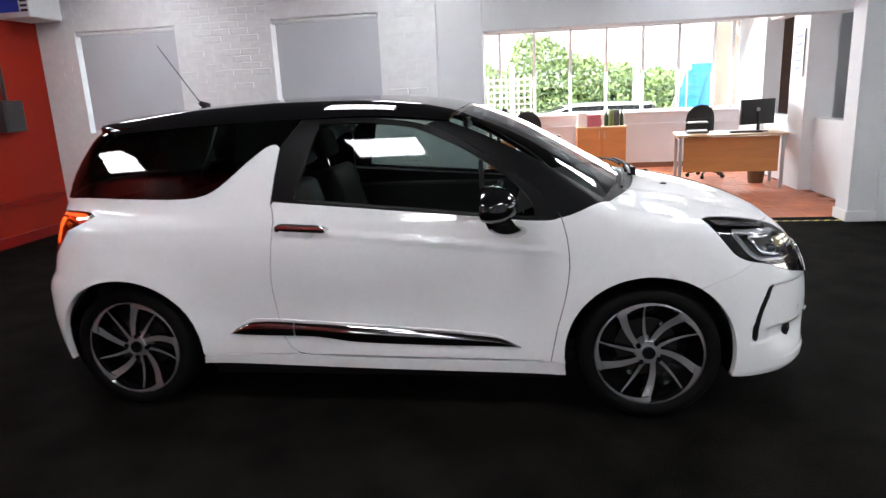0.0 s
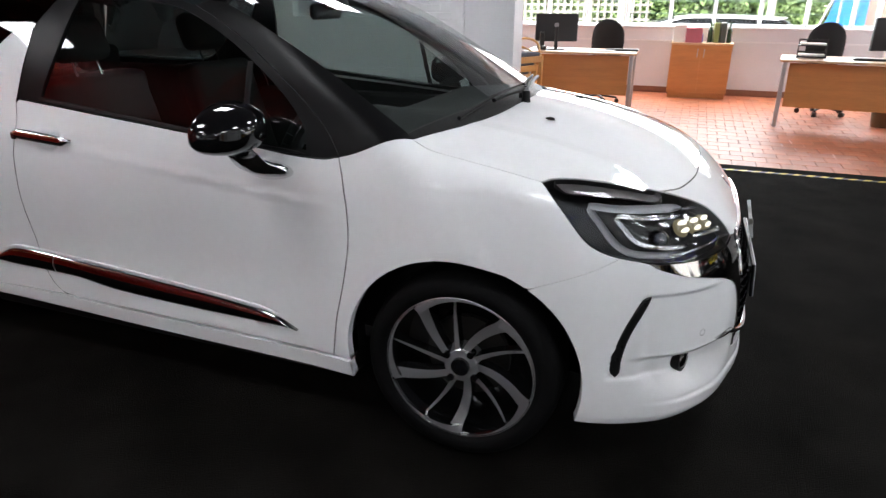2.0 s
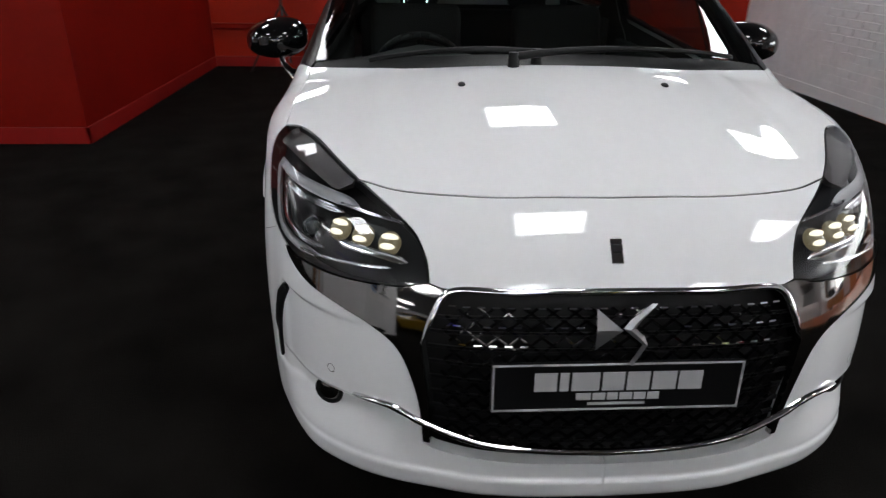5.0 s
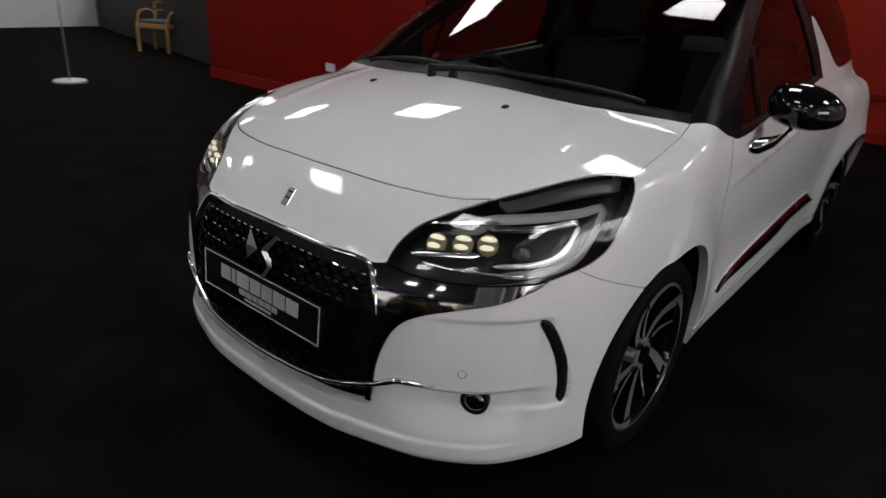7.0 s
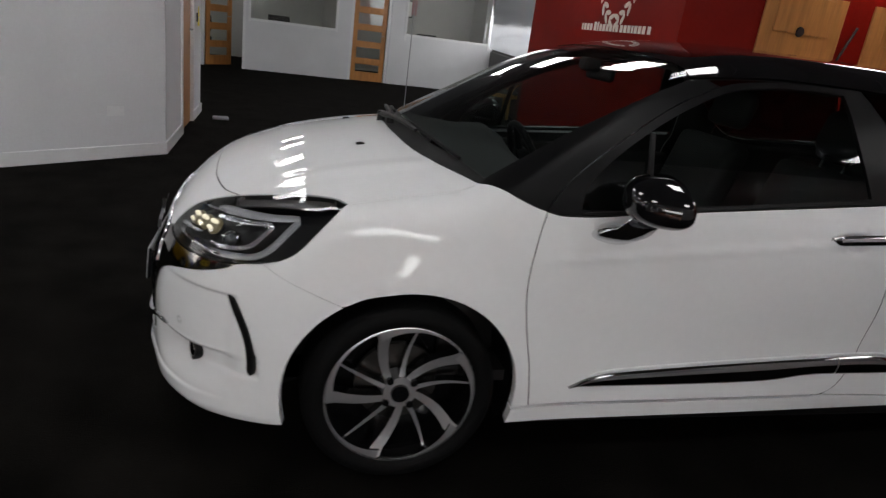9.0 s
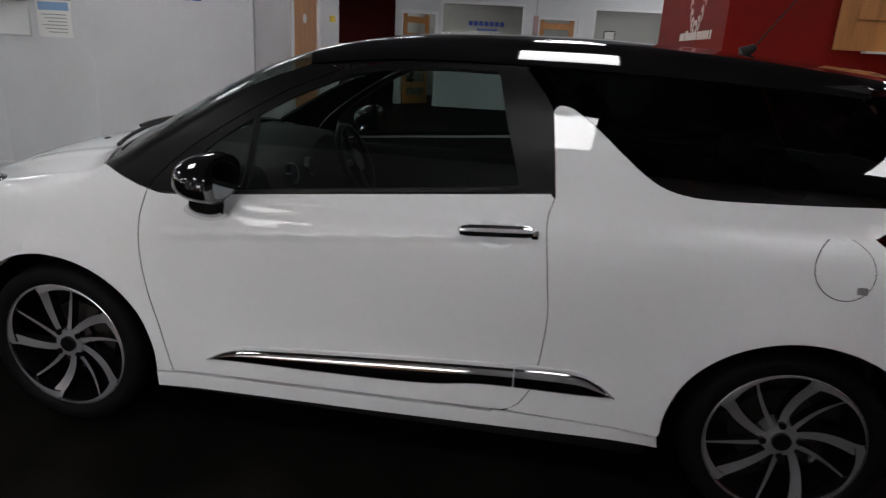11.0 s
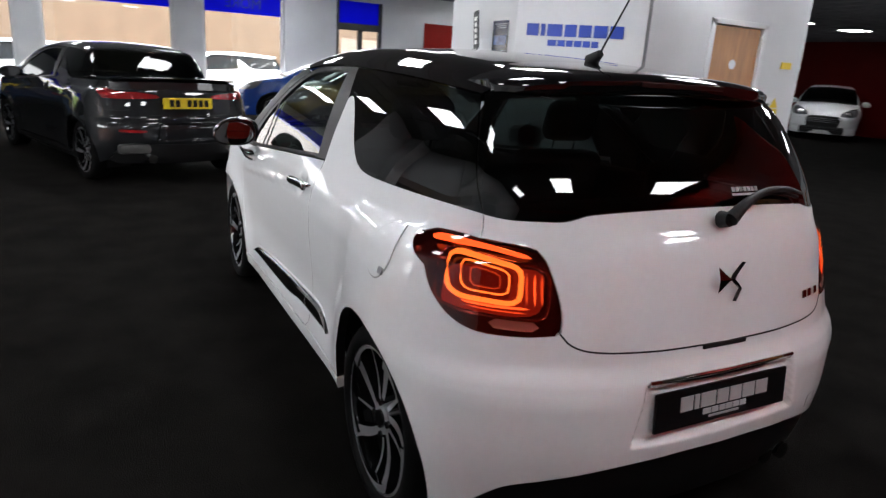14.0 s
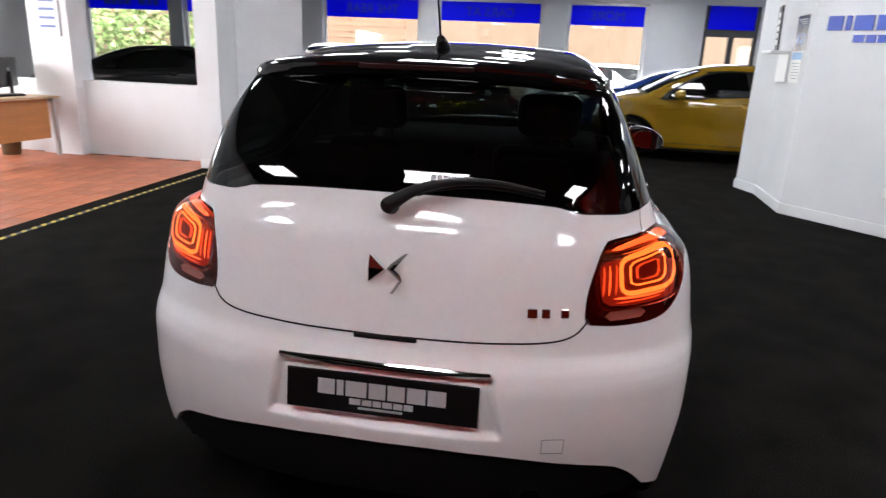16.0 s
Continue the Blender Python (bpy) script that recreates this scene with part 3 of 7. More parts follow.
def wrap_rays(sign, start=1.5):
    def rays(uv):
        a = uv[:, 0] / .85
        d = np.stack([sign * np.sin(a), np.cos(a), 0 * a], 1)
        return np.stack([np.full(len(uv), sign * 1.0), 0 * a, uv[:, 1]], 1) + d * start, -d, 1.4
    return rays


def rear_rays(uv):
    return np.stack([np.full(len(uv), -2.4), uv[:, 0], uv[:, 1]], 1), np.tile([1.0, 0, 0], (len(uv), 1)), 1.6


DOMAIN = {
    "side": (side_rays, lambda p: p[:, [0, 2]]),
    "top": (top_rays, lambda p: p[:, [0, 1]]),
    "slant": (slant_rays, lambda p: np.stack([p[:, 0], (p[:, 2] - p[:, 1]) * R2], 1)),
    "nose": (wrap_rays(1), lambda p: np.stack([.85 * np.arctan2(p[:, 0] - 1, p[:, 1]), p[:, 2]], 1)),
    "stern": (wrap_rays(-1), lambda p: np.stack([.85 * np.arctan2(-p[:, 0] - 1, p[:, 1]), p[:, 2]], 1)),
    "rear": (rear_rays, lambda p: p[:, [1, 2]]),
}


def smooth_path(pts, gap=.013):
    """A Catmull-Rom curve through points, evenly sampled, ends kept."""
    p = np.array(pts, float)
    if len(p) > 2:
        q = np.vstack([2 * p[0] - p[1], p, 2 * p[-1] - p[-2]])
        out = []
        for i in range(1, len(q) - 2):
            t = np.linspace(0, 1, 24, endpoint=False)[:, None]
            a, b, c, d = q[i - 1], q[i], q[i + 1], q[i + 2]
            out.append(.5 * (2 * b + (c - a) * t + (2 * a - 5 * b + 4 * c - d) * t ** 2 + (3 * b - a - 3 * c + d) * t ** 3))
        p = np.vstack(out + [p[-1:]])
    s = np.concatenate([[0], np.cumsum(np.linalg.norm(np.diff(p, axis=0), axis=1))])
    n = max(2, int(s[-1] / gap) + 1)
    k = np.linspace(0, s[-1], n)
    return np.stack([np.interp(k, s, p[:, i]) for i in range(p.shape[1])], 1)


def outline(*runs):
    """A closed outline from runs of control points that meet at sharp corners."""
    ps = [smooth_path(r)[:-1] for r in runs]
    return settle(np.vstack(ps))


def both_sides(*runs):
    """A full outline from its left half, which begins and ends on the centre line."""
    half = np.vstack([smooth_path(r)[:-1] for r in runs] + [np.array([runs[-1][-1]], float)])
    half = settle(half)
    half[[0, -1], 1] = 0
    other = half[::-1] * np.array([1, -1, 1])
    return np.vstack([half, other[1:-1]])


def within(q, poly):
    x, y = q[:, 0][:, None], q[:, 1][:, None]
    a, b = poly, np.roll(poly, -1, 0)
    cross = ((a[:, 1] > y) != (b[:, 1] > y)) & (x < (b[:, 0] - a[:, 0]) * (y - a[:, 1]) / np.where(b[:, 1] == a[:, 1], 1e-12, b[:, 1] - a[:, 1]) + a[:, 0])
    return cross.sum(1) % 2 == 1


def inset_loop(poly, w):
    e = np.roll(poly, -1, 0) - poly
    e /= np.maximum(np.linalg.norm(e, axis=1, keepdims=True), 1e-9)
    n = np.stack([-e[:, 1], e[:, 0]], 1)
    m = n + np.roll(n, 1, 0)
    m /= np.maximum(np.linalg.norm(m, axis=1, keepdims=True), .35)
    area = np.sum(poly[:, 0] * np.roll(poly[:, 1], -1) - np.roll(poly[:, 0], -1) * poly[:, 1])
    return poly + m * w * (1 if area > 0 else -1)


def fill(loops, h):
    """Triangles over an outline with holes, and which points lie on each loop."""
    pts, edges, spans = [], [], []
    for lp in loops:
        k = len(pts)
        spans.append((k, k + len(lp)))
        pts += [Vector(p) for p in lp]
        edges += [(k + i, k + (i + 1) % len(lp)) for i in range(len(lp))]
    lo, hi = loops[0].min(0), loops[0].max(0)
    gx, gy = np.meshgrid(np.arange(lo[0], hi[0], h), np.arange(lo[1], hi[1], h * .87), indexing="ij")
    gx = gx + (np.arange(gx.shape[1]) % 2) * h / 2
    g = np.stack([gx.ravel(), gy.ravel()], 1)
    ok = within(g, loops[0])
    for lp in loops[1:]:
        ok &= ~within(g, lp)
    g = g[ok]
    rim = np.vstack(loops)
    if len(g):
        g = g[np.array([np.min(np.sum((rim - p) ** 2, 1)) for p in g]) > (h * .45) ** 2]
    pts += [Vector(p) for p in g]
    v, _, f, ov, _, _ = delaunay_2d_cdt(pts, edges, [], 0, 1e-7)
    v = np.array([tuple(p) for p in v])
    f = np.array([t for t in f if len(t) == 3])
    c = v[f].mean(1)
    keep = within(c, loops[0])
    for lp in loops[1:]:
        keep &= ~within(c, lp)
    return v, f[keep]


def panel(name, parent, mat, domain, loop, holes=(), gap=.0015, lift=0.0, skirt=.014, h=.032, label="", mirror=False, edge=None):
    """A sheet of the shell inside an outline, its edges turned in."""
    rays, flat = DOMAIN[domain]
    loops = [inset_loop(flat(loop), gap)] + [inset_loop(flat(q), -gap) for q in holes]
    v, f = fill(loops, h)
    p = strike(*rays(v))
    nrm = outward(p)
    p = p + nrm * lift
    a, b, c = p[f[:, 0]], p[f[:, 1]], p[f[:, 2]]
    turn = np.einsum("ij,ij->i", np.cross(b - a, c - a), nrm[f].mean(1)) < 0
    f[turn] = f[turn][:, ::-1]
    faces = f.tolist()
    skin = len(faces)
    verts, norms = p.tolist(), nrm.tolist()
    if skirt:
        count = {}
        for t in faces:
            for i in range(3):
                e = (t[i], t[(i + 1) % 3])
                count[tuple(sorted(e))] = None if tuple(sorted(e)) in count else e
        made = {}
        for e in [q for q in count.values() if q]:
            for k in e:
                if k not in made:
                    made[k] = len(verts)
                    verts += [p[k].tolist(), (p[k] - nrm[k] * skirt).tolist()]
                    norms += [None, None]
            i, j = made[e[0]], made[e[1]]
            faces.append([j, i, i + 1, j + 1])
    out = []
    for sg in ((1, -1) if mirror else (1,)):
        me = bpy.data.meshes.new(name)
        me.from_pydata([(x, y * sg, z) for x, y, z in verts], [], [q if sg > 0 else q[::-1] for q in faces])
        me.shade_smooth()
        me.update()
        auto = [tuple(q.normal) for q in me.vertices]
        me.normals_split_custom_set_from_vertices([(n[0], n[1] * sg, n[2]) if n else auto[i] for i, n in enumerate(norms)])
        me.materials.append(mat)
        if edge:
            me.materials.append(edge)
            me.polygons.foreach_set("material_index", np.array([0] * skin + [1] * (len(faces) - skin), np.int32))
        ob = new(name, me)
        ob.parent = parent
        out.append(tagged(ob, label))
    return out


def ribbon(name, parent, mat, domain, pts, width, lift=.004, label="", mirror=False, taper=True, sub=None):
    """A raised band that follows a line on the shell, with a rounded back."""
    rays, flat = DOMAIN[domain]
    c = smooth_path(flat(settle(pts)), .014)
    e = np.gradient(c, axis=0)
    e /= np.linalg.norm(e, axis=1, keepdims=True)
    n = np.stack([-e[:, 1], e[:, 0]], 1)
    k = np.linspace(0, 1, len(c))
    w = width * (np.minimum(1, np.minimum(k, 1 - k) * 14) ** .5 if taper else np.ones(len(c)))
    rows = [(-.5, -.002), (-.42, lift * .75), (-.2, lift), (.2, lift), (.42, lift * .75), (.5, -.002)]
    p = strike(*rays(np.vstack([c + n * (w * s)[:, None] for s, _ in rows])))
    p = p + outward(p) * np.repeat([up for _, up in rows], len(c))[:, None]
    grid = p.reshape(len(rows), len(c), 3)
    out = []
    for sg in ((1, -1) if mirror else (1,)):
        bm = bmesh.new()
        vs = [[bm.verts.new((q[0], q[1] * sg, q[2])) for q in r] for r in grid]
        for r in range(len(rows) - 1):
            for i in range(len(c) - 1):
                bm.faces.new((vs[r][i], vs[r][i + 1], vs[r + 1][i + 1], vs[r + 1][i]))
        bmesh.ops.recalc_face_normals(bm, faces=bm.faces)
        out.append(part(name, bm, mat, parent, label, smooth=60))
    return out


def on_shell(domain, pts, lift=0.0):
    p = strike(*DOMAIN[domain][0](np.array(pts, float)))
    return p + outward(p) * lift, outward(p)


def seat_frame(domain, uv, lift=0.0, sg=1):
    """A pose on the shell: z out of the surface, x along the car or across it."""
    p, n = on_shell(domain, [uv], lift)
    n, p = Vector(n[0]), Vector(p[0])
    n.y, p.y = n.y * sg, p.y * sg
    x = Vector((0, 0, 1)).cross(n).normalized()
    m = Matrix((x, n.cross(x), n)).transposed().to_4x4()
    m.translation = p
    return m


# ---- the white hatchback ----
paint = material("white car paint", (.80, .81, .82), .5, coat=1.0, vary=.012, vary_scale=40, spec=.0)
gloss_black = material("gloss black paint", (.004, .004, .0045), .03, coat=.3)
satin_black = material("satin black trim", (.0045, .0045, .005), .32, bump=.004, scale=400, spec=.14)
soft_black = material("black moulded plastic", (.0045, .0045, .005), .5, bump=.01, scale=250, spec=.28)
lining = material("dark cabin lining", (.008, .0075, .0075), .85, bump=.02, scale=200, vary=.2)
seat_cloth = material("black seat cloth", (.006, .0057, .0057), .8, bump=.03, scale=180, vary=.25)
chrome = material("chrome", (.72, .72, .73), .06, metal=1.0)
dark_chrome = material("smoked chrome", (.27, .26, .25), .07, metal=1.0)
trim_chrome = material("smoked trim chrome", (.26, .255, .255), .06, metal=1.0)
rubber = material("tyre rubber", (.005, .005, .0052), .6, bump=.02, scale=90, vary=.2, spec=.06)
rim_face = material("machined alloy", (.64, .64, .66), .30, metal=.84, bump=.003, scale=200, vary=.05)
rim_black = material("black alloy", (.005, .005, .0055), .12, coat=.6, spec=.4)
disc_steel = material("brake steel", (.07, .066, .063), .45, metal=1.0, bump=.01, scale=80)
screen_glass = glass("windscreen glass", (.62, .69, .67))
door_glass = glass("green door glass", (.48, .56, .535))
privacy_glass = glass("privacy glass", (.05, .062, .062))
lamp_glass = glass("clear lamp cover", (.93, .94, .95))
red_lens = glass("red lamp lens", (.62, .20, .15))
lamp_dark = material("lamp housing black", (.006, .006, .0065), .3, spec=.35)
lamp_chrome = material("lamp reflector", (.75, .75, .76), .12, metal=1.0)
led_white = glow("warm led", (1, .93, .70), .45)
led_lens = glow("warm led lens", (1, .86, .50), .035)
led_lens.node_tree.nodes["Principled BSDF"].inputs["Coat Weight"].default_value = 1.0
guide_white = material("light guide", (.30, .305, .32), .3)
led_red = glow("red led line", (1, .22, .05), .85)
led_amber = glow("orange red light ring", (1, .40, .07), .80)
led_inner = glow("inner red light ring", (1, .20, .05), .34)
led_field = glow("red light field", (1, .10, .04), .055)
led_deep = glow("deep red light well", (1, .05, .02), .02)
plate_black = material("black dealer plate", (.005, .005, .0055), .3, spec=.3)
bright_emblem = material("brushed emblem chrome", (.42, .42, .43), .30, metal=.9)
lamp_shade = material("grey seam", (.25, .25, .26), .5)
plate_ink = material("silver plate lettering", (.44, .44, .45), .4)

car = thing("hatchback", "white three-door hatchback with gloss black roof on charcoal carpet", "car")

ARCH = .368


def arch(ax, a0, a1, r=ARCH, y=.8):
    """Points round a wheel opening, in degrees from the front, over the top."""
    q = np.array([(ax + r * math.cos(radians(a)), HUB + r * math.sin(radians(a))) for a in np.linspace(a0, a1, 14)])
    return [tuple(p) for p in strike(*side_rays(q))]


# shared lines, left side, as (x, y, z)
BONNET_FRONT = [(1.842, 0, .84), (1.838, .12, .84), (1.828, .267, .838), (1.79, .432, .838), (1.737, .532, .847)]
LAMP_TOP_IN = [(1.737, .532, .847), (1.782, .497, .83), (1.845, .44, .80), (1.88, .408, .774), (1.92, .388, .735), (1.950, .383, .697)]
LAMP_TOP_OUT = [(1.737, .532, .847), (1.66, .58, .868), (1.53, .65, .893), (1.465, .695, .901), (1.437, .735, .895)]
LAMP_REAR = [(1.437, .735, .895), (1.47, .755, .862), (1.52, .765, .81), (1.57, .762, .752), (1.615, .752, .724), (1.664, .737, .707)]
LAMP_LOW = [(1.664, .737, .707), (1.735, .703, .692), (1.777, .678, .686), (1.873, .58, .680), (1.935, .455, .684), (1.950, .383, .697)]
BONNET_SIDE = [(1.437, .735, .895), (1.3, .735, .93), (1.15, .728, .965), (1.06, .72, .984)]
BONNET_REAR = [(1.06, .72, .984), (1.148, .531, .993), (1.205, .34, 1.005), (1.232, .12, 1.02), (1.236, 0, 1.02)]
SEAM_F = [(1.664, .737, .707), (1.60, .76, .675), (1.52, .79, .645), (1.437, .81, .615)]
PILLAR_FOOT = [(1.06, .72, .984), (.98, .75, .962), (.90, .775, .936), (.855, .783, .925)]
DOOR_FRONT = [(.855, .783, .925), (.88, .79, .82), (.888, .80, .70), (.872, .80, .57), (.835, .80, .42), (.805, .80, .268)]
DOOR_BASE = [(.805, .80, .268), (.2, .80, .275), (-.33, .80, .284)]
DOOR_REAR = [(-.467, .74, 1.0), (-.452, .77, .93), (-.468, .79, .78), (-.482, .80, .62), (-.462, .80, .42), (-.425, .80, .33), (-.38, .80, .292), (-.33, .80, .284)]
BELT = [(.855, .783, .925), (.78, .77, .914), (.60, .77, .926), (.3, .77, .955), (-.1, .76, .99), (-.467, .74, 1.018)]
FIN = [(-.437, .64, 1.25), (-.455, .636, 1.268), (-.50, .64, 1.258), (-.575, .66, 1.205), (-.66, .69, 1.135), (-.73, .71, 1.082), (-.80, .725, 1.05), (-.90, .73, 1.036), (-1.1, .716, 1.036), (-1.35, .697, 1.045), (-1.535, .646, 1.042)]
TAIL_SHUT = [(-1.535, .646, 1.042), (-1.548, .655, 1.01), (-1.552, .66, .988)]
TAIL_TOP = [(-1.552, .66, .988), (-1.46, .70, .986), (-1.40, .72, .98), (-1.368, .735, .962)]
TAIL_FRONT = [(-1.368, .735, .962), (-1.385, .75, .925), (-1.43, .755, .893), (-1.475, .745, .876)]
TAIL_LOW = [(-1.475, .745, .876), (-1.525, .76, .834), (-1.575, .738, .787), (-1.63, .69, .761), (-1.69, .60, .756), (-1.735, .525, .765)]
TAIL_IN = [(-1.735, .525, .765), (-1.742, .512, .80), (-1.735, .52, .86), (-1.70, .545, .95), (-1.672, .562, .982)]
TAIL_TOP_IN = [(-1.672, .562, .982), (-1.61, .62, .988), (-1.552, .66, .988)]
SEAM_R = [(-1.475, .745, .876), (-1.43, .775, .78), (-1.40, .80, .70), (-1.385, .81, .644)]
GATE_BASE = [(-1.81, 0, .712), (-1.80, .25, .715), (-1.775, .42, .724), (-1.755, .485, .742), (-1.74, .514, .772)]
GLASS_BASE = [(-1.535, .646, 1.042), (-1.60, .60, 1.040), (-1.66, .50, 1.043), (-1.685, .455, 1.056), (-1.70, .41, 1.069), (-1.71, .25, 1.074), (-1.715, 0, 1.076)]
GLASS_SIDE = [(-1.535, .646, 1.042), (-1.48, .64, 1.12), (-1.41, .61, 1.23), (-1.33, .565, 1.34)]
ROOF_SIDE = [(-1.33, .565, 1.34), (-1.1, .575, 1.357), (-.7, .575, 1.375), (-.28, .572, 1.385), (.0, .572, 1.382), (.22, .578, 1.36), (.36, .58, 1.335)]
WING_LOW = [(.805, .80, .268), (.866, .80, .266)]


def back(run):
    return run[::-1]


panel("bonnet", car, paint, "top", both_sides(BONNET_FRONT, LAMP_TOP_OUT, BONNET_SIDE, BONNET_REAR), label="white bonnet with two black washer jets")
NOSE_LOW = [(1.950, .383, .697), (1.958, .365, .692), (1.965, .34, .690), (1.985, .2, .694), (1.99, 0, .697)]
panel("nose_panel", car, paint, "nose", both_sides(BONNET_FRONT, LAMP_TOP_IN, NOSE_LOW), h=.025)
panel("front_wing", car, paint, "slant", outline(BONNET_SIDE, PILLAR_FOOT, DOOR_FRONT, WING_LOW, back(arch(AXLE, 56.5, 186)), back(SEAM_F), back(LAMP_REAR)), mirror=True, skirt=.03, gap=.0008)
CHROME_LOW = [(1.735, .703, .690), (1.766, .69, .672), (1.837, .645, .645), (1.90, .57, .622), (1.945, .505, .60), (1.975, .455, .566), (1.988, .425, .51), (1.997, .404, .43), (2.0, .396, .335)]
SLOT_LOW = [(2.0, .396, .335), (2.01, .36, .318), (2.04, .2, .305), (2.05, 0, .302)]
BUMPER_BASE = [(1.70, .74, .186), (1.85, .64, .186), (1.95, .47, .194), (2.01, .25, .204), (2.03, 0, .207)]
ARC_F = arch(AXLE, 56.5, -16)
panel("front_bumper", car, paint, "nose", both_sides([(2.03, 0, .207), (2.05, 0, .302)], back(SLOT_LOW), back(CHROME_LOW), [(1.735, .703, .690), (1.70, .72, .699), (1.664, .737, .707)], SEAM_F, ARC_F, [ARC_F[-1]] + BUMPER_BASE), gap=.0004, h=.0115, skirt=.03, label="white front bumper with fog recesses")
DOOR = outline(BELT, DOOR_REAR, back(DOOR_BASE), back(DOOR_FRONT))
panel("door", car, paint, "side", DOOR, mirror=True, gap=.0028, h=.015, edge=soft_black)
panel("door_trim", car, lining, "side", DOOR, mirror=True, lift=-.034, skirt=0, h=.06, gap=.004, label="dark inner door trim")
SILL = outline([(.866, .8, .264), (.805, .80, .262), (.2, .80, .269), (-.33, .80, .278)], [(-.33, .80, .278), (-.38, .80, .286), (-.86, .80, .275)], [(-.86, .80, .275), (-.868, .80, .235)], [(-.868, .80, .235), (.0, .79, .212), (.872, .79, .20)], [(.872, .79, .20), (.866, .8, .264)])
panel("sill", car, paint, "side", SILL, mirror=True, h=.03, skirt=.03, lift=.004)
QUARTER = outline([(-.467, .74, 1.018), (-.452, .69, 1.14), (-.437, .64, 1.25)], FIN, TAIL_SHUT, TAIL_TOP, TAIL_FRONT, SEAM_R, back(arch(-AXLE, -4, 116)), [(-.861, .80, .279), (-.38, .80, .289)], [(-.38, .80, .292), (-.425, .80, .33), (-.462, .80, .42), (-.482, .80, .62), (-.468, .79, .78), (-.452, .77, .93), (-.467, .74, 1.0), (-.467, .74, 1.018)])
panel("rear_quarter", car, paint, "side", QUARTER, mirror=True, gap=0.0, skirt=.03, edge=soft_black)
panel("quarter_trim", car, lining, "side", QUARTER, mirror=True, lift=-.034, skirt=0, h=.05, gap=.004, label="dark inner side trim")
ARC_R = arch(-AXLE, 114, 190)
BASE_R = [(ARC_R[-1]), (-1.615, .79, .235), (-1.66, .73, .262)]
panel("rear_bumper", car, paint, "stern", both_sides(GATE_BASE, [(-1.74, .514, .772), (-1.735, .525, .765)], back(TAIL_LOW), SEAM_R, ARC_R, BASE_R, [(-1.66, .73, .262), (-1.69, .66, .335), (-1.73, .585, .372), (-1.83, .40, .405), (-1.87, .2, .418), (-1.88, 0, .42)]), gap=0.0, h=.010, skirt=.03, label="white rear bumper with number plate recess")
panel("tailgate", car, paint, "rear", both_sides(GATE_BASE, [(-1.74, .514, .772), (-1.742, .512, .80), (-1.735, .52, .86), (-1.70, .545, .95), (-1.672, .562, .982)], TAIL_TOP_IN, back(TAIL_SHUT), GLASS_BASE), h=.03)
SPOILER_LINE = [(-1.33, .565, 1.34), (-1.42, .45, 1.37), (-1.46, .25, 1.385), (-1.47, 0, 1.39)]
panel("rear_window", car, privacy_glass, "rear", both_sides(back(GLASS_BASE), GLASS_SIDE, [(-1.33, .565, 1.34), (-1.40, .45, 1.352), (-1.45, .25, 1.357), (-1.47, 0, 1.358)]), h=.03, skirt=.005, lift=-.001, label="black tinted rear window")
panel("quarter_window", car, privacy_glass, "side", outline(back(FIN), [(-.437, .64, 1.25), (-.39, .61, 1.32), (-.34, .575, 1.383)], [(-.34, .575, 1.383), (-.7, .575, 1.374), (-1.1, .575, 1.356), (-1.33, .565, 1.335)], back(GLASS_SIDE)), mirror=True, skirt=.005, lift=-.001, label="black tinted side window")
ROOF = both_sides([(.405, 0, 1.41), (.40, .3, 1.39), (.36, .58, 1.335)], back(ROOF_SIDE), SPOILER_LINE)
panel("roof", car, gloss_black, "top", ROOF, skirt=.01, label="gloss black roof")
panel("headliner", car, lining, "top", ROOF, lift=-.03, skirt=0, h=.06, gap=.01, label="dark cloth roof lining")
SCREEN_SIDE = [(1.03, .70, .985), (.90, .68, 1.06), (.70, .645, 1.17), (.50, .605, 1.27), (.36, .58, 1.335)]
panel("windscreen", car, screen_glass, "top", both_sides([(1.155, 0, 1.05), (1.14, .3, 1.03), (1.09, .52, 1.01), (1.03, .70, .985)], SCREEN_SIDE, [(.36, .58, 1.335), (.40, .3, 1.39), (.405, 0, 1.41)]), skirt=.004, lift=-.002)
panel("cowl", car, soft_black, "top", both_sides(back(BONNET_REAR), [(1.06, .72, .984), (1.03, .70, .985)], [(1.03, .70, .985), (1.09, .52, 1.01), (1.14, .3, 1.03), (1.155, 0, 1.05)]), lift=-.006, h=.025)
FRAME_TOP = [(.855, .783, .925), (.80, .765, 1.0), (.70, .735, 1.085), (.56, .69, 1.18), (.42, .645, 1.262), (.25, .60, 1.335), (.10, .58, 1.365), (-.08, .575, 1.380), (-.28, .572, 1.385)]
panel("a_pillar", car, satin_black, "slant", outline(PILLAR_FOOT, FRAME_TOP[:6], [(.25, .60, 1.335), (.30, .585, 1.345), (.36, .58, 1.335)], back(SCREEN_SIDE), [(1.03, .70, .985), (1.06, .72, .984)]), mirror=True, lift=-.002, h=.025, label="satin black windscreen pillar")
PANE = [(.74, .77, .935), (.72, .755, 1.0), (.64, .73, 1.085), (.50, .69, 1.185), (.36, .65, 1.262), (.20, .61, 1.325), (.06, .60, 1.352), (-.08, .595, 1.362), (-.255, .595, 1.362)]
PANE_LOOP = outline(PANE, [(-.255, .595, 1.362), (-.30, .66, 1.2), (-.355, .735, 1.03)], [(-.355, .735, 1.03), (.0, .755, 1.0), (.35, .765, .968), (.60, .77, .944), (.74, .77, .935)])
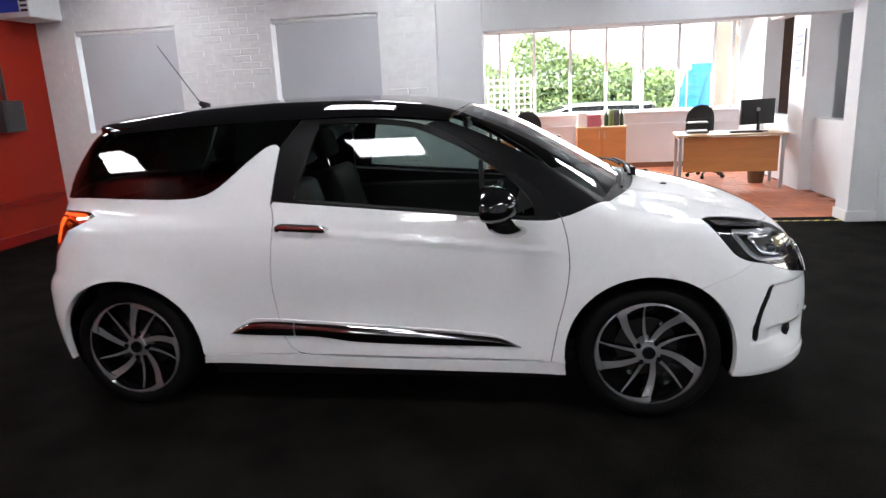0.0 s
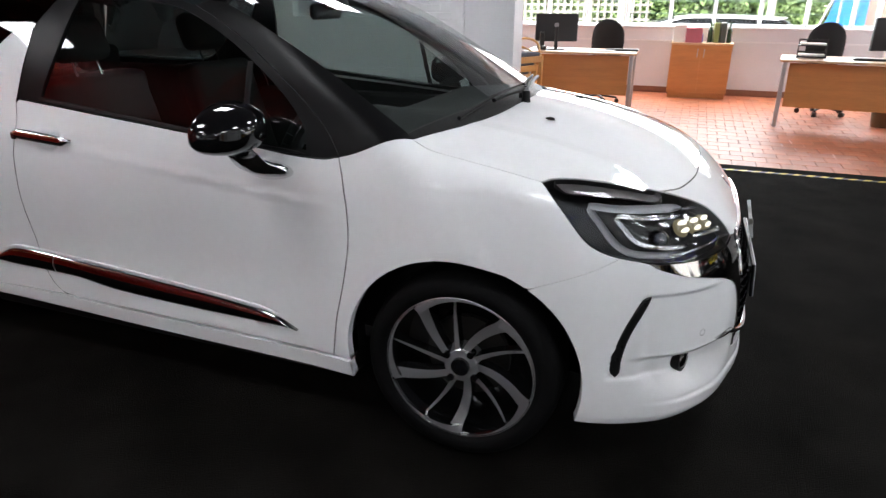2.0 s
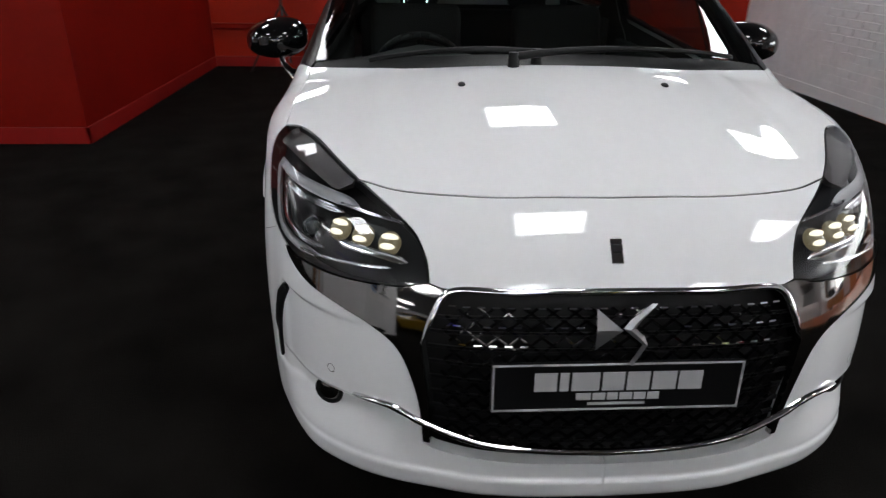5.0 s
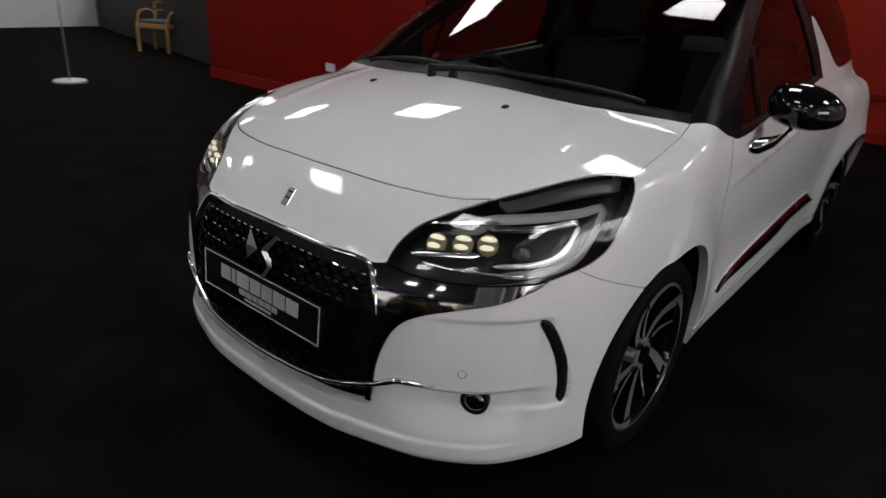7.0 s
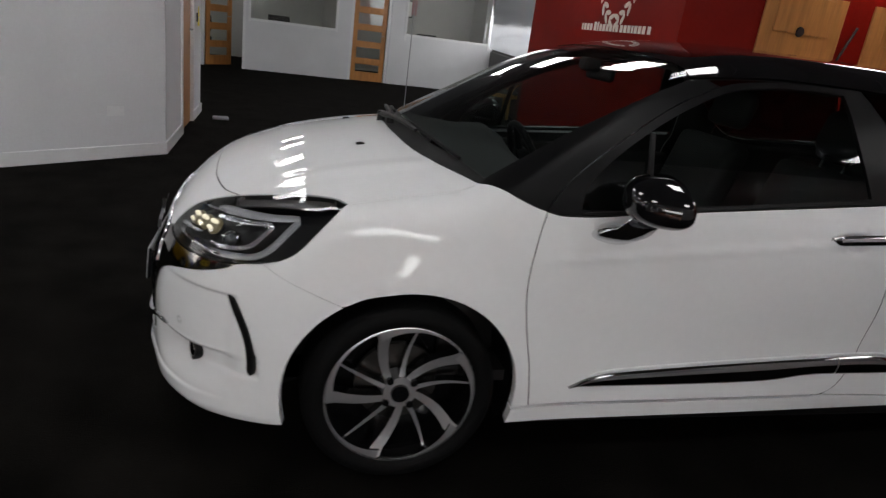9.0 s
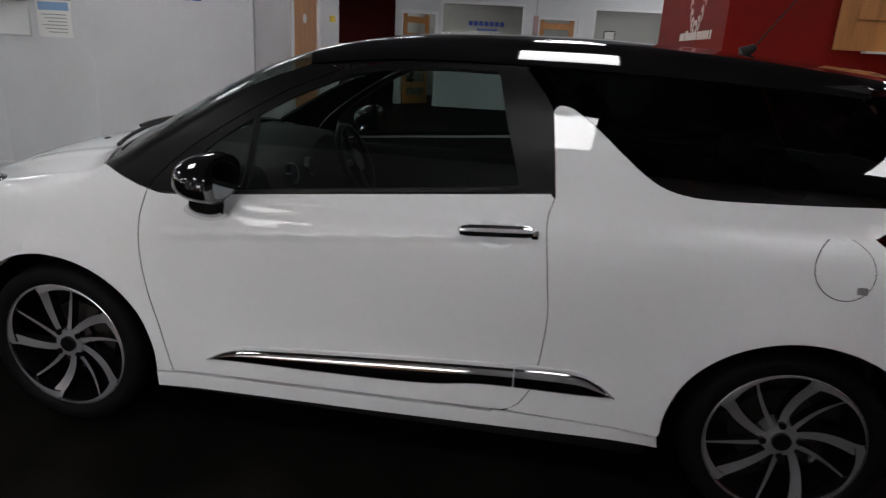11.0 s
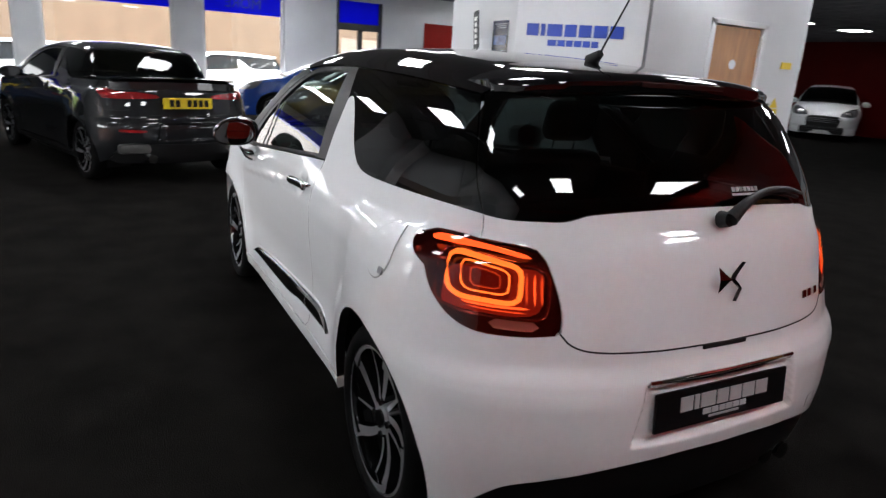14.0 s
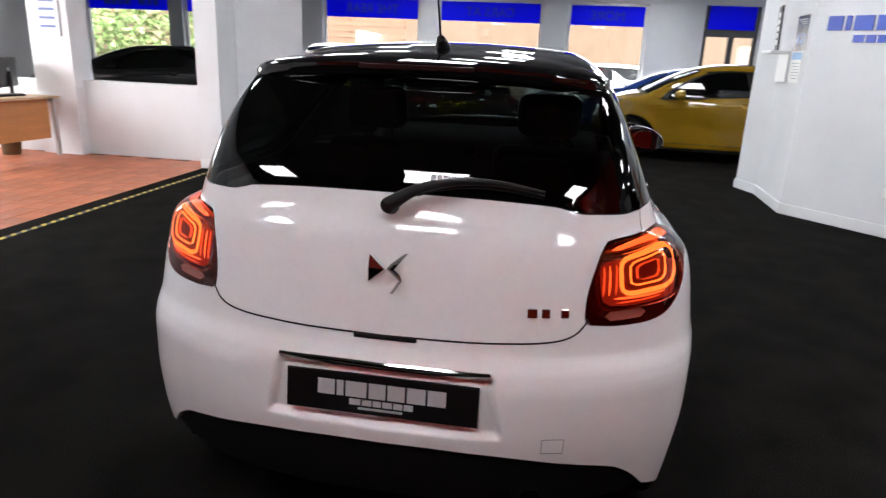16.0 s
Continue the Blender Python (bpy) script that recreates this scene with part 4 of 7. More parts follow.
FRAME_LOOP = outline(FRAME_TOP, [(-.28, .572, 1.385), (-.335, .575, 1.385)], [(-.335, .575, 1.385), (-.39, .61, 1.32), (-.437, .64, 1.25), (-.452, .69, 1.14), (-.467, .74, 1.018)], back(BELT))
panel("window_frame", car, satin_black, "side", FRAME_LOOP, holes=[PANE_LOOP], mirror=True, lift=-.003, h=.022, gap=.0016, label="satin black window frame and middle pillar")
panel("side_window", car, door_glass, "side", PANE_LOOP, mirror=True, lift=-.010, skirt=0, gap=-.006)
ribbon("quarterlight_bar", car, satin_black, "side", [(.52, .77, .945), (.512, .72, 1.06), (.505, .70, 1.18)], .022, lift=0.0, mirror=True, taper=False)
ribbon("chrome_waist_strip", car, soft_black, "side", [(.74, .77, .924), (.55, .77, .935), (.2, .77, .973), (-.34, .74, 1.016)], .012, lift=.002, mirror=True)

# front: chrome wings, grille, plate
panel("chrome_wing", car, dark_chrome, "nose", outline([(1.962, .340, .6885), (1.950, .383, .695)], back(LAMP_LOW)[:5] + [(1.735, .703, .692)], CHROME_LOW, [(2.0, .396, .335), (2.004, .378, .335)], [(2.004, .378, .335), (2.0, .383, .45), (1.985, .398, .575)], [(1.985, .398, .575), (1.972, .372, .640), (1.962, .340, .6885)]), mirror=True, lift=.003, h=.02, label="smoked chrome wing beneath the headlamp")
GRILLE = both_sides([(1.99, 0, .697), (1.985, .2, .694), (1.965, .34, .690)], [(1.965, .34, .690), (1.972, .372, .640), (1.985, .398, .575)], [(1.985, .398, .575), (2.0, .383, .45), (2.004, .378, .335)], [(2.004, .378, .335), (2.03, .2, .315), (2.045, 0, .31)])
panel("grille_backing", car, soft_black, "nose", GRILLE, lift=-.03, skirt=0, h=.03)
ribbon("grille_chrome_rim", car, chrome, "nose", [(1.985, -.398, .575), (1.972, -.372, .640), (1.963, -.335, .686), (1.985, -.2, .692), (1.99, 0, .695), (1.985, .2, .692), (1.963, .335, .686), (1.972, .372, .640), (1.985, .398, .575)], .013, lift=.008)
LIP = [(1.945, .55, .424), (1.98, .465, .420), (2.003, .395, .388), (2.03, .24, .352), (2.045, 0, .338), (2.03, -.24, .352), (2.003, -.395, .388), (1.98, -.465, .420), (1.945, -.55, .424)]
ribbon("grille_chrome_lip", car, chrome, "nose", LIP, .014, lift=.010)
for k in range(9):
    zz = .365 + k * .036
    hw = .372 + .02 * min(1, (zz - .33) / .25) - (max(0, zz - .62) * .5)
    ribbon("grille_bar", car, soft_black, "nose", [(2.03 - .12 * a * a, a, zz) for a in np.linspace(-hw, hw, 7)], .007, lift=-.012, taper=False)
for k in range(-19, 20):
    for lean in (1, -1):
        line = [(2.03, k * .045 + lean * (s - .52) * 1.25, s) for s in np.linspace(.345, .675, 23) if abs(k * .045 + lean * (s - .52) * 1.25) < .368]
        if len(line) > 3:
            ribbon("grille_slat", car, gloss_black, "nose", line, .005, lift=-.009, taper=False)
rng = random.Random(5)
bm = bmesh.new()
for r in range(9):
    for k in range(-11, 12):
        if abs(k) < 3 and r in (5, 6, 7) or rng.random() < .35:
            continue
        m = seat_frame("nose", (.85 * math.atan2(1.02, k * .032 + .016 * (r % 2)), .372 + r * .036), -.002)
        box(bm, -.0075, -.0017, -.004, .0075, .0017, .0005, m)
tagged(part("grille_studs", bm, chrome, car, "small chrome studs on the grille bars"), kind="stuff")


def plate(name, m, label, rim=True):
    """A black dealer plate with a raised silver rim and plain bars for its lettering."""
    bm = bmesh.new()
    box(bm, -.26, -.0555, -.006, .26, .0555, .004, m)
    p = part(name, bevelled(bm, .003), plate_black, car, label)
    bm = bmesh.new()
    for a in () if not rim else ((-.258, .0505, .258, .0545), (-.258, -.0545, .258, -.0505), (-.258, -.0505, -.254, .0505), (.254, -.0505, .258, .0505)):
        box(bm, a[0], a[1], .004, a[2], a[3], .006, m)
    if rim:
        part("plate_rim", bm, plate_ink, p)
    for widths, start, gap, z0, z1 in (((.046, .018, .057, .045, .046, .049, .048), -.172, .0062, -.008, .034), ((.030, .026, .022, .026, .024, .024), -.084, .004, -.030, -.014)):
        x = start
        for w in widths:
            bm = bmesh.new()
            box(bm, x, z0, .004, x + w, z1, .006, m)
            part("plate_letter_bar", bm, plate_ink, p)
            x += w + gap
    bm = bmesh.new()
    box(bm, -.06, -.042, .004, .06, -.036, .006, m)
    part("plate_small_bar", bm, plate_ink, p)


front_pose = Matrix.Translation((2.046, 0, .507)) @ Matrix.Rotation(radians(90), 4, "Z") @ Matrix.Rotation(radians(86), 4, "X")
plate("front_plate", front_pose, "black dealer plate with silver lettering bars")
slab("plate_holder", 1.98, -.255, .455, 2.038, .255, .555, soft_black, parent=car)

# emblems as plain shapes
def emblem(name, m, parent=None):
    bm = bmesh.new()
    v = [bm.verts.new(m @ Vector(q)) for q in ((-.045, .042, .004), (-.045, -.03, .004), (-.002, .006, .012), (-.045, .006, .010))]
    for f in ((0, 3, 2), (3, 1, 2)):
        bm.faces.new([v[i] for i in f])
    c = [(.052, .05), (.022, .02), (.012, .006), (.028, -.008), (.04, -.022), (.018, -.056)]
    last = None
    for i, (a, b) in enumerate(c):
        w = .004 + .006 * (i in (1, 2, 3))
        row = [bm.verts.new(m @ Vector((a - w, b, .002))), bm.verts.new(m @ Vector((a, b, .011))), bm.verts.new(m @ Vector((a + w, b, .002)))]
        if last:
            bm.faces.new((last[0], last[1], row[1], row[0])), bm.faces.new((last[1], last[2], row[2], row[1]))
        last = row
    bmesh.ops.recalc_face_normals(bm, faces=bm.faces)
    part(name, bm, bright_emblem if name == "grille_emblem" else trim_chrome, parent or car)


emblem("grille_emblem", Matrix.Translation((2.03, .0, .625)) @ Matrix.Rotation(radians(90), 4, "Z") @ Matrix.Rotation(radians(78), 4, "X") @ Matrix.Scale(1.2, 4))
emblem("tailgate_emblem", Matrix.Translation((-1.803, .005, .885)) @ Matrix.Rotation(radians(-90), 4, "Z") @ Matrix.Rotation(radians(80), 4, "X") @ Matrix.Scale(1.0, 4))
bm = bmesh.new()
m = seat_frame("nose", (.85 * math.pi / 2, .757), .001)
box(bm, -.013, -.027, 0, .013, .027, .004, m)
badge = part("bonnet_badge", bevelled(bm, .002), chrome, car, "small chrome badge on the nose")
for k in (-1, 1):
    bm = bmesh.new()
    box(bm, -.010, .004 + .009 * k, .0035, .010, .008 + .009 * k, .0052, m)
    part("badge_bar", bm, soft_black, badge)
for k, w in ((0, .026), (1, .022), (2, .022)):
    bm = bmesh.new()
    m = seat_frame("rear", (-.375 - k * .034 - (.014 if k == 2 else 0), .80), .0005)
    box(bm, -w / 2, -.012, 0, w / 2, .012, .004, m)
    part("model_letter_bar", bevelled(bm, .002), dark_chrome, car)

# front lower details on each side
for sg in (1, -1):
    for (u, v) in ((.277, 1.36),):
        m = Matrix.Translation((v, u * sg, 0))
        p, n = on_shell("top", [(v, u)], 0)
        bm = bmesh.new()
        bmesh.ops.create_uvsphere(bm, u_segments=12, v_segments=8, radius=.013, matrix=Matrix.Translation((p[0][0], p[0][1] * sg, p[0][2])) @ Matrix.Diagonal((1.3, .8, .55, 1)))
        part("washer_jet", bm, soft_black, car, smooth=60)
    DR = [(1.751, .707, .602), (1.721, .722, .55), (1.693, .736, .48), (1.680, .744, .41), (1.681, .744, .352)]
    (q,) = ribbon("running_light_slot", car, soft_black, "nose", DR, .026, lift=.0065)
    if sg < 0:
        q.data.transform(Matrix.Scale(-1, 4, (0, 1, 0))), q.data.flip_normals()
    for k in range(5):
        t = (k + .7) / 6
        c = smooth_path(np.array(DR), .01)
        a = c[int(t * (len(c) - 1))]
        uv = DOMAIN["nose"][1](a[None])[0]
        bm = bmesh.new()
        box(bm, -.003, -.007, .0, .003, .007, .0012, seat_frame("nose", uv, .0065, sg))
        part("running_light_cell", bm, satin_black, q)
    seat, _ = on_shell("nose", DOMAIN["nose"][1](np.array([[1.872, .622, .372]])), 0)
    aim = Vector((.93, .36 * sg, .05)).normalized()
    across = Vector((0, 0, 1)).cross(aim).normalized()
    m = Matrix((across, aim.cross(across), aim)).transposed().to_4x4()
    m.translation = (seat[0][0], seat[0][1] * sg, seat[0][2])
    bm = bmesh.new()
    rod(bm, m @ Vector((0, 0, -.04)), m @ Vector((0, 0, .010)), .036, seg=24)
    fog = part("fog_lamp", bm, soft_black, car, "round fog lamp in black surround", smooth=40)
    bm = bmesh.new()
    bmesh.ops.create_uvsphere(bm, u_segments=16, v_segments=8, radius=.027, matrix=m @ Matrix.Translation((0, 0, .008)) @ Matrix.Diagonal((1, 1, .35, 1)))
    part("fog_lens", bm, dark_chrome, fog, smooth=60)
    m = seat_frame("nose", DOMAIN["nose"][1](np.array([[1.905, .60, .463]]))[0], .0, sg)
    bm = bmesh.new()
    bmesh.ops.create_circle(bm, cap_ends=True, segments=20, radius=.0095, matrix=m @ Matrix.Translation((0, 0, .0012)))
    s = part("parking_sensor", bm, paint, car)
    bm = bmesh.new()
    tor = [(math.cos(a), math.sin(a)) for a in np.linspace(0, 2 * math.pi, 24, endpoint=False)]
    ring = [[bm.verts.new(m @ Vector((c * r, d * r, .0018))) for c, d in tor] for r in (.0095, .0108)]
    for i in range(24):
        bm.faces.new((ring[0][i], ring[0][(i + 1) % 24], ring[1][(i + 1) % 24], ring[1][i]))
    part("sensor_ring", bm, soft_black, s)

# dark seals in the shut lines
for run, dom, both in ((DOOR_FRONT, "side", True), (DOOR_REAR, "side", True), (GATE_BASE, "rear", False), (BONNET_FRONT, "nose", False)):
    for sg in (1, -1):
        (q,) = ribbon("shut_line_seal", car, soft_black, dom, run, .0055 if run is GATE_BASE else .007, lift=.0012 if run is GATE_BASE else -.0034, taper=False)
        if sg < 0:
            q.data.transform(Matrix.Scale(-1, 4, (0, 1, 0))), q.data.flip_normals()
# side trim, handles, fuel flap
TRIM_LOW = [(.672, .80, .334), (.2, .80, .338), (-.1, .80, .348), (-.3, .80, .372), (-.60, .80, .378), (-.716, .80, .388)]
TRIM_TOP = [(-.716, .80, .388), (-.66, .80, .425), (-.57, .80, .448), (-.3, .80, .438), (.2, .80, .408), (.5, .80, .385), (.60, .80, .368), (.672, .80, .334)]
low_line, top_line = smooth_path(TRIM_LOW, .012), smooth_path(TRIM_TOP, .012)[::-1]
for lab, far, near in (("smoked chrome rubbing strip on the door", -.392, .672), ("smoked chrome end of the rubbing strip", -.716, -.397)):
    xs = np.linspace(near, far, 70)
    lo, hi = np.interp(-xs, -low_line[:, 0], low_line[:, 2]), np.interp(-xs, -top_line[:, 0], top_line[:, 2])
    vv = np.array([0, .04, .18, .36, .5, .64, .80, .93, 1.0])
    up = np.array([-.002, .006, .0085, .0115, .0130, .0120, .0085, .0035, -.002])
    grid = np.stack([np.stack([xs, lo + (hi - lo) * v], 1) for v in vv])
    flat_p = strike(*side_rays(grid.reshape(-1, 2)))
    flat_p = flat_p + outward(flat_p) * np.repeat(up, len(xs))[:, None]
    rows_p = flat_p.reshape(len(vv), len(xs), 3)
    for sg in (1, -1):
        bm = bmesh.new()
        vs = [[bm.verts.new((q[0], q[1] * sg, q[2])) for q in r] for r in rows_p]
        for i in range(len(vv) - 1):
            for j in range(len(xs) - 1):
                bm.faces.new((vs[i][j], vs[i][j + 1], vs[i + 1][j + 1], vs[i + 1][j]))
        bmesh.ops.recalc_face_normals(bm, faces=bm.faces)
        part("side_trim", bm, trim_chrome, car, lab, smooth=75)
ribbon("trim_bead", car, paint, "side", [(x, y, z + .010) for x, y, z in TRIM_TOP[1:-1]], .012, lift=.005, mirror=True)
for sg in (1, -1):
    p, n = on_shell("side", [(-.185, .886), (-.22, .888), (-.40, .900), (-.425, .9015)], .020)
    p[:, 1] = np.linspace(p[0, 1], p[-1, 1], len(p)) + .006
    bm = bmesh.new()
    pts = [Vector((a, b * sg, c)) for a, b, c in smooth_path(p, .01)]
    prev = None
    for i, q in enumerate(pts):
        t = i / (len(pts) - 1)
        w = .019 * min(1, (4 * t * (1 - t)) ** .35 + .25)
        dpt = .010
        row = [bm.verts.new(q + Vector((0, sg * (dpt * math.sin(a)) - (.022 * sg if i in (0, len(pts) - 1) else 0), w * math.cos(a)))) for a in np.linspace(0, 2 * math.pi, 10, endpoint=False)]
        if prev:
            for k in range(10):
                bm.faces.new((prev[k], prev[(k + 1) % 10], row[(k + 1) % 10], row[k]))
        prev = row
    bmesh.ops.recalc_face_normals(bm, faces=bm.faces)
    h = part("door_handle", bm, chrome, car, "chrome door handle", smooth=60)
    bm = bmesh.new()
    box(bm, -.430, (p[-1, 1] - .006) * sg, .888, -.408, (p[-1, 1] + .012) * sg, .915)
    part("lock_cap", bevelled(bm, .006, 3), trim_chrome, h, smooth=50)
fl = [(-1.275 + .080 * math.cos(a), .78, .885 + .080 * math.sin(a)) for a in np.linspace(0, 2 * math.pi, 40, endpoint=False)]
ring_in = [(-1.275 + .0775 * math.cos(a), .78, .885 + .0775 * math.sin(a)) for a in np.linspace(0, 2 * math.pi, 40, endpoint=False)]
panel("fuel_flap_gap", car, soft_black, "side", np.array(fl), holes=[np.array(ring_in)], lift=.0012, skirt=0, h=.02, gap=0)
panel("fuel_flap", car, paint, "side", np.array(ring_in), lift=.0025, skirt=.003, h=.025, gap=.0)
bm = bmesh.new()
m = seat_frame("side", (-1.322, .838), .002)
box(bm, -.013, -.011, 0, .013, .009, .0022, m)
part("flap_notch", bevelled(bm, .004), lamp_shade, car)

# door mirrors
for sg in (1, -1):
    m = Matrix.Translation((.555, .903 * sg, 1.003)) @ Matrix.Rotation(radians(-7 * sg), 4, "Z")
    bm = bmesh.new()
    bmesh.ops.create_uvsphere(bm, u_segments=44, v_segments=28, radius=1, matrix=Matrix.Rotation(radians(90), 4, "Y"))
    for v in bm.verts:
        x, y, z = v.co
        wide, high = math.copysign(abs(y) ** .82, y), math.copysign(abs(z) ** .80, z)
        deep = x * .118 if x > 0 else -.030 * min(1, abs(x) * 2.2)
        v.co = m @ Vector((deep - .022 * y * max(0, y), wide * .114 * sg, high * (.078 if z > 0 else .068) * (1 - .20 * max(0, y)) - .010 * y))
    bmesh.ops.recalc_face_normals(bm, faces=bm.faces)
    cap = part("door_mirror", bm, gloss_black, car, "gloss black mirror on a chrome foot", smooth=40)
    bm = bmesh.new()
    bmesh.ops.create_uvsphere(bm, u_segments=24, v_segments=12, radius=1)
    for v in bm.verts:
        v.co = m @ Vector((v.co.x * .002 - .0305, v.co.y * .088 * sg, v.co.z * .056))
    part("mirror_glass", bm, material("mirror glass", (.22, .24, .25), .02, metal=1.0), cap, smooth=40)
    bm = bmesh.new()
    rows = [(.635, .800, .872, .072, .032), (.630, .832, .878, .072, .032), (.605, .862, .900, .062, .028), (.585, .885, .94, .058, .022)]
    prev = None
    for x, y, z, a, b in rows:
        row = [bm.verts.new((x + a * math.cos(t), (y + .3 * b * math.sin(t)) * sg, z + b * math.sin(t))) for t in np.linspace(0, 2 * math.pi, 16, endpoint=False)]
        if prev:
            for k in range(16):
                bm.faces.new((prev[k], prev[(k + 1) % 16], row[(k + 1) % 16], row[k]))
        prev = row
    bmesh.ops.recalc_face_normals(bm, faces=bm.faces)
    part("mirror_foot", bm, chrome, cap, "chrome mirror foot", smooth=50)

# headlamps
LAMP_LOOP = outline(LAMP_TOP_IN[::-1], LAMP_TOP_OUT, LAMP_REAR, LAMP_LOW)
for ob in panel("headlamp", car, lamp_dark, "nose", LAMP_LOOP, mirror=True, lift=-.038, skirt=-.036, h=.03, label="headlamp with three led cells and a white light guide"):
    sg = 1 if sum(v.co.y for v in ob.data.vertices) > 0 else -1
    def on_lamp(pts, mat, name, width, lift):
        (q,) = ribbon(name, ob, mat, "nose", pts, width, lift=lift)
        if sg < 0:
            q.data.transform(Matrix.Scale(-1, 4, (0, 1, 0))), q.data.flip_normals()
        return q
    on_lamp([(1.80, .53, .812), (1.70, .648, .822), (1.63, .70, .832), (1.575, .728, .842), (1.572, .733, .832), (1.60, .737, .80), (1.645, .734, .748), (1.69, .722, .721), (1.76, .68, .710), (1.83, .62, .706)], guide_white, "light_guide", .018, -.010)
    on_lamp([(1.80, .56, .795), (1.71, .665, .805), (1.64, .71, .815), (1.66, .71, .785), (1.70, .702, .745), (1.76, .67, .728), (1.83, .60, .722)], lamp_chrome, "chrome_frame", .012, -.014)
    on_lamp([(1.74, .545, .835), (1.64, .61, .857), (1.54, .665, .875), (1.47, .715, .88)], material("ribbed lamp mask", (.05, .045, .045), .4), "lamp_mask", .038, -.016)
    on_lamp([(1.90, .42, .716), (1.86, .49, .720), (1.81, .56, .724)], lamp_chrome, "reflector_blade", .013, -.006)
    on_lamp([(1.89, .45, .700), (1.84, .56, .698), (1.77, .66, .700)], lamp_chrome, "lower_blade", .006, -.004)
    on_lamp([(1.86, .42, .790), (1.82, .50, .797), (1.77, .57, .802)], lamp_chrome, "upper_blade", .005, -.010)
    bm = bmesh.new()
    m = seat_frame("nose", DOMAIN["nose"][1](np.array([[1.76, .645, .752]]))[0], -.03, sg)
    rod(bm, m @ Vector((0, 0, -.02)), m @ Vector((0, 0, .008)), .028, .026, seg=24)
    proj = part("projector", bm, dark_chrome, ob, smooth=40)
    bm = bmesh.new()
    bmesh.ops.create_uvsphere(bm, u_segments=20, v_segments=10, radius=.0245, matrix=m @ Matrix.Translation((0, 0, .004)))
    part("projector_lens", bm, material("projector glass", (.03, .035, .04), .03, coat=1), proj, smooth=60)
    for x, y, z in ((1.862, .460, .760), (1.827, .513, .766), (1.792, .560, .770)):
        m = seat_frame("nose", DOMAIN["nose"][1](np.array([[x, y, z]]))[0], -.022, sg)
        bm = bmesh.new()
        rod(bm, m @ Vector((0, 0, -.02)), m @ Vector((0, 0, .004)), .021, .024, seg=18)
        cell = part("led_cell", bm, lamp_chrome, ob, smooth=40)
        bm = bmesh.new()
        bmesh.ops.create_uvsphere(bm, u_segments=20, v_segments=12, radius=.0275, matrix=m @ Matrix.Translation((0, 0, .002)) @ Matrix.Diagonal((.92, 1, .6, 1)))
        part("led_lens", bm, led_lens, cell, smooth=60)
        for a, b, r in ((.001, .0105, 1.0), (-.001, -.0105, .9)):
            bm = bmesh.new()
            bmesh.ops.create_uvsphere(bm, u_segments=18, v_segments=10, radius=.019 * r, matrix=m @ Matrix.Translation((a, b, .0115)) @ Matrix.Diagonal((1, .44, .62, 1)))
            part("led_chip", bm, led_white, cell, smooth=60)
panel("headlamp_cover", car, lamp_glass, "nose", LAMP_LOOP, mirror=True, lift=.001, skirt=.004, h=.025, label="clear headlamp cover")

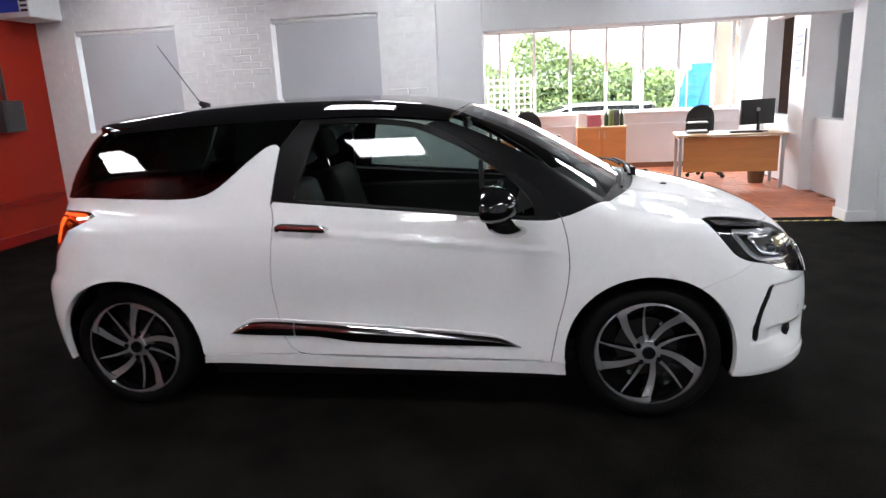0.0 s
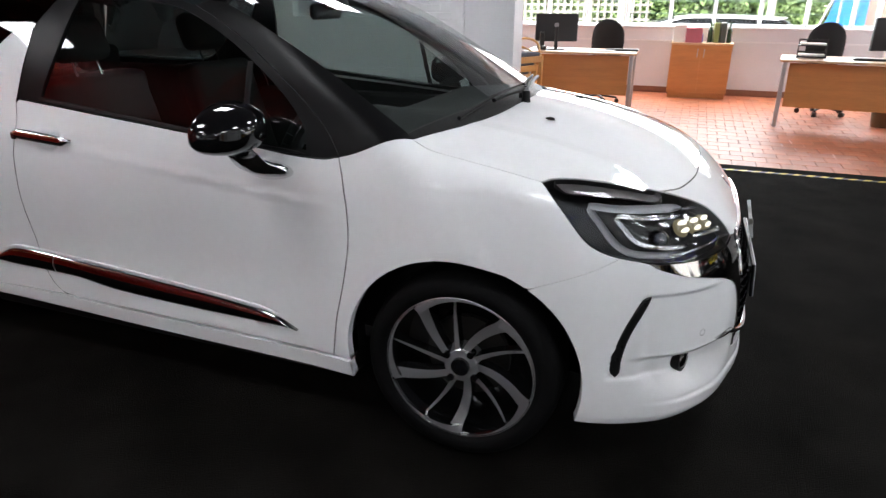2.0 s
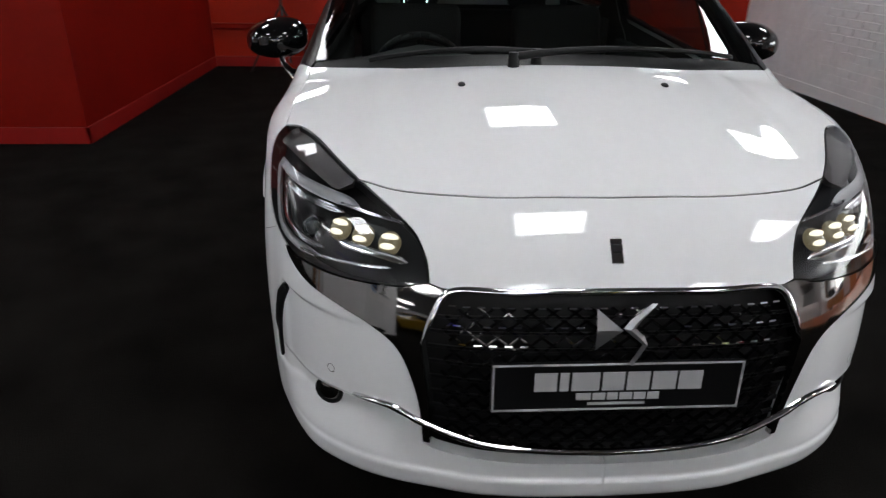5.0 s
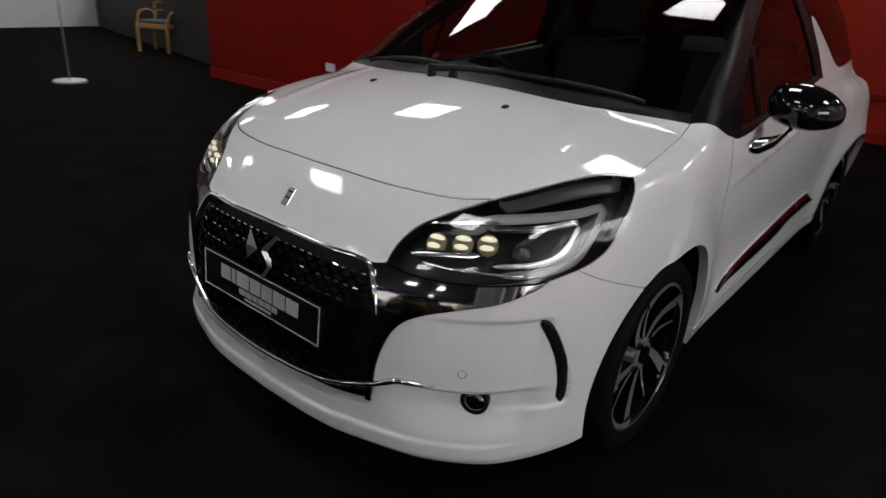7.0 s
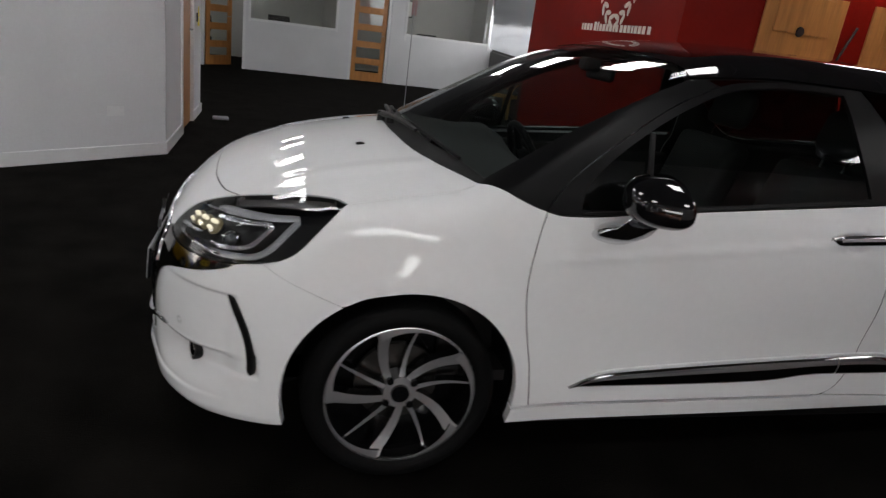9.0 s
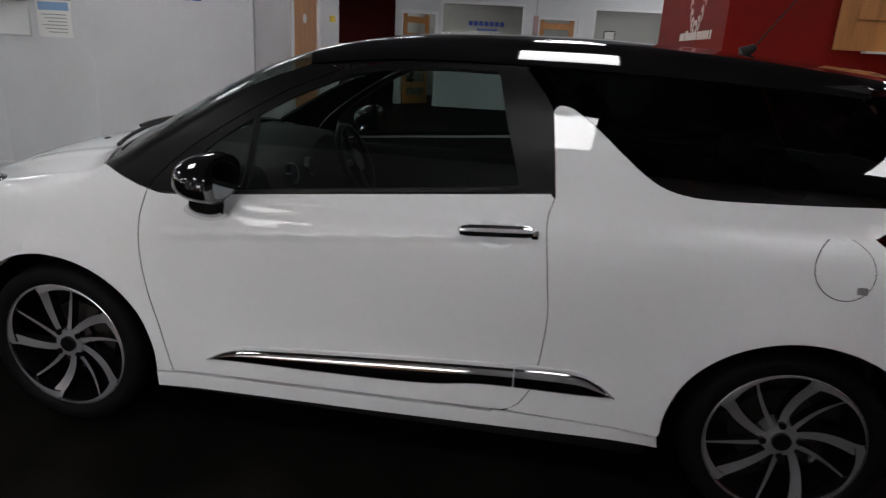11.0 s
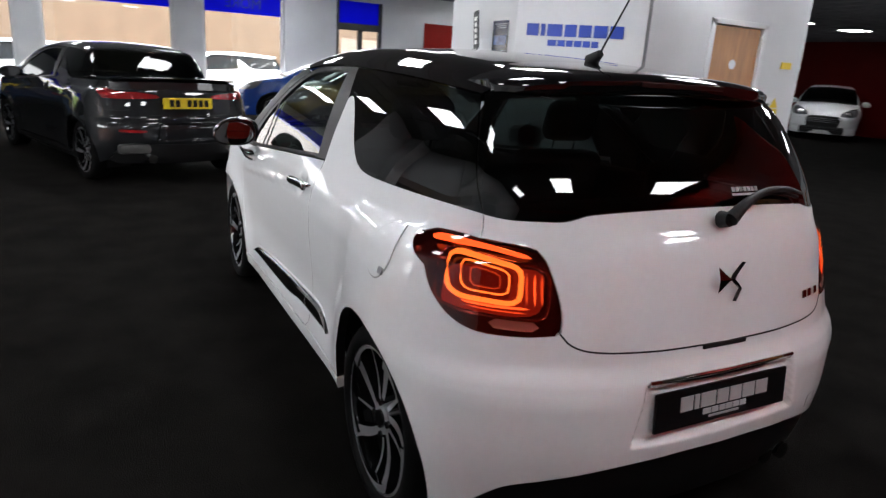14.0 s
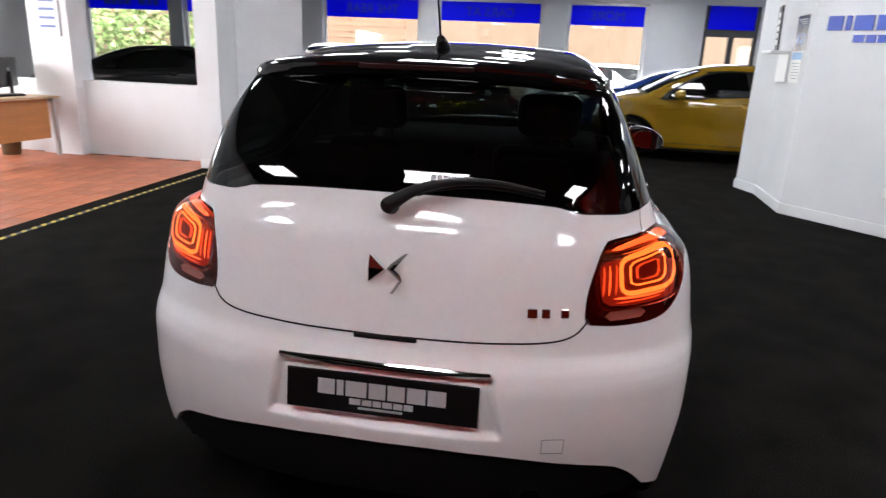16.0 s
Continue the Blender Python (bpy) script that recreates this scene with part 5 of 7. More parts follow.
# tail lamps
TAIL_LOOP = outline(back(TAIL_TOP_IN), TAIL_TOP, TAIL_FRONT, TAIL_LOW, TAIL_IN)
tail_dark = material("smoked red housing", (.022, .002, .002), .2, coat=.5)
for ob in panel("tail_lamp", car, tail_dark, "stern", TAIL_LOOP, mirror=True, lift=-.022, skirt=-.02, h=.02, label="lit red tail lamp with nested light rings"):
    sg = 1 if sum(v.co.y for v in ob.data.vertices) > 0 else -1
    def tail_line(name, pts, mat, width, lift):
        (q,) = ribbon(name, ob, mat, "stern", pts, width, lift=lift)
        if sg < 0:
            q.data.transform(Matrix.Scale(-1, 4, (0, 1, 0))), q.data.flip_normals()
    def ring_pts(y0, y1, z0, z1, r=.25):
        cy, cz, hy, hz = (y0 + y1) / 2, (z0 + z1) / 2, (y1 - y0) / 2, (z1 - z0) / 2
        out = []
        for a in np.linspace(0, 2 * math.pi, 29):
            c, s = math.cos(a), math.sin(a)
            k = (abs(c) ** 5 + abs(s) ** 5) ** (-1 / 5)
            y = cy + hy * k * c
            out.append((float(np.interp(y, [.50, .56, .62, .68, .72], [-1.745, -1.70, -1.635, -1.56, -1.50])), y, cz + hz * k * s))
        return out
    tail_line("light_line", [(-1.42, .727, .964), (-1.50, .70, .964), (-1.58, .648, .962), (-1.665, .569, .954)], led_red, .010, -.006)
    tail_line("light_frame", ring_pts(.540, .722, .796, .940), material("clear lamp rim", (.78, .70, .70), .10, metal=1.0), .009, -.005)
    panel_pts = np.array(ring_pts(.55, .712, .806, .930))[:-1]
    (q,) = panel("light_field", ob, led_field, "stern", panel_pts, lift=-.012, skirt=0, h=.02)
    if sg < 0:
        q.data.transform(Matrix.Scale(-1, 4, (0, 1, 0))), q.data.flip_normals()
    (q,) = panel("light_well", ob, led_deep, "stern", np.array(ring_pts(.606, .702, .842, .926))[:-1], lift=-.0095, skirt=0, h=.02)
    if sg < 0:
        q.data.transform(Matrix.Scale(-1, 4, (0, 1, 0))), q.data.flip_normals()
    for k, (a, b, c, d, w, mt) in enumerate(((.594, .708, .832, .932, .0125, led_amber), (.615, .692, .852, .916, .005, led_amber), (.630, .679, .865, .904, .0035, led_inner))):
        tail_line("light_ring", ring_pts(a, b, c, d), mt, w, -.004 - .003 * k)
    for x0, y0, mt, w in ((-1.70, .556, led_inner, .006), (-1.69, .571, led_red, .005), (-1.675, .586, led_inner, .005)):
        tail_line("light_bar", [(x0, y0, .918), (x0 - .004, y0, .878), (x0 - .006, y0 - .003, .838)], mt, w, -.005)
    tail_line("light_bar", [(-1.675, .572, .824), (-1.62, .64, .822), (-1.56, .70, .826)], led_red, .006, -.005)
    tail_line("light_bar", [(-1.675, .580, .813), (-1.62, .64, .812), (-1.57, .69, .816)], led_inner, .004, -.005)
    tail_line("reversing_strip", [(-1.70, .555, .782), (-1.66, .605, .780), (-1.62, .655, .782)], material("grey clear lens", (.62, .58, .58), .2, coat=.6), .024, -.006)
panel("tail_lamp_cover", car, red_lens, "stern", TAIL_LOOP, mirror=True, lift=.001, skirt=.004, h=.025, label="dark red glossy lamp cover")
for o in bpy.data.objects:
    if o.name.startswith(("headlamp_cover", "tail_lamp_cover", "windscreen", "side_window")):
        o.visible_shadow = False

# spoiler, rear wiper, aerial, rear plate recess
bm = bmesh.new()
prev = None
for y in np.linspace(-.538, .538, 45):
    e = abs(y) / .538
    zt = 1.412 - .105 * y * y - .010 * e ** 10
    x0, x1 = -1.14, -1.535 + .115 * e ** 2.5 + .05 * e ** 18
    drop = .040 * e ** 9
    prof = [(x0, zt + .030 - drop), (x0 - .14, zt + .020 - drop * .5), (x1 + .05, zt + .004), (x1 + .012, zt - .004), (x1, zt - .014), (x1 + .001, zt - .040), (x1 + .014, zt - .054), (x1 + .07, zt - .058), (x0 - .1, zt - .03 - drop), (x0, zt - drop)]
    row = [bm.verts.new((a, y, b)) for a, b in prof]
    if prev:
        for k in range(len(prof)):
            bm.faces.new((prev[k], prev[(k + 1) % len(prof)], row[(k + 1) % len(prof)], row[k]))
    else:
        bm.faces.new(row)
    prev = row
bm.faces.new(prev[::-1])
bmesh.ops.recalc_face_normals(bm, faces=bm.faces)
spoiler = part("roof_spoiler", bm, gloss_black, car, "gloss black roof spoiler", smooth=50)
slab("third_brake_light", -1.5362, -.16, 1.380, -1.525, .16, 1.394, material("dark red strip", (.018, .003, .003), .4, spec=.2), .002, spoiler)
bm = bmesh.new()
rod(bm, (-1.745, .01, 1.046), (-1.775, .01, 1.052), .024, .020, 16)
wip = part("rear_wiper", bm, soft_black, car, "black rear wiper across the tailgate glass", smooth=40)
bm = bmesh.new()
pts = [(-1.775, .01, 1.052), (-1.765, -.06, 1.095), (-1.742, -.16, 1.118), (-1.725, -.27, 1.118), (-1.70, -.38, 1.098)]
sp = smooth_path(pts, .02)
tube(bm, sp, np.interp(np.linspace(0, 1, len(sp)), [0, .15, .4, 1], [.021, .015, .011, .005]), 10)
part("wiper_arm", bm, soft_black, wip, smooth=40)
bm = bmesh.new()
tube(bm, sp[4:] + np.array([.012, 0, -.014]), [.006] * (len(sp) - 4), 8)
part("wiper_blade", bm, soft_black, wip, smooth=40)
for base, tip in (((1.205, -.05, 1.02), (1.150, -.53, .995)), ((1.235, -.12, 1.016), (1.105, .58, 1.002))):
    line = settle(np.linspace(base, tip, 14))
    line = line + outward(line) * (.026 + .012 * np.sin(np.linspace(0, math.pi, 14)))[:, None]
    bm = bmesh.new()
    rod(bm, line[0] - np.array([0, 0, .03]), line[0] + np.array([0, 0, .012]), .017, .014)
    w = part("wiper", bm, soft_black, car, "black windscreen wiper", smooth=40)
    bm = bmesh.new()
    tube(bm, line[:9], np.linspace(.012, .007, 9), 8)
    part("wiper_arm", bm, soft_black, w, smooth=50)
    bm = bmesh.new()
    tube(bm, line[3:] - outward(line[3:]) * .012 + np.array([-.022, 0, .008]), [.007] * 11, 6)
    part("wiper_blade", bm, soft_black, w, smooth=50)
bm = bmesh.new()
rod(bm, (-1.10, 0, 1.448), (-1.145, 0, 1.475), .026, .013, 14)
aer = part("aerial", bm, soft_black, car, "black roof aerial", smooth=40)
bm = bmesh.new()
rod(bm, (-1.14, 0, 1.472), (-1.36, 0, 1.80), .0035, .002, 8)
part("aerial_rod", bm, soft_black, aer)
back_pose = Matrix.Translation((-1.854, 0, .553)) @ Matrix.Rotation(radians(-90), 4, "Z") @ Matrix.Rotation(radians(84), 4, "X")
ribbon("plate_light_bar", car, dark_chrome, "stern", [(-1.87, .285, .644), (-1.885, .15, .648), (-1.885, 0, .649), (-1.885, -.15, .648), (-1.87, -.285, .644)], .020, lift=.007, taper=False)
plate("rear_plate", back_pose, "black dealer plate with silver lettering bars", rim=False)
slab("gate_handle", -1.828, -.085, .702, -1.79, .085, .716, soft_black, .004, car, "black tailgate release")
panel("rear_valance", car, soft_black, "stern", both_sides([(-1.88, 0, .415), (-1.87, .2, .413), (-1.83, .40, .400), (-1.73, .585, .367), (-1.69, .66, .330), (-1.66, .73, .262)], [(-1.66, .73, .262), (-1.70, .62, .23), (-1.80, .40, .215), (-1.83, 0, .212)]), lift=-.012, skirt=.02, h=.03)
bm = bmesh.new()
for y in (-.33, -.41):
    rod(bm, (-1.66, y, .255), (-1.805, y, .258), .026, .028, 16)
part("exhaust", bm, dark_chrome, car, "twin chrome tailpipes", smooth=40)
bm = bmesh.new()
m = seat_frame("stern", DOMAIN["stern"][1](np.array([[-1.83, -.46, .45]]))[0], .0005)
for a in ((-.03, -.022, .03, -.0205), (-.03, .0205, .03, .022), (-.03, -.022, -.0285, .022), (.0285, -.022, .03, .022)):
    box(bm, a[0], a[1], 0, a[2], a[3], .001, m)
part("tow_eye_cover", bm, lamp_shade, car)
m = seat_frame("rear", (-.14, 1.105), .0006)
for k in range(7):
    bm = bmesh.new()
    box(bm, .055 - k * .0165 - .013, .004, 0, .055 - k * .0165, .018, .0008, m)
    part("sticker_letter_bar", bm, plate_ink, car)
bm = bmesh.new()
box(bm, -.06, -.008, 0, .06, -.001, .0008, m)
part("sticker_line_bar", bm, plate_ink, car)

# underside, liners and cabin
slab("underbody", -.84, -.74, .16, .84, .74, .24, soft_black, .01, car)
slab("engine_tray", .84, -.50, .19, 1.84, .50, .30, soft_black, .01, car)
slab("boot_floor", -1.70, -.50, .22, -.84, .50, .32, soft_black, .01, car)
for ax in (AXLE, -AXLE):
    for sg in (1, -1):
        bm = bmesh.new()
        prev = None
        for a in np.linspace(-20, 200, 28):
            row = [bm.verts.new((ax + .385 * math.cos(radians(a)), y * sg, HUB + .385 * math.sin(radians(a)))) for y in (.50, .715)]
            inner = bm.verts.new((ax, .50 * sg, HUB))
            if prev:
                bm.faces.new((prev[0], row[0], row[1], prev[1]))
                bm.faces.new((prev[0], row[0], inner))
            prev = row
        part("wheel_liner", bm, soft_black, car, smooth=40)
slab("cabin_floor", -1.45, -.66, .28, 1.15, .66, .32, lining, parent=car)
slab("bulkhead", 1.02, -.68, .32, 1.10, .68, .93, lining, parent=car)
for sg in (1, -1):
    slab("door_card", -.47, sg * .69, .32, .84, sg * .745, .90, lining, .02, car)
    slab("side_lining", -1.50, sg * .60, .32, -.47, sg * .66, 1.0, lining, .02, car)
slab("tailgate_lining", -1.62, -.58, .40, -1.57, .58, .98, lining, .02, car)
bm = bmesh.new()
prev = None
for y in np.linspace(-.66, .66, 15):
    hump = .055 * math.exp(-((y + .36) / .17) ** 2)
    row = [bm.verts.new(q) for q in ((1.06, y, .985), (.88, y, .968 + hump * .5), (.74, y, .955 + hump), (.66, y, .92 + hump), (.62, y, .80), (.66, y, .60))]
    if prev:
        for k in range(5):
            bm.faces.new((prev[k], row[k], row[k + 1], prev[k + 1]))
    prev = row
part("dashboard", bm, lining, car, "dark moulded dashboard", smooth=50)
slab("centre_screen", .655, -.09, .80, .675, .09, .90, gloss_black, .004, car)
slab("centre_console", .05, -.10, .32, .66, .10, .56, lining, .03, car)
for y, hd in ((-.37, 1), (.37, 1)):
    bm = bmesh.new()
    box(bm, -.33, y - .25, .36, .20, y + .25, .52)
    bevelled(bm, .06, 3)
    s = part("front_seat", bm, seat_cloth, car, "black cloth front seat with head restraint", smooth=50)
    bm = bmesh.new()
    m = Matrix.Translation((-.34, y, .50)) @ Matrix.Rotation(radians(-17), 4, "Y")
    box(bm, -.06, -.235, 0, .07, .235, .58, m)
    bevelled(bm, .05, 3)
    part("seat_back", bm, seat_cloth, s, smooth=50)
    bm = bmesh.new()
    for dy in (-.06, .06):
        rod(bm, m @ Vector((0, dy, .54)), m @ Vector((0, dy, .70)), .006)
    part("headrest_stem", bm, chrome, s)
    bm = bmesh.new()
    box(bm, -.05, -.13, .64, .05, .13, .82, m)
    bevelled(bm, .045, 3)
    part("headrest", bm, seat_cloth, s, smooth=50)
bm = bmesh.new()
box(bm, -1.20, -.58, .36, -.72, .58, .54)
box(bm, -1.30, -.58, .50, -1.12, .58, .98)
bevelled(bm, .05, 3)
rs = part("rear_seat", bm, seat_cloth, car, "black cloth rear bench", smooth=50)
for y in (-.34, .34):
    bm = bmesh.new()
    box(bm, -1.28, y - .12, .99, -1.18, y + .12, 1.12)
    bevelled(bm, .04, 3)
    part("headrest", bm, seat_cloth, rs, smooth=50)
bm = bmesh.new()
wm = Matrix.Translation((.50, -.37, .86)) @ Matrix.Rotation(radians(-66), 4, "Y")
for i in range(32):
    a, b = [wm @ Vector((.175 * math.cos(t), .175 * math.sin(t), 0)) for t in (i / 32 * 2 * math.pi, (i + 1) / 32 * 2 * math.pi)]
    rod(bm, a, b, .016, .016, 10)
sw = part("steering_wheel", bm, soft_black, car, "black steering wheel", smooth=60)
bm = bmesh.new()
for a in (0, 180, 270):
    rod(bm, wm @ Vector((0, 0, -.02)), wm @ Vector((.17 * math.sin(radians(a + 90)), .17 * math.cos(radians(a + 90)), 0)), .02, .014)
rod(bm, wm @ Vector((0, 0, -.03)), wm @ Vector((0, 0, .015)), .065, .055, 20)
part("steering_boss", bm, soft_black, sw, smooth=40)
bm = bmesh.new()
box(bm, .37, -.11, 1.275, .40, .11, 1.335)
bevelled(bm, .02, 3)
rv = part("rear_view_mirror", bm, soft_black, car, smooth=50)
slab("mirror_glass", .3675, -.098, 1.284, .3695, .098, 1.326, bpy.data.materials["mirror glass"], 0, rv)
slab("mirror_stem", .40, -.035, 1.31, .47, .035, 1.36, soft_black, .01, rv)
for y in (-.60, -.10, .10, .58):
    bm = bmesh.new()
    rod(bm, (.648, y, .865), (.625, y, .868), .046, .042, 24)
    v = part("air_vent", bm, trim_chrome, car, "round air vent in a chrome ring", smooth=40)
    bm = bmesh.new()
    rod(bm, (.63, y, .867), (.6235, y, .868), .036, .036, 24)
    part("vent_core", bm, soft_black, v, smooth=40)
slab("glovebox_line", .618, .16, .735, .6215, .62, .741, trim_chrome, 0, car)

# wheels: built once, copied to the other three corners
def wheel():
    bm = bmesh.new()
    prof = [(.232, .085), (.240, .098), (.262, .106), (.288, .100), (.302, .084), (.3075, .05), (.308, 0), (.3075, -.06), (.30, -.088), (.27, -.10), (.23, -.09)]
    n = 72
    rows = []
    for i in range(n):
        a = 2 * math.pi * i / n
        rows.append([bm.verts.new((r * math.cos(a), y, r * math.sin(a))) for r, y in prof])
    for i in range(n):
        for k in range(len(prof) - 1):
            bm.faces.new((rows[i][k], rows[i][k + 1], rows[(i + 1) % n][k + 1], rows[(i + 1) % n][k]))
    bmesh.ops.recalc_face_normals(bm, faces=bm.faces)
    w = part("wheel", bm, rubber, car, "black alloy wheel with machined spokes and low tyre", smooth=40)
    bm = bmesh.new()
    prof = [(.237, .080), (.237, .094), (.2345, .095), (.226, .088), (.217, .05), (.21, -.07)]
    rows = [[bm.verts.new((r * math.cos(2 * math.pi * i / n), y, r * math.sin(2 * math.pi * i / n))) for r, y in prof] for i in range(n)]
    for i in range(n):
        for k in range(len(prof) - 1):
            f = bm.faces.new((rows[i][k], rows[i][k + 1], rows[(i + 1) % n][k + 1], rows[(i + 1) % n][k]))
            f.material_index = 0 if k < 2 else 1
    bmesh.ops.recalc_face_normals(bm, faces=bm.faces)
    part("rim", bm, [rim_face, rim_black], w, smooth=30)
    def strip(rows_, name):
        """A machined face with black flanks, drawn along rows of (near edge, far edge, height)."""
        bm = bmesh.new()
        prev = None
        for p, q, yy in rows_:
            mid = ((p[0] + q[0]) / 2, (p[1] + q[1]) / 2)
            out = lambda v: (v[0] + (v[0] - mid[0]) * .12, v[1] + (v[1] - mid[1]) * .12)
            pp, qq = out(p), out(q)
            row = [bm.verts.new((pp[0], yy - .035, pp[1])), bm.verts.new((p[0], yy, p[1])), bm.verts.new((q[0], yy, q[1])), bm.verts.new((qq[0], yy - .035, qq[1]))]
            if prev:
                for k, mi in ((0, 1), (1, 0), (2, 1)):
                    bm.faces.new((prev[k], prev[k + 1], row[k + 1], row[k])).material_index = mi
            prev = row
        bmesh.ops.recalc_face_normals(bm, faces=bm.faces)
        part(name, bm, [rim_face, rim_black], w, smooth=30)
    def polar(r, a, off=0.0):
        return (r * math.cos(a) - off * math.sin(a), r * math.sin(a) + off * math.cos(a))
    for k in range(5):
        end = radians(72 * k)
        wide, slim, lip = [], [], []
        for i in range(13):
            t = i / 12
            r = .040 + .193 * t
            a = end - radians(30) + radians(24) * max(0, min(1, (t - .06) / .80)) ** .75
            hw = .0105 + .0105 * t
            yy = .066 + .026 * t - .010 * math.sin(math.pi * t)
            wide.append((polar(r, a, -hw), polar(r, a, hw), yy))
            r2 = .042 + .186 * t
            a2 = end + radians(14) + radians(9) * t
            h2 = .0088 - .0058 * t
            slim.append((polar(r2, a2, -h2), polar(r2, a2, h2), .066 + .006 * t - .010 * math.sin(math.pi * t)))
        for i in range(15):
            t = i / 14
            a = end - radians(9) + radians(70) * t
            lip.append((polar(.2325 - .027 * (1 - t) ** 2.2 - .002, a), polar(.2345, a), .0935))
        strip(wide, "wide_spoke")
        strip(slim, "thin_spoke")
        strip(lip, "rim_blade")
    bm = bmesh.new()
    rod(bm, (0, .02, 0), (0, .072, 0), .062, .052, 32)
    part("hub", bm, rim_face, w, smooth=30)
    bm = bmesh.new()
    rod(bm, (0, .06, 0), (0, .082, 0), .031, .029, 24)
    part("hub_cap", bm, rim_black, w, "gloss black hub cap", smooth=30)
    for k in range(4):
        bm = bmesh.new()
        a = radians(45 + 90 * k)
        rod(bm, (.054 * math.cos(a), .05, .054 * math.sin(a)), (.054 * math.cos(a), .078, .054 * math.sin(a)), .0125, .0115, 12)
        part("wheel_nut", bm, rim_black, w, smooth=30)
    bm = bmesh.new()
    rod(bm, (0, -.02, 0), (0, .0, 0), .135, .135, 40)
    part("brake_disc", bm, disc_steel, w, smooth=30)
    bm = bmesh.new()
    rod(bm, (0, -.06, 0), (0, -.055, 0), .215, .215, 40)
    part("brake_backing", bm, rim_black, w)
    return w


w0 = wheel()
w0.matrix_basis = Matrix.Translation((AXLE, .705, HUB + .003)) @ Matrix.Rotation(radians(-5), 4, "Y")
for ax, sg, turn_by in ((-AXLE, 1, -39), (AXLE, -1, 10), (-AXLE, -1, 40)):
    copy_thing(w0, Matrix.Translation((ax, .705 * sg, HUB + .003)) @ Matrix.Rotation(radians(0 if sg > 0 else 180), 4, "Z") @ Matrix.Rotation(radians(turn_by), 4, "Y"))


# ---- the other parked cars: the same kit of panels, drawn out to other bodies ----
def donor(name):
    return [o for o in car.children if o.name.split(".")[0] == name]


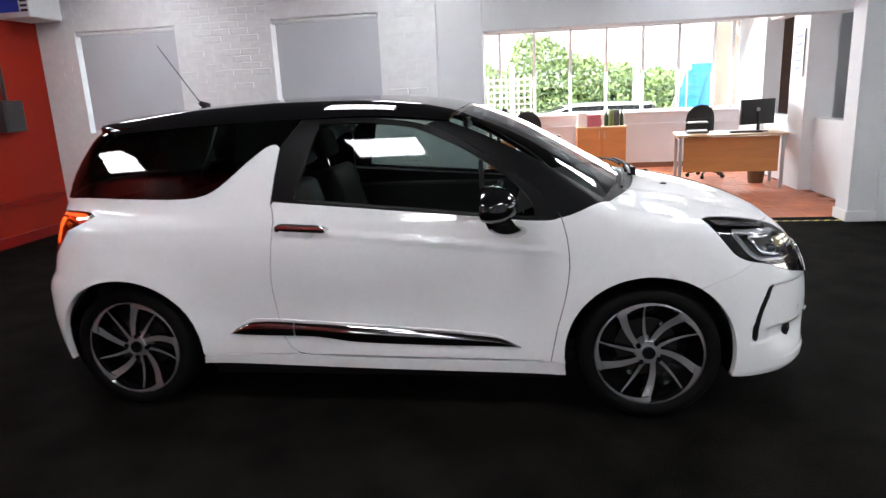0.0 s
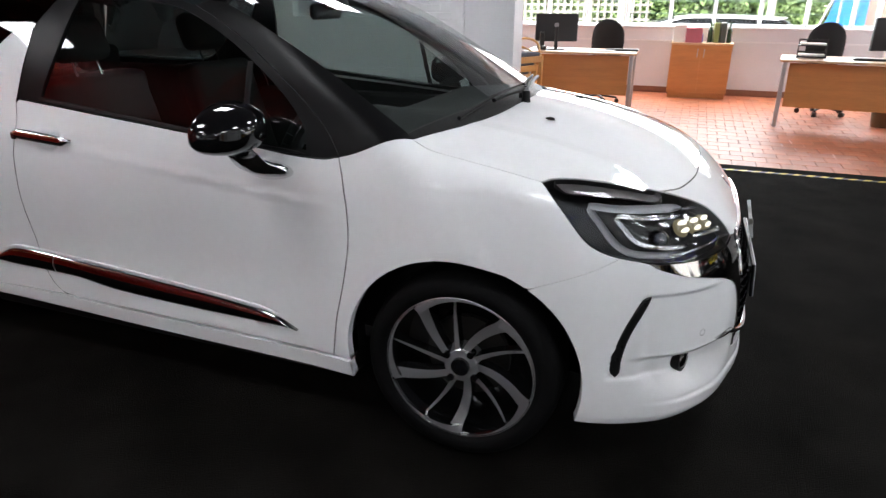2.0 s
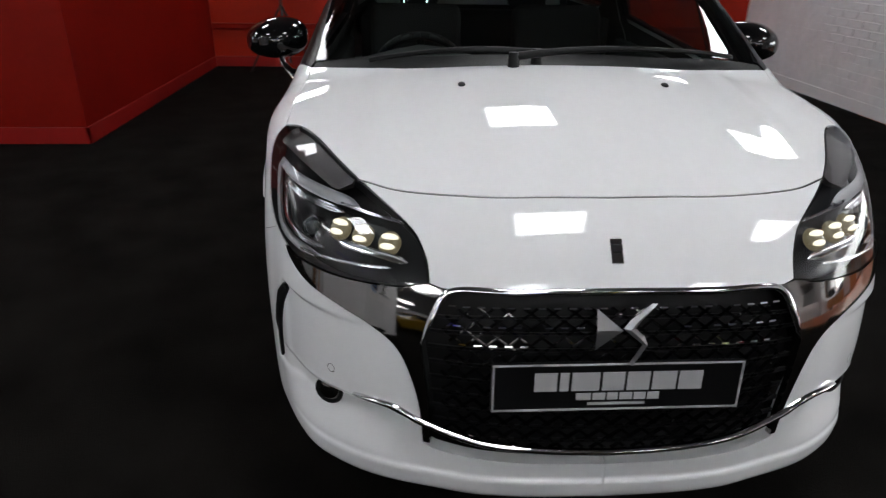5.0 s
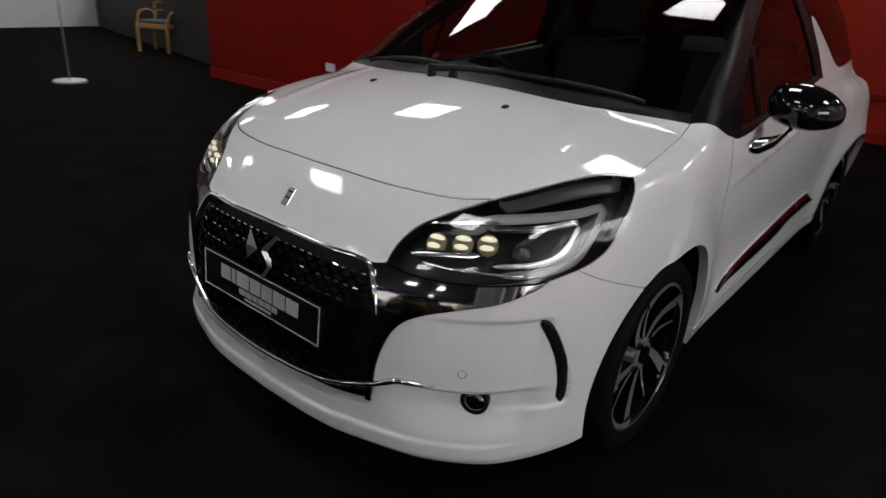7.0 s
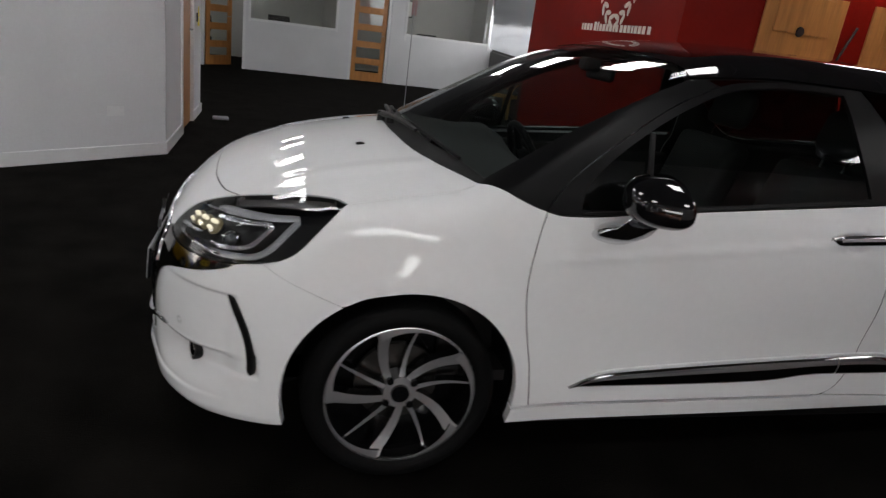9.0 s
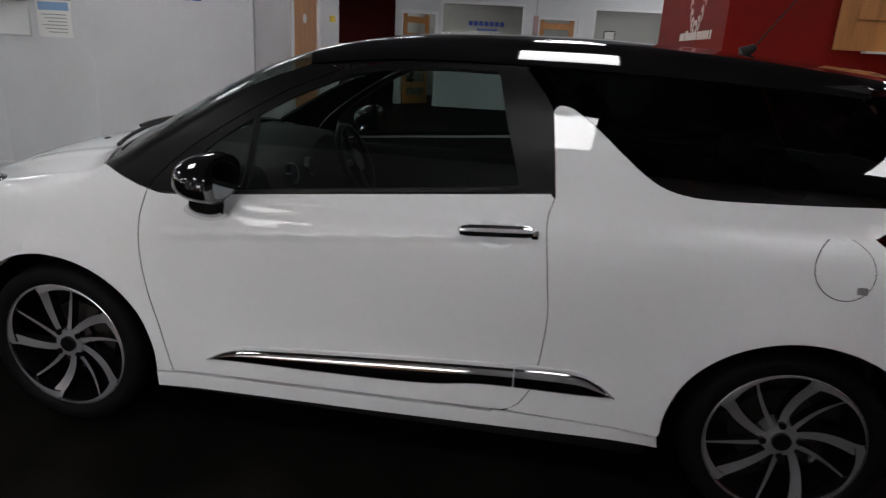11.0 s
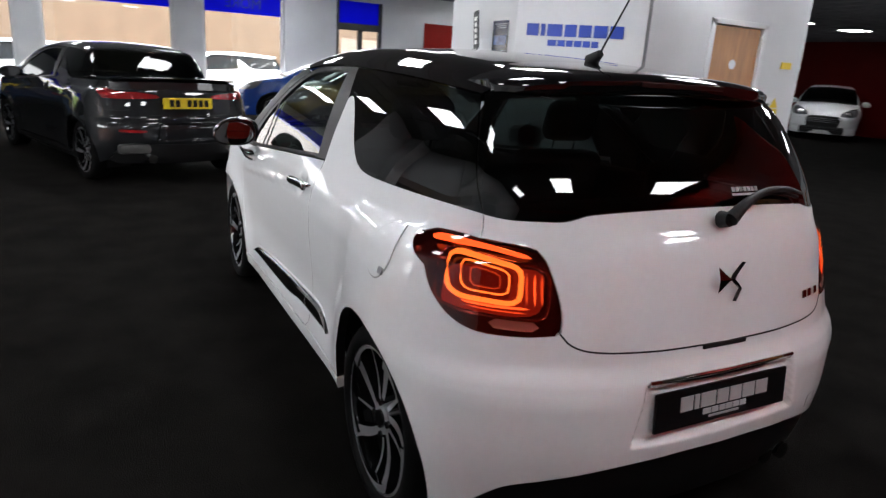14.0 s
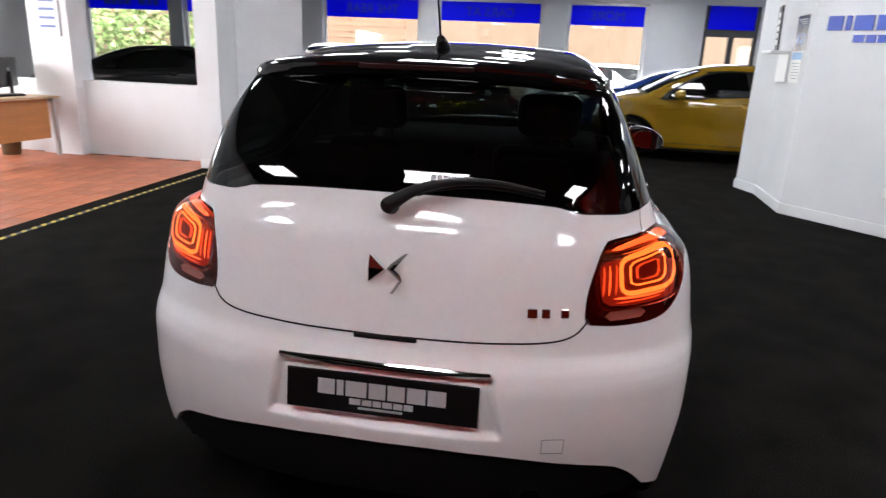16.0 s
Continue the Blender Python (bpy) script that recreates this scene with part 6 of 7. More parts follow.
def parked_car(name, label, at, colour, warp, boot=False, roof_colour=None, plate_colour=None, dark=False, group="parked cars"):
    body = material(name + " paint", colour, .5, coat=1.0, vary=.02, vary_scale=30, spec=.1)
    top = material(name + " roof paint", roof_colour, .2, coat=1.0) if roof_colour else body
    lamp_red = material(name + " tail lens", (.22, .008, .010), .12, coat=1.0)
    lamp_clear = material(name + " head lens", (.10, .10, .11), .08, coat=1.0)
    t = thing(name, label, "car", at, group)
    use = {"bonnet": body, "nose_panel": body, "front_wing": body, "front_bumper": body, "door": body, "sill": body, "rear_quarter": body, "rear_bumper": body,
           "tailgate": body, "roof": top, "a_pillar": top, "windscreen": privacy_glass, "rear_window": privacy_glass, "quarter_window": privacy_glass, "cowl": soft_black,
           "window_frame": satin_black, "side_window": privacy_glass, "grille_backing": soft_black, "chrome_wing": body, "rear_valance": soft_black, "wheel_liner": soft_black,
           "underbody": soft_black, "headlamp_cover": lamp_clear, "tail_lamp_cover": body if boot else lamp_red, "door_mirror": body, "roof_spoiler": top, "cabin_floor": lining, "front_seat": seat_cloth, "dashboard": lining}
    cabin = ("roof", "rear_window", "quarter_window", "window_frame", "roof_spoiler", "side_window")
    for key, mat in use.items():
        if boot and key == "roof_spoiler":
            continue
        for o in donor(key):
            me = o.data.copy()
            co = np.empty(len(me.vertices) * 3)
            me.vertices.foreach_get("co", co)
            p = co.reshape(-1, 3)
            if boot and key in cabin:
                p[:, 0] += .50 * np.clip((-p[:, 0] - .35) / 1.1, 0, 1) * np.clip((p[:, 2] - .95) / .1, 0, 1)
            p = np.stack(warp(*p.T), 1)
            me.vertices.foreach_set("co", p.ravel())
            me.materials.clear()
            me.materials.append(mat)
            me.update()
            q = new(key, me)
            q.parent = t
    if boot:
        bm = bmesh.new()
        prev = None
        for y in np.linspace(-.64, .64, 13):
            pts = [(-1.02, 1.10), (-1.25, 1.085), (-1.5, 1.075), (-1.69, 1.085), (-1.76, 1.06), (-1.765, .98)]
            pts = [(x + .16 * (abs(y) / .64) ** 4, z - .05 * y * y) for x, z in pts]
            q = np.stack(warp(np.array([a for a, _ in pts]), np.full(6, y), np.array([b for _, b in pts])), 1)
            row = [bm.verts.new(v) for v in q]
            if prev:
                for k in range(5):
                    bm.faces.new((prev[k], row[k], row[k + 1], prev[k + 1]))
            prev = row
        part("boot_lid", bm, body, t, smooth=50)
        bm = bmesh.new()
        prev = None
        for y in np.linspace(-.60, .60, 13):
            pts = [(x + .16 * (abs(y) / .64) ** 4, z - .05 * y * y) for x, z in ((-1.66, 1.086), (-1.76, 1.112), (-1.80, 1.108), (-1.775, 1.085))]
            row = [bm.verts.new(v) for v in np.stack(warp(np.array([a for a, _ in pts]), np.full(4, y), np.array([c for _, c in pts])), 1)]
            if prev:
                for k in range(4):
                    bm.faces.new((prev[k], row[k], row[(k + 1) % 4], prev[(k + 1) % 4]))
            prev = row
        part("boot_spoiler", bm, body, t, smooth=50)
        for sg in (1, -1):
            bm = bmesh.new()
            box(bm, -2.12, .40 * sg, .34, -2.02, .72 * sg, .44)
            part("bumper_vent", bevelled(bm, .03), dark_panel, t, smooth=40)
        LAMP_S = outline([(-1.70, .27, .905), (-1.62, .56, .916), (-1.50, .69, .940)], [(-1.50, .69, .940), (-1.51, .705, .90), (-1.56, .68, .862)], [(-1.56, .68, .862), (-1.68, .50, .866), (-1.74, .27, .880), (-1.70, .27, .905)])
        lamps = panel("tail_lamp", t, lamp_red, "stern", LAMP_S, mirror=True, lift=.006, skirt=.01, h=.03)
        REFL = outline([(-1.80, .42, .575), (-1.72, .62, .58)], [(-1.72, .62, .58), (-1.72, .62, .555), (-1.80, .42, .55), (-1.80, .42, .575)])
        lamps += panel("bumper_reflector", t, lamp_red, "stern", REFL, mirror=True, lift=.006, skirt=.01, h=.03)
        DIFF = both_sides([(-1.84, 0, .43), (-1.80, .4, .43), (-1.66, .66, .36)], [(-1.66, .66, .36), (-1.68, .66, .24), (-1.80, .4, .24), (-1.83, 0, .24)])
        lamps += panel("bumper_insert", t, soft_black, "stern", DIFF, lift=.006, skirt=.01, h=.03)
        for o in lamps:
            co = np.array([v.co for v in o.data.vertices])
            o.data.vertices.foreach_set("co", np.stack(warp(*co.T), 1).ravel())
            o.data.update()
        for y in (-.45, .45):
            bm = bmesh.new()
            rod(bm, (-2.05, y, .30), (-2.24, y, .30), .045, seg=16)
            part("tailpipe", bm, chrome, t, smooth=40)
    x = warp(np.array([-1.84]), np.array([0.0]), np.array([.845 if boot else .80]))
    if plate_colour:
        pl = slab("number_plate", float(x[0][0]) - .012, -.26, float(x[2][0]) - .055, float(x[0][0]) + .02, .26, float(x[2][0]) + .055, plate_colour, .003, t)
        for k in range(7):
            if k != 4:
                slab("plate_bar", float(x[0][0]) - .0135, -.215 + .062 * k, float(x[2][0]) - .035, float(x[0][0]) - .0118, -.17 + .062 * k, float(x[2][0]) + .035, plate_black, parent=pl)
    for ax in (AXLE, -AXLE):
        for sg in (1, -1):
            c = warp(np.array([ax]), np.array([.705 * sg]), np.array([HUB]))
            q = copy_thing(w0, Matrix.Translation((float(c[0][0]), float(c[1][0]), HUB + .003)) @ Matrix.Rotation(radians(0 if sg > 0 else 180), 4, "Z"))
            q.parent = t
    return t


def stretch(sx, sy, sz, belt=None, nose=1.0):
    """A body drawn out in length, width and height; belt: how much lower the glass stands; nose: length before the front axle."""
    def f(x, y, z):
        zz = np.where(z > .62, .62 + (z - .62) * sz, z)
        if belt:
            zz = np.where(zz > .98, .98 + (zz - .98) * belt, zz)
        x = np.where(x > AXLE, AXLE + (x - AXLE) * nose, x)
        return x * sx, y * sy, zz
    return f


yellow_plate = material("yellow number plate", (.75, .55, .02), .4)
parked_car("saloon", "dark grey four-door saloon seen from behind on the carpet", Matrix.Translation((6.50, 1.40, 0)) @ Matrix.Rotation(radians(19), 4, "Z"), (.006, .0066, .0078), stretch(1.15, 1.06, 1.0, .90), boot=True, plate_colour=yellow_plate)
parked_car("yellow_hatchback", "mustard yellow hatchback parked beyond the sign wall", Matrix.Translation((7.90, -3.0, 0)) @ Matrix.Rotation(radians(81), 4, "Z"), (.19, .108, .003), stretch(1.05, 1.05, 1.0, nose=.80), plate_colour=yellow_plate)
parked_car("blue_coupe", "bright blue low coupe parked among other cars", Matrix.Translation((10.9, -3.1, 0)) @ Matrix.Rotation(radians(72), 4, "Z"), (.006, .035, .19), stretch(1.08, 1.06, 1.0, .80))
parked_car("blue_crossover", "dark blue crossover with a yellow plate near the shopfront", Matrix.Translation((11.15, 4.4, 0)) @ Matrix.Rotation(radians(16), 4, "Z"), (.003, .015, .05), stretch(1.12, 1.08, 1.12), plate_colour=yellow_plate)
parked_car("black_coupe", "black coupe glimpsed through the office window", Matrix.Translation((8.6, 7.2, 0)) @ Matrix.Rotation(radians(115), 4, "Z"), (.008, .008, .009), stretch(1.12, 1.06, 1.0, .85))
wc = parked_car("white_crossover", "white crossover parked in front of a red wall", Matrix.Translation((10.0, -18.5, 0)) @ Matrix.Rotation(radians(121), 4, "Z"), (.75, .76, .77), stretch(1.02, 1.08, 1.12))
for z, w in ((.52, .42), (.57, .45), (.62, .48), (.30, .50), (.36, .52)):
    slab("grille_bar", 2.02, -w, z, 2.10, w, z + .014, chrome, .004, wc)
slab("lower_bumper", 1.98, -.56, .20, 2.085, .56, .40, soft_black, .03, wc, "black lower bumper")
for y in (-.68, .50):
    slab("headlight", 1.90, y, .74, 1.97, y + .18, .84, lamp_chrome, .02, wc)
for n_, x_, y_, r_, c_ in (("silver_hatchback", 17.5, 3.6, 95, (.5, .51, .53)), ("white_estate", 18.2, -1.6, 88, (.78, .78, .78)), ("silver_estate", 17.0, 9.5, 60, (.7, .7, .71))):
    parked_car(n_, "pale car standing outside the shopfront windows", Matrix.Translation((x_, y_, -.12)) @ Matrix.Rotation(radians(r_), 4, "Z"), c_, stretch(1.1, 1.05, 1.05), group="cars outside")
parked_car("white_hatchback_outside", "white car standing outside the office window", Matrix.Translation((1.7, 11.4, -.12)) @ Matrix.Rotation(radians(180), 4, "Z"), (.78, .78, .78), stretch(1.0, 1.0, .82, .72), group="cars outside")


# ---- office furniture ----
desk_steel = material("silver desk steel", (.45, .46, .47), .35, metal=.7)
desk_top_mat = material("pale beech top", (.62, .42, .24), .35, vary=.08, stretch=(1, 8, 1), bump=.004)
black_plastic = material("black plastic", (.012, .012, .013), .45, bump=.006, scale=200)
black_cloth = material("black office cloth", (.012, .012, .013), .9, bump=.03, scale=250, vary=.2)
paper = material("white paper", (.8, .8, .78), .8, vary=.03)
pine = material("varnished beech wood", (.55, .30, .10), .4, bump=.006, scale=14, vary=.15, stretch=(5, 5, 1))
grey_pad = material("grey seat pad", (.10, .11, .13), .85, bump=.02, scale=200, vary=.15)


def desk(m, label):
    t = thing("desk", label, "desk", m, "office desks")
    slab("desktop", 0, 0, .715, 1.40, .78, .74, desk_top_mat, .004, t)
    slab("modesty_panel", .10, .12, .22, 1.32, .138, .70, beech, .003, t)
    for x in (.03, 1.33):
        for y in (.04, .70):
            slab("leg", x, y, 0, x + .045, y + .045, .715, desk_steel, .006, t)
        slab("side_rail", x + .01, .05, .66, x + .035, .72, .70, desk_steel, .003, t)
    return t


def swivel_chair(m, label):
    t = thing("office_chair", label, "chair", m, "office chairs")
    bm = bmesh.new()
    box(bm, -.24, -.23, .44, .24, .23, .52)
    part("seat", bevelled(bm, .035, 3), black_cloth, t, smooth=50)
    bm = bmesh.new()
    vs = bmesh.ops.create_uvsphere(bm, u_segments=24, v_segments=16, radius=1)["verts"]
    for v in vs:
        x, y, z = v.co
        v.co = (x * .23, .25 + y * .04 + .05 * x * x, .80 + .30 * math.copysign(abs(z) ** .7, z))
    part("backrest", bm, black_cloth, t, smooth=60)
    bm = bmesh.new()
    rod(bm, (0, 0, .10), (0, 0, .44), .028)
    part("column", bm, black_plastic, t, smooth=40)
    bm = bmesh.new()
    rod(bm, (0, .20, .46), (0, .29, .66), .02)
    part("back_arm", bm, black_plastic, t)
    for k in range(5):
        a = radians(72 * k + 20)
        bm = bmesh.new()
        rod(bm, (0, 0, .11), (.27 * math.cos(a), .27 * math.sin(a), .07), .022, .014)
        leg = part("leg", bm, black_plastic, t, smooth=40)
        bm = bmesh.new()
        c, s = math.cos(a), math.sin(a)
        rod(bm, (.27 * c - .02 * s, .27 * s + .02 * c, .03), (.27 * c + .02 * s, .27 * s - .02 * c, .03), .03, seg=14)
        part("castor", bm, black_plastic, leg, smooth=40)
    return t


def monitor(m, label):
    t = thing("monitor", label, "monitor", m, "monitors")
    slab("screen", -.27, -.015, .10, .27, .02, .44, black_plastic, .006, t)
    bm = bmesh.new()
    rod(bm, (0, -.03, .01), (0, -.02, .28), .025, .02)
    part("neck", bm, black_plastic, t, smooth=40)
    slab("foot", -.12, -.10, 0, .12, .08, .012, black_plastic, .004, t)
    bm = bmesh.new()
    rod(bm, (0, -.0155, .30), (0, -.018, .30), .03, seg=20)
    part("maker_mark", bm, grey_steel, t)
    return t


def tray(m):
    t = thing("letter_tray", "two-tier black wire letter tray on a desk", "letter tray", m, "letter trays")
    for z in (.01, .13):
        slab("shelf", -.15, -.11, z, .15, .11, z + .012, black_plastic, .003, t)
        slab("papers", -.13, -.10, z + .012, .13, .10, z + .03, paper, .002, t)
    for x in (-.145, .135):
        for y in (-.105, .095):
            slab("post", x, y, 0, x + .01, y + .01, .20, black_plastic, 0, t)
    for z in (.06, .19):
        slab("rim", -.15, -.11, z, .15, -.105, z + .02, black_plastic, 0, t)


# desks face the opening
DA = Matrix.Translation((2.66, 5.85, 0)) @ Matrix.Rotation(radians(-6), 4, "Z")
DB = Matrix.Translation((-.30, 6.02, 0)) @ Matrix.Rotation(radians(2), 4, "Z")
desk(DA, "beech office desk with a silver steel frame on terracotta tiles")
desk(DB, "beech office desk beside a stack of wooden chairs")
monitor(DA @ Matrix.Translation((1.08, .42, .741)) @ Matrix.Rotation(radians(28), 4, "Z"), "black computer monitor turned on its desk stand")
monitor(DB @ Matrix.Translation((.36, .36, .741)) @ Matrix.Rotation(radians(14), 4, "Z"), "black computer monitor seen from behind")
tray(DA @ Matrix.Translation((.30, .42, .741)))
swivel_chair(Matrix.Translation((3.35, 7.05, 0)) @ Matrix.Rotation(radians(10), 4, "Z"), "black cloth swivel chair behind a desk")
swivel_chair(Matrix.Translation((.55, 7.05, 0)) @ Matrix.Rotation(radians(-8), 4, "Z"), "black cloth swivel chair behind a desk")
for m, lab in ((DA @ Matrix.Translation((.92, .30, .741)), "black keyboard on a desk"), (DB @ Matrix.Translation((1.20, .42, .741)), "black keyboard among papers")):
    t = thing("keyboard", lab, "keyboard", m)
    slab("case", -.21, -.07, 0, .21, .07, .018, black_plastic, .004, t)
    slab("keys", -.195, -.055, .018, .195, .055, .024, material("dark keys", (.03, .03, .032), .5, bump=.05, scale=60), .002, t)
ph = thing("desk_phone", "black upright office phone on a desk", "phone", DB @ Matrix.Translation((.20, .25, .741)) @ Matrix.Rotation(radians(20), 4, "Z"))
slab("base", -.05, -.08, 0, .05, .08, .05, black_plastic, .01, ph)
slab("handset", -.03, -.03, .05, .03, .03, .22, black_plastic, .012, ph)
for k, (x, y, a) in enumerate(((.62, .28, 4), (.80, .38, -10), (.98, .26, 14))):
    t = slab("paper_sheet", -.15, -.105, 0, .15, .105, .004 + .003 * k, paper, .001, m=Matrix.Identity(4))
    t.matrix_world = DB @ Matrix.Translation((x, y, .741)) @ Matrix.Rotation(radians(a), 4, "Z")
    tagged(t, "loose white papers lying on a beech desk", "papers", "desk papers")
bn = thing("waste_bin", "dark waste bin standing by a desk leg", "bin", Matrix.Translation((3.86, 6.32, 0)))
bm = bmesh.new()
rod(bm, (0, 0, 0), (0, 0, .28), .10, .13, 24)
part("bin_body", bm, material("bronze mesh", (.12, .07, .03), .5, metal=.3), bn, smooth=40)
bm = bmesh.new()
rod(bm, (0, 0, .27), (0, 0, .285), .134, .134, 24)
part("bin_rim", bm, black_plastic, bn, smooth=40)

cb = thing("cupboard", "beech two-door cupboard under the office window", "cupboard", Matrix.Translation((1.43, 7.95, 0)))
slab("carcass", 0, .02, .07, .82, .46, .75, beech, .004, cb)
slab("plinth", .02, .04, 0, .80, .45, .07, beech, .002, cb)
slab("top", -.01, -.01, .75, .83, .47, .775, desk_top_mat, .004, cb)
for x in (.005, .413):
    dd = slab("door", x, .0, .08, x + .402, .02, .745, beech, .003, cb)
    hx = x + .36 if x < .1 else x + .04
    bm = bmesh.new()
    rod(bm, (hx, -.025, .58), (hx, -.025, .70), .006)
    rod(bm, (hx, -.025, .59), (hx, .0, .59), .005), rod(bm, (hx, -.025, .69), (hx, .0, .69), .005)
    part("handle", bm, desk_steel, dd, smooth=40)
items = ((.10, .16, .18, .10, .24, (.72, .72, .72), "white box file standing on the cupboard"), (.28, .12, .22, .16, .20, (.45, .12, .16), "red and violet gift box on the cupboard"), (.36, .10, .10, .06, .12, (.16, .14, .40), "small violet box on the cupboard"), (.58, .20, .07, .10, .27, (.16, .20, .06), "green lever arch file on the cupboard"), (.67, .20, .07, .10, .27, (.05, .06, .05), "dark lever arch file on the cupboard"))
for x, y, w, d_, h, c, lab in items:
    o = slab("file_box", -w / 2, -d_ / 2, 0, w / 2, d_ / 2, h, material("card " + lab, c, .6, vary=.1), .004)
    o.matrix_world = Matrix.Translation((1.43 + x, 7.95 + y, .776)) @ Matrix.Rotation(radians(x * 20), 4, "Z")
    tagged(o, lab, "file")
for x in (.50, .76):
    o = thing("bottle", "dark glass bottle standing on the cupboard", "bottle", Matrix.Translation((1.43 + x, 8.15, .776)), "bottles")
    bm = bmesh.new()
    rod(bm, (0, 0, 0), (0, 0, .17), .035, .035, 18), rod(bm, (0, 0, .17), (0, 0, .22), .035, .013, 18), rod(bm, (0, 0, .22), (0, 0, .28), .013, .013, 12)
    part("glass_body", bm, material("dark bottle glass", (.02, .05, .02), .1, coat=.5), o, smooth=40)


def wood_chair(m, label, group="wooden chairs"):
    """A stacking armchair: flat wooden legs, grey pad, thin bent back hoop."""
    t = thing("wooden_chair", label, "chair", m, group)
    slab("seat_pad", -.225, -.225, .425, .225, .20, .47, grey_pad, .016, t)
    slab("seat_rail", -.235, -.235, .355, .235, -.205, .425, pine, .006, t)
    slab("seat_rail", -.235, .19, .36, .235, .215, .425, pine, .006, t)
    for x in (-.245, .245):
        slab("seat_rail", x - .012, -.205, .36, x + .012, .19, .425, pine, .006, t)
        for y, top in ((-.22, .43), (.20, .44)):
            slab("leg", x - .014, y - .026, 0, x + .014, y + .026, top, pine, .007, t)
        pts = smooth_path([(x, -.20, .42), (x * 1.06, -.14, .56), (x * 1.06, .02, .61), (x * 1.03, .16, .60), (x, .22, .56)], .03)
        bm = bmesh.new()
        tube(bm, pts, [.014] * len(pts))
        part("arm", bm, pine, t, smooth=50)
    for z, w in ((.72, .22), (.60, .21)):
        pts = smooth_path([(-w, .20, .42), (-w, .235, z - .08), (-w * .9, .25, z - .01), (0, .262, z), (w * .9, .25, z - .01), (w, .235, z - .08), (w, .20, .42)], .025)
        bm = bmesh.new()
        tube(bm, pts, [.011] * len(pts))
        part("back_hoop", bm, pine, t, smooth=50)
    return t


ch = wood_chair(Matrix.Translation((-.40, 5.22, 0)) @ Matrix.Rotation(radians(55), 4, "Z"), "beech armchair with grey pad in a stack", "stacked chairs")
for k in (1, 2, 3):
    copy_thing(ch, Matrix.Translation((-.40 + .05 * k, 5.22 + .055 * k, .10 * k)) @ Matrix.Rotation(radians(55 + 1.2 * k), 4, "Z"))
wood_chair(Matrix.Translation((-.62, 6.05, 0)) @ Matrix.Rotation(radians(75), 4, "Z"), "beech armchair with a grey pad beside the stack")
wood_chair(Matrix.Translation((-2.32, -8.85, 0)) @ Matrix.Rotation(radians(120), 4, "Z"), "beech armchair with a grey pad on the carpet")
cb = slab("cardboard_box", -.16, -.12, .0, .16, .12, .20, material("brown cardboard", (.33, .18, .08), .8, bump=.02, scale=60, vary=.12), .004)
cb.matrix_world = Matrix.Translation((-.44, 7.42, .016)) @ Matrix.Rotation(radians(12), 4, "Z")
tagged(cb, "closed brown cardboard box on the tiled floor", "box")
po = thing("wall_poster", "pale framed notice on the office side wall", "poster", Matrix.Translation((4.145, 5.82, 1.75)))
slab("frame", -.012, -.17, -.30, .004, .17, .30, grey_steel, .003, po)
slab("sheet", -.0145, -.155, -.285, -.0125, .155, .285, material("printed notice", (.62, .66, .72), .5, vary=.15, vary_scale=6), 0, po)
for k in range(5):
    slab("print_bar", -.0165, -.12, .20 - .10 * k, -.0148, .10, .23 - .10 * k, material("notice ink", (.12, .16, .35), .6) if k == 0 else bpy.data.materials["notice ink"], 0, po)

# ---- showroom things ----
# red store: wreath and web line as plain shapes, hatch doors, socket
cream = material("pale sign vinyl", (.72, .66, .60), .5, vary=.04)
wr = thing("wall_emblem", "pale leaf wreath and lettering bars on the red wall", "sign")
for sg in (-1, 1):
    for k in range(9):
        a = radians(-80 + k * 19)
        cy, cz = -3.95 + sg * .34 * math.cos(a), 2.08 + .40 * math.sin(a)
        for off in (-.035, .035):
            bm = bmesh.new()
            vs = bmesh.ops.create_uvsphere(bm, u_segments=10, v_segments=6, radius=1)["verts"]
            tilt = Matrix.Translation((-1.6185, cy + sg * off * math.cos(a), cz + off * math.sin(a))) @ Matrix.Rotation((a + math.pi / 2) * sg + off * 14 * sg, 4, "X") @ Matrix.Diagonal((.003, .062, .026, 1))
            bmesh.ops.transform(bm, matrix=tilt, verts=vs)
            part("leaf", bm, cream, wr, smooth=60)
x = -4.68
k = 0
while x < -3.18:
    w = .055 if k % 5 else .035
    slab("lettering_bar", -1.619, x, 1.575, -1.6155, x + w, 1.645 if k not in (4, 5) else 1.665, cream, parent=wr)
    x += w + .022 + (.02 if k in (3, 11, 18) else 0)
    k += 1
for x0, x1 in ((-3.22, -2.38), (-4.42, -3.52)):
    t = thing("wall_hatch", "oak hatch door set in the red wall", "cupboard", group="wall hatches")
    slab("panel", x0, -2.716, 1.53, x1, -2.695, 2.07, oak, .004, t)
    slab("upper_flap", (x0 + x1) / 2 - .28, -2.694, 1.74, (x0 + x1) / 2 + .30, -2.684, 2.05, oak, .004, t)
    bm = bmesh.new()
    rod(bm, ((x0 + x1) / 2 + .02, -2.69, 1.76), ((x0 + x1) / 2 + .02, -2.676, 1.76), .045, .04, 20)
    part("pull_ring", bm, black_plastic, t, smooth=40)
    slab("ledge", x0 + .08, -2.716, 1.515, x1 - .2, -2.62, 1.53, paper, .004, t)
bm = bmesh.new()
rod(bm, (-2.95, -2.60, 1.02), (-3.35, -2.66, 1.86), .012)
tagged(part("black_pole", bm, black_plastic, None, "thin black pole leaning on the red wall", smooth=40), category="pole")


def socket(m, mat, label):
    t = thing("wall_socket", label, "socket", m, "wall sockets")
    slab("plate", -.073, -.008, -.043, .073, 0, .043, mat, .004, t)
    for x in (-.04, .04):
        slab("rocker", x - .012, -.012, .008, x + .012, -.008, .03, mat, .002, t)
    return t


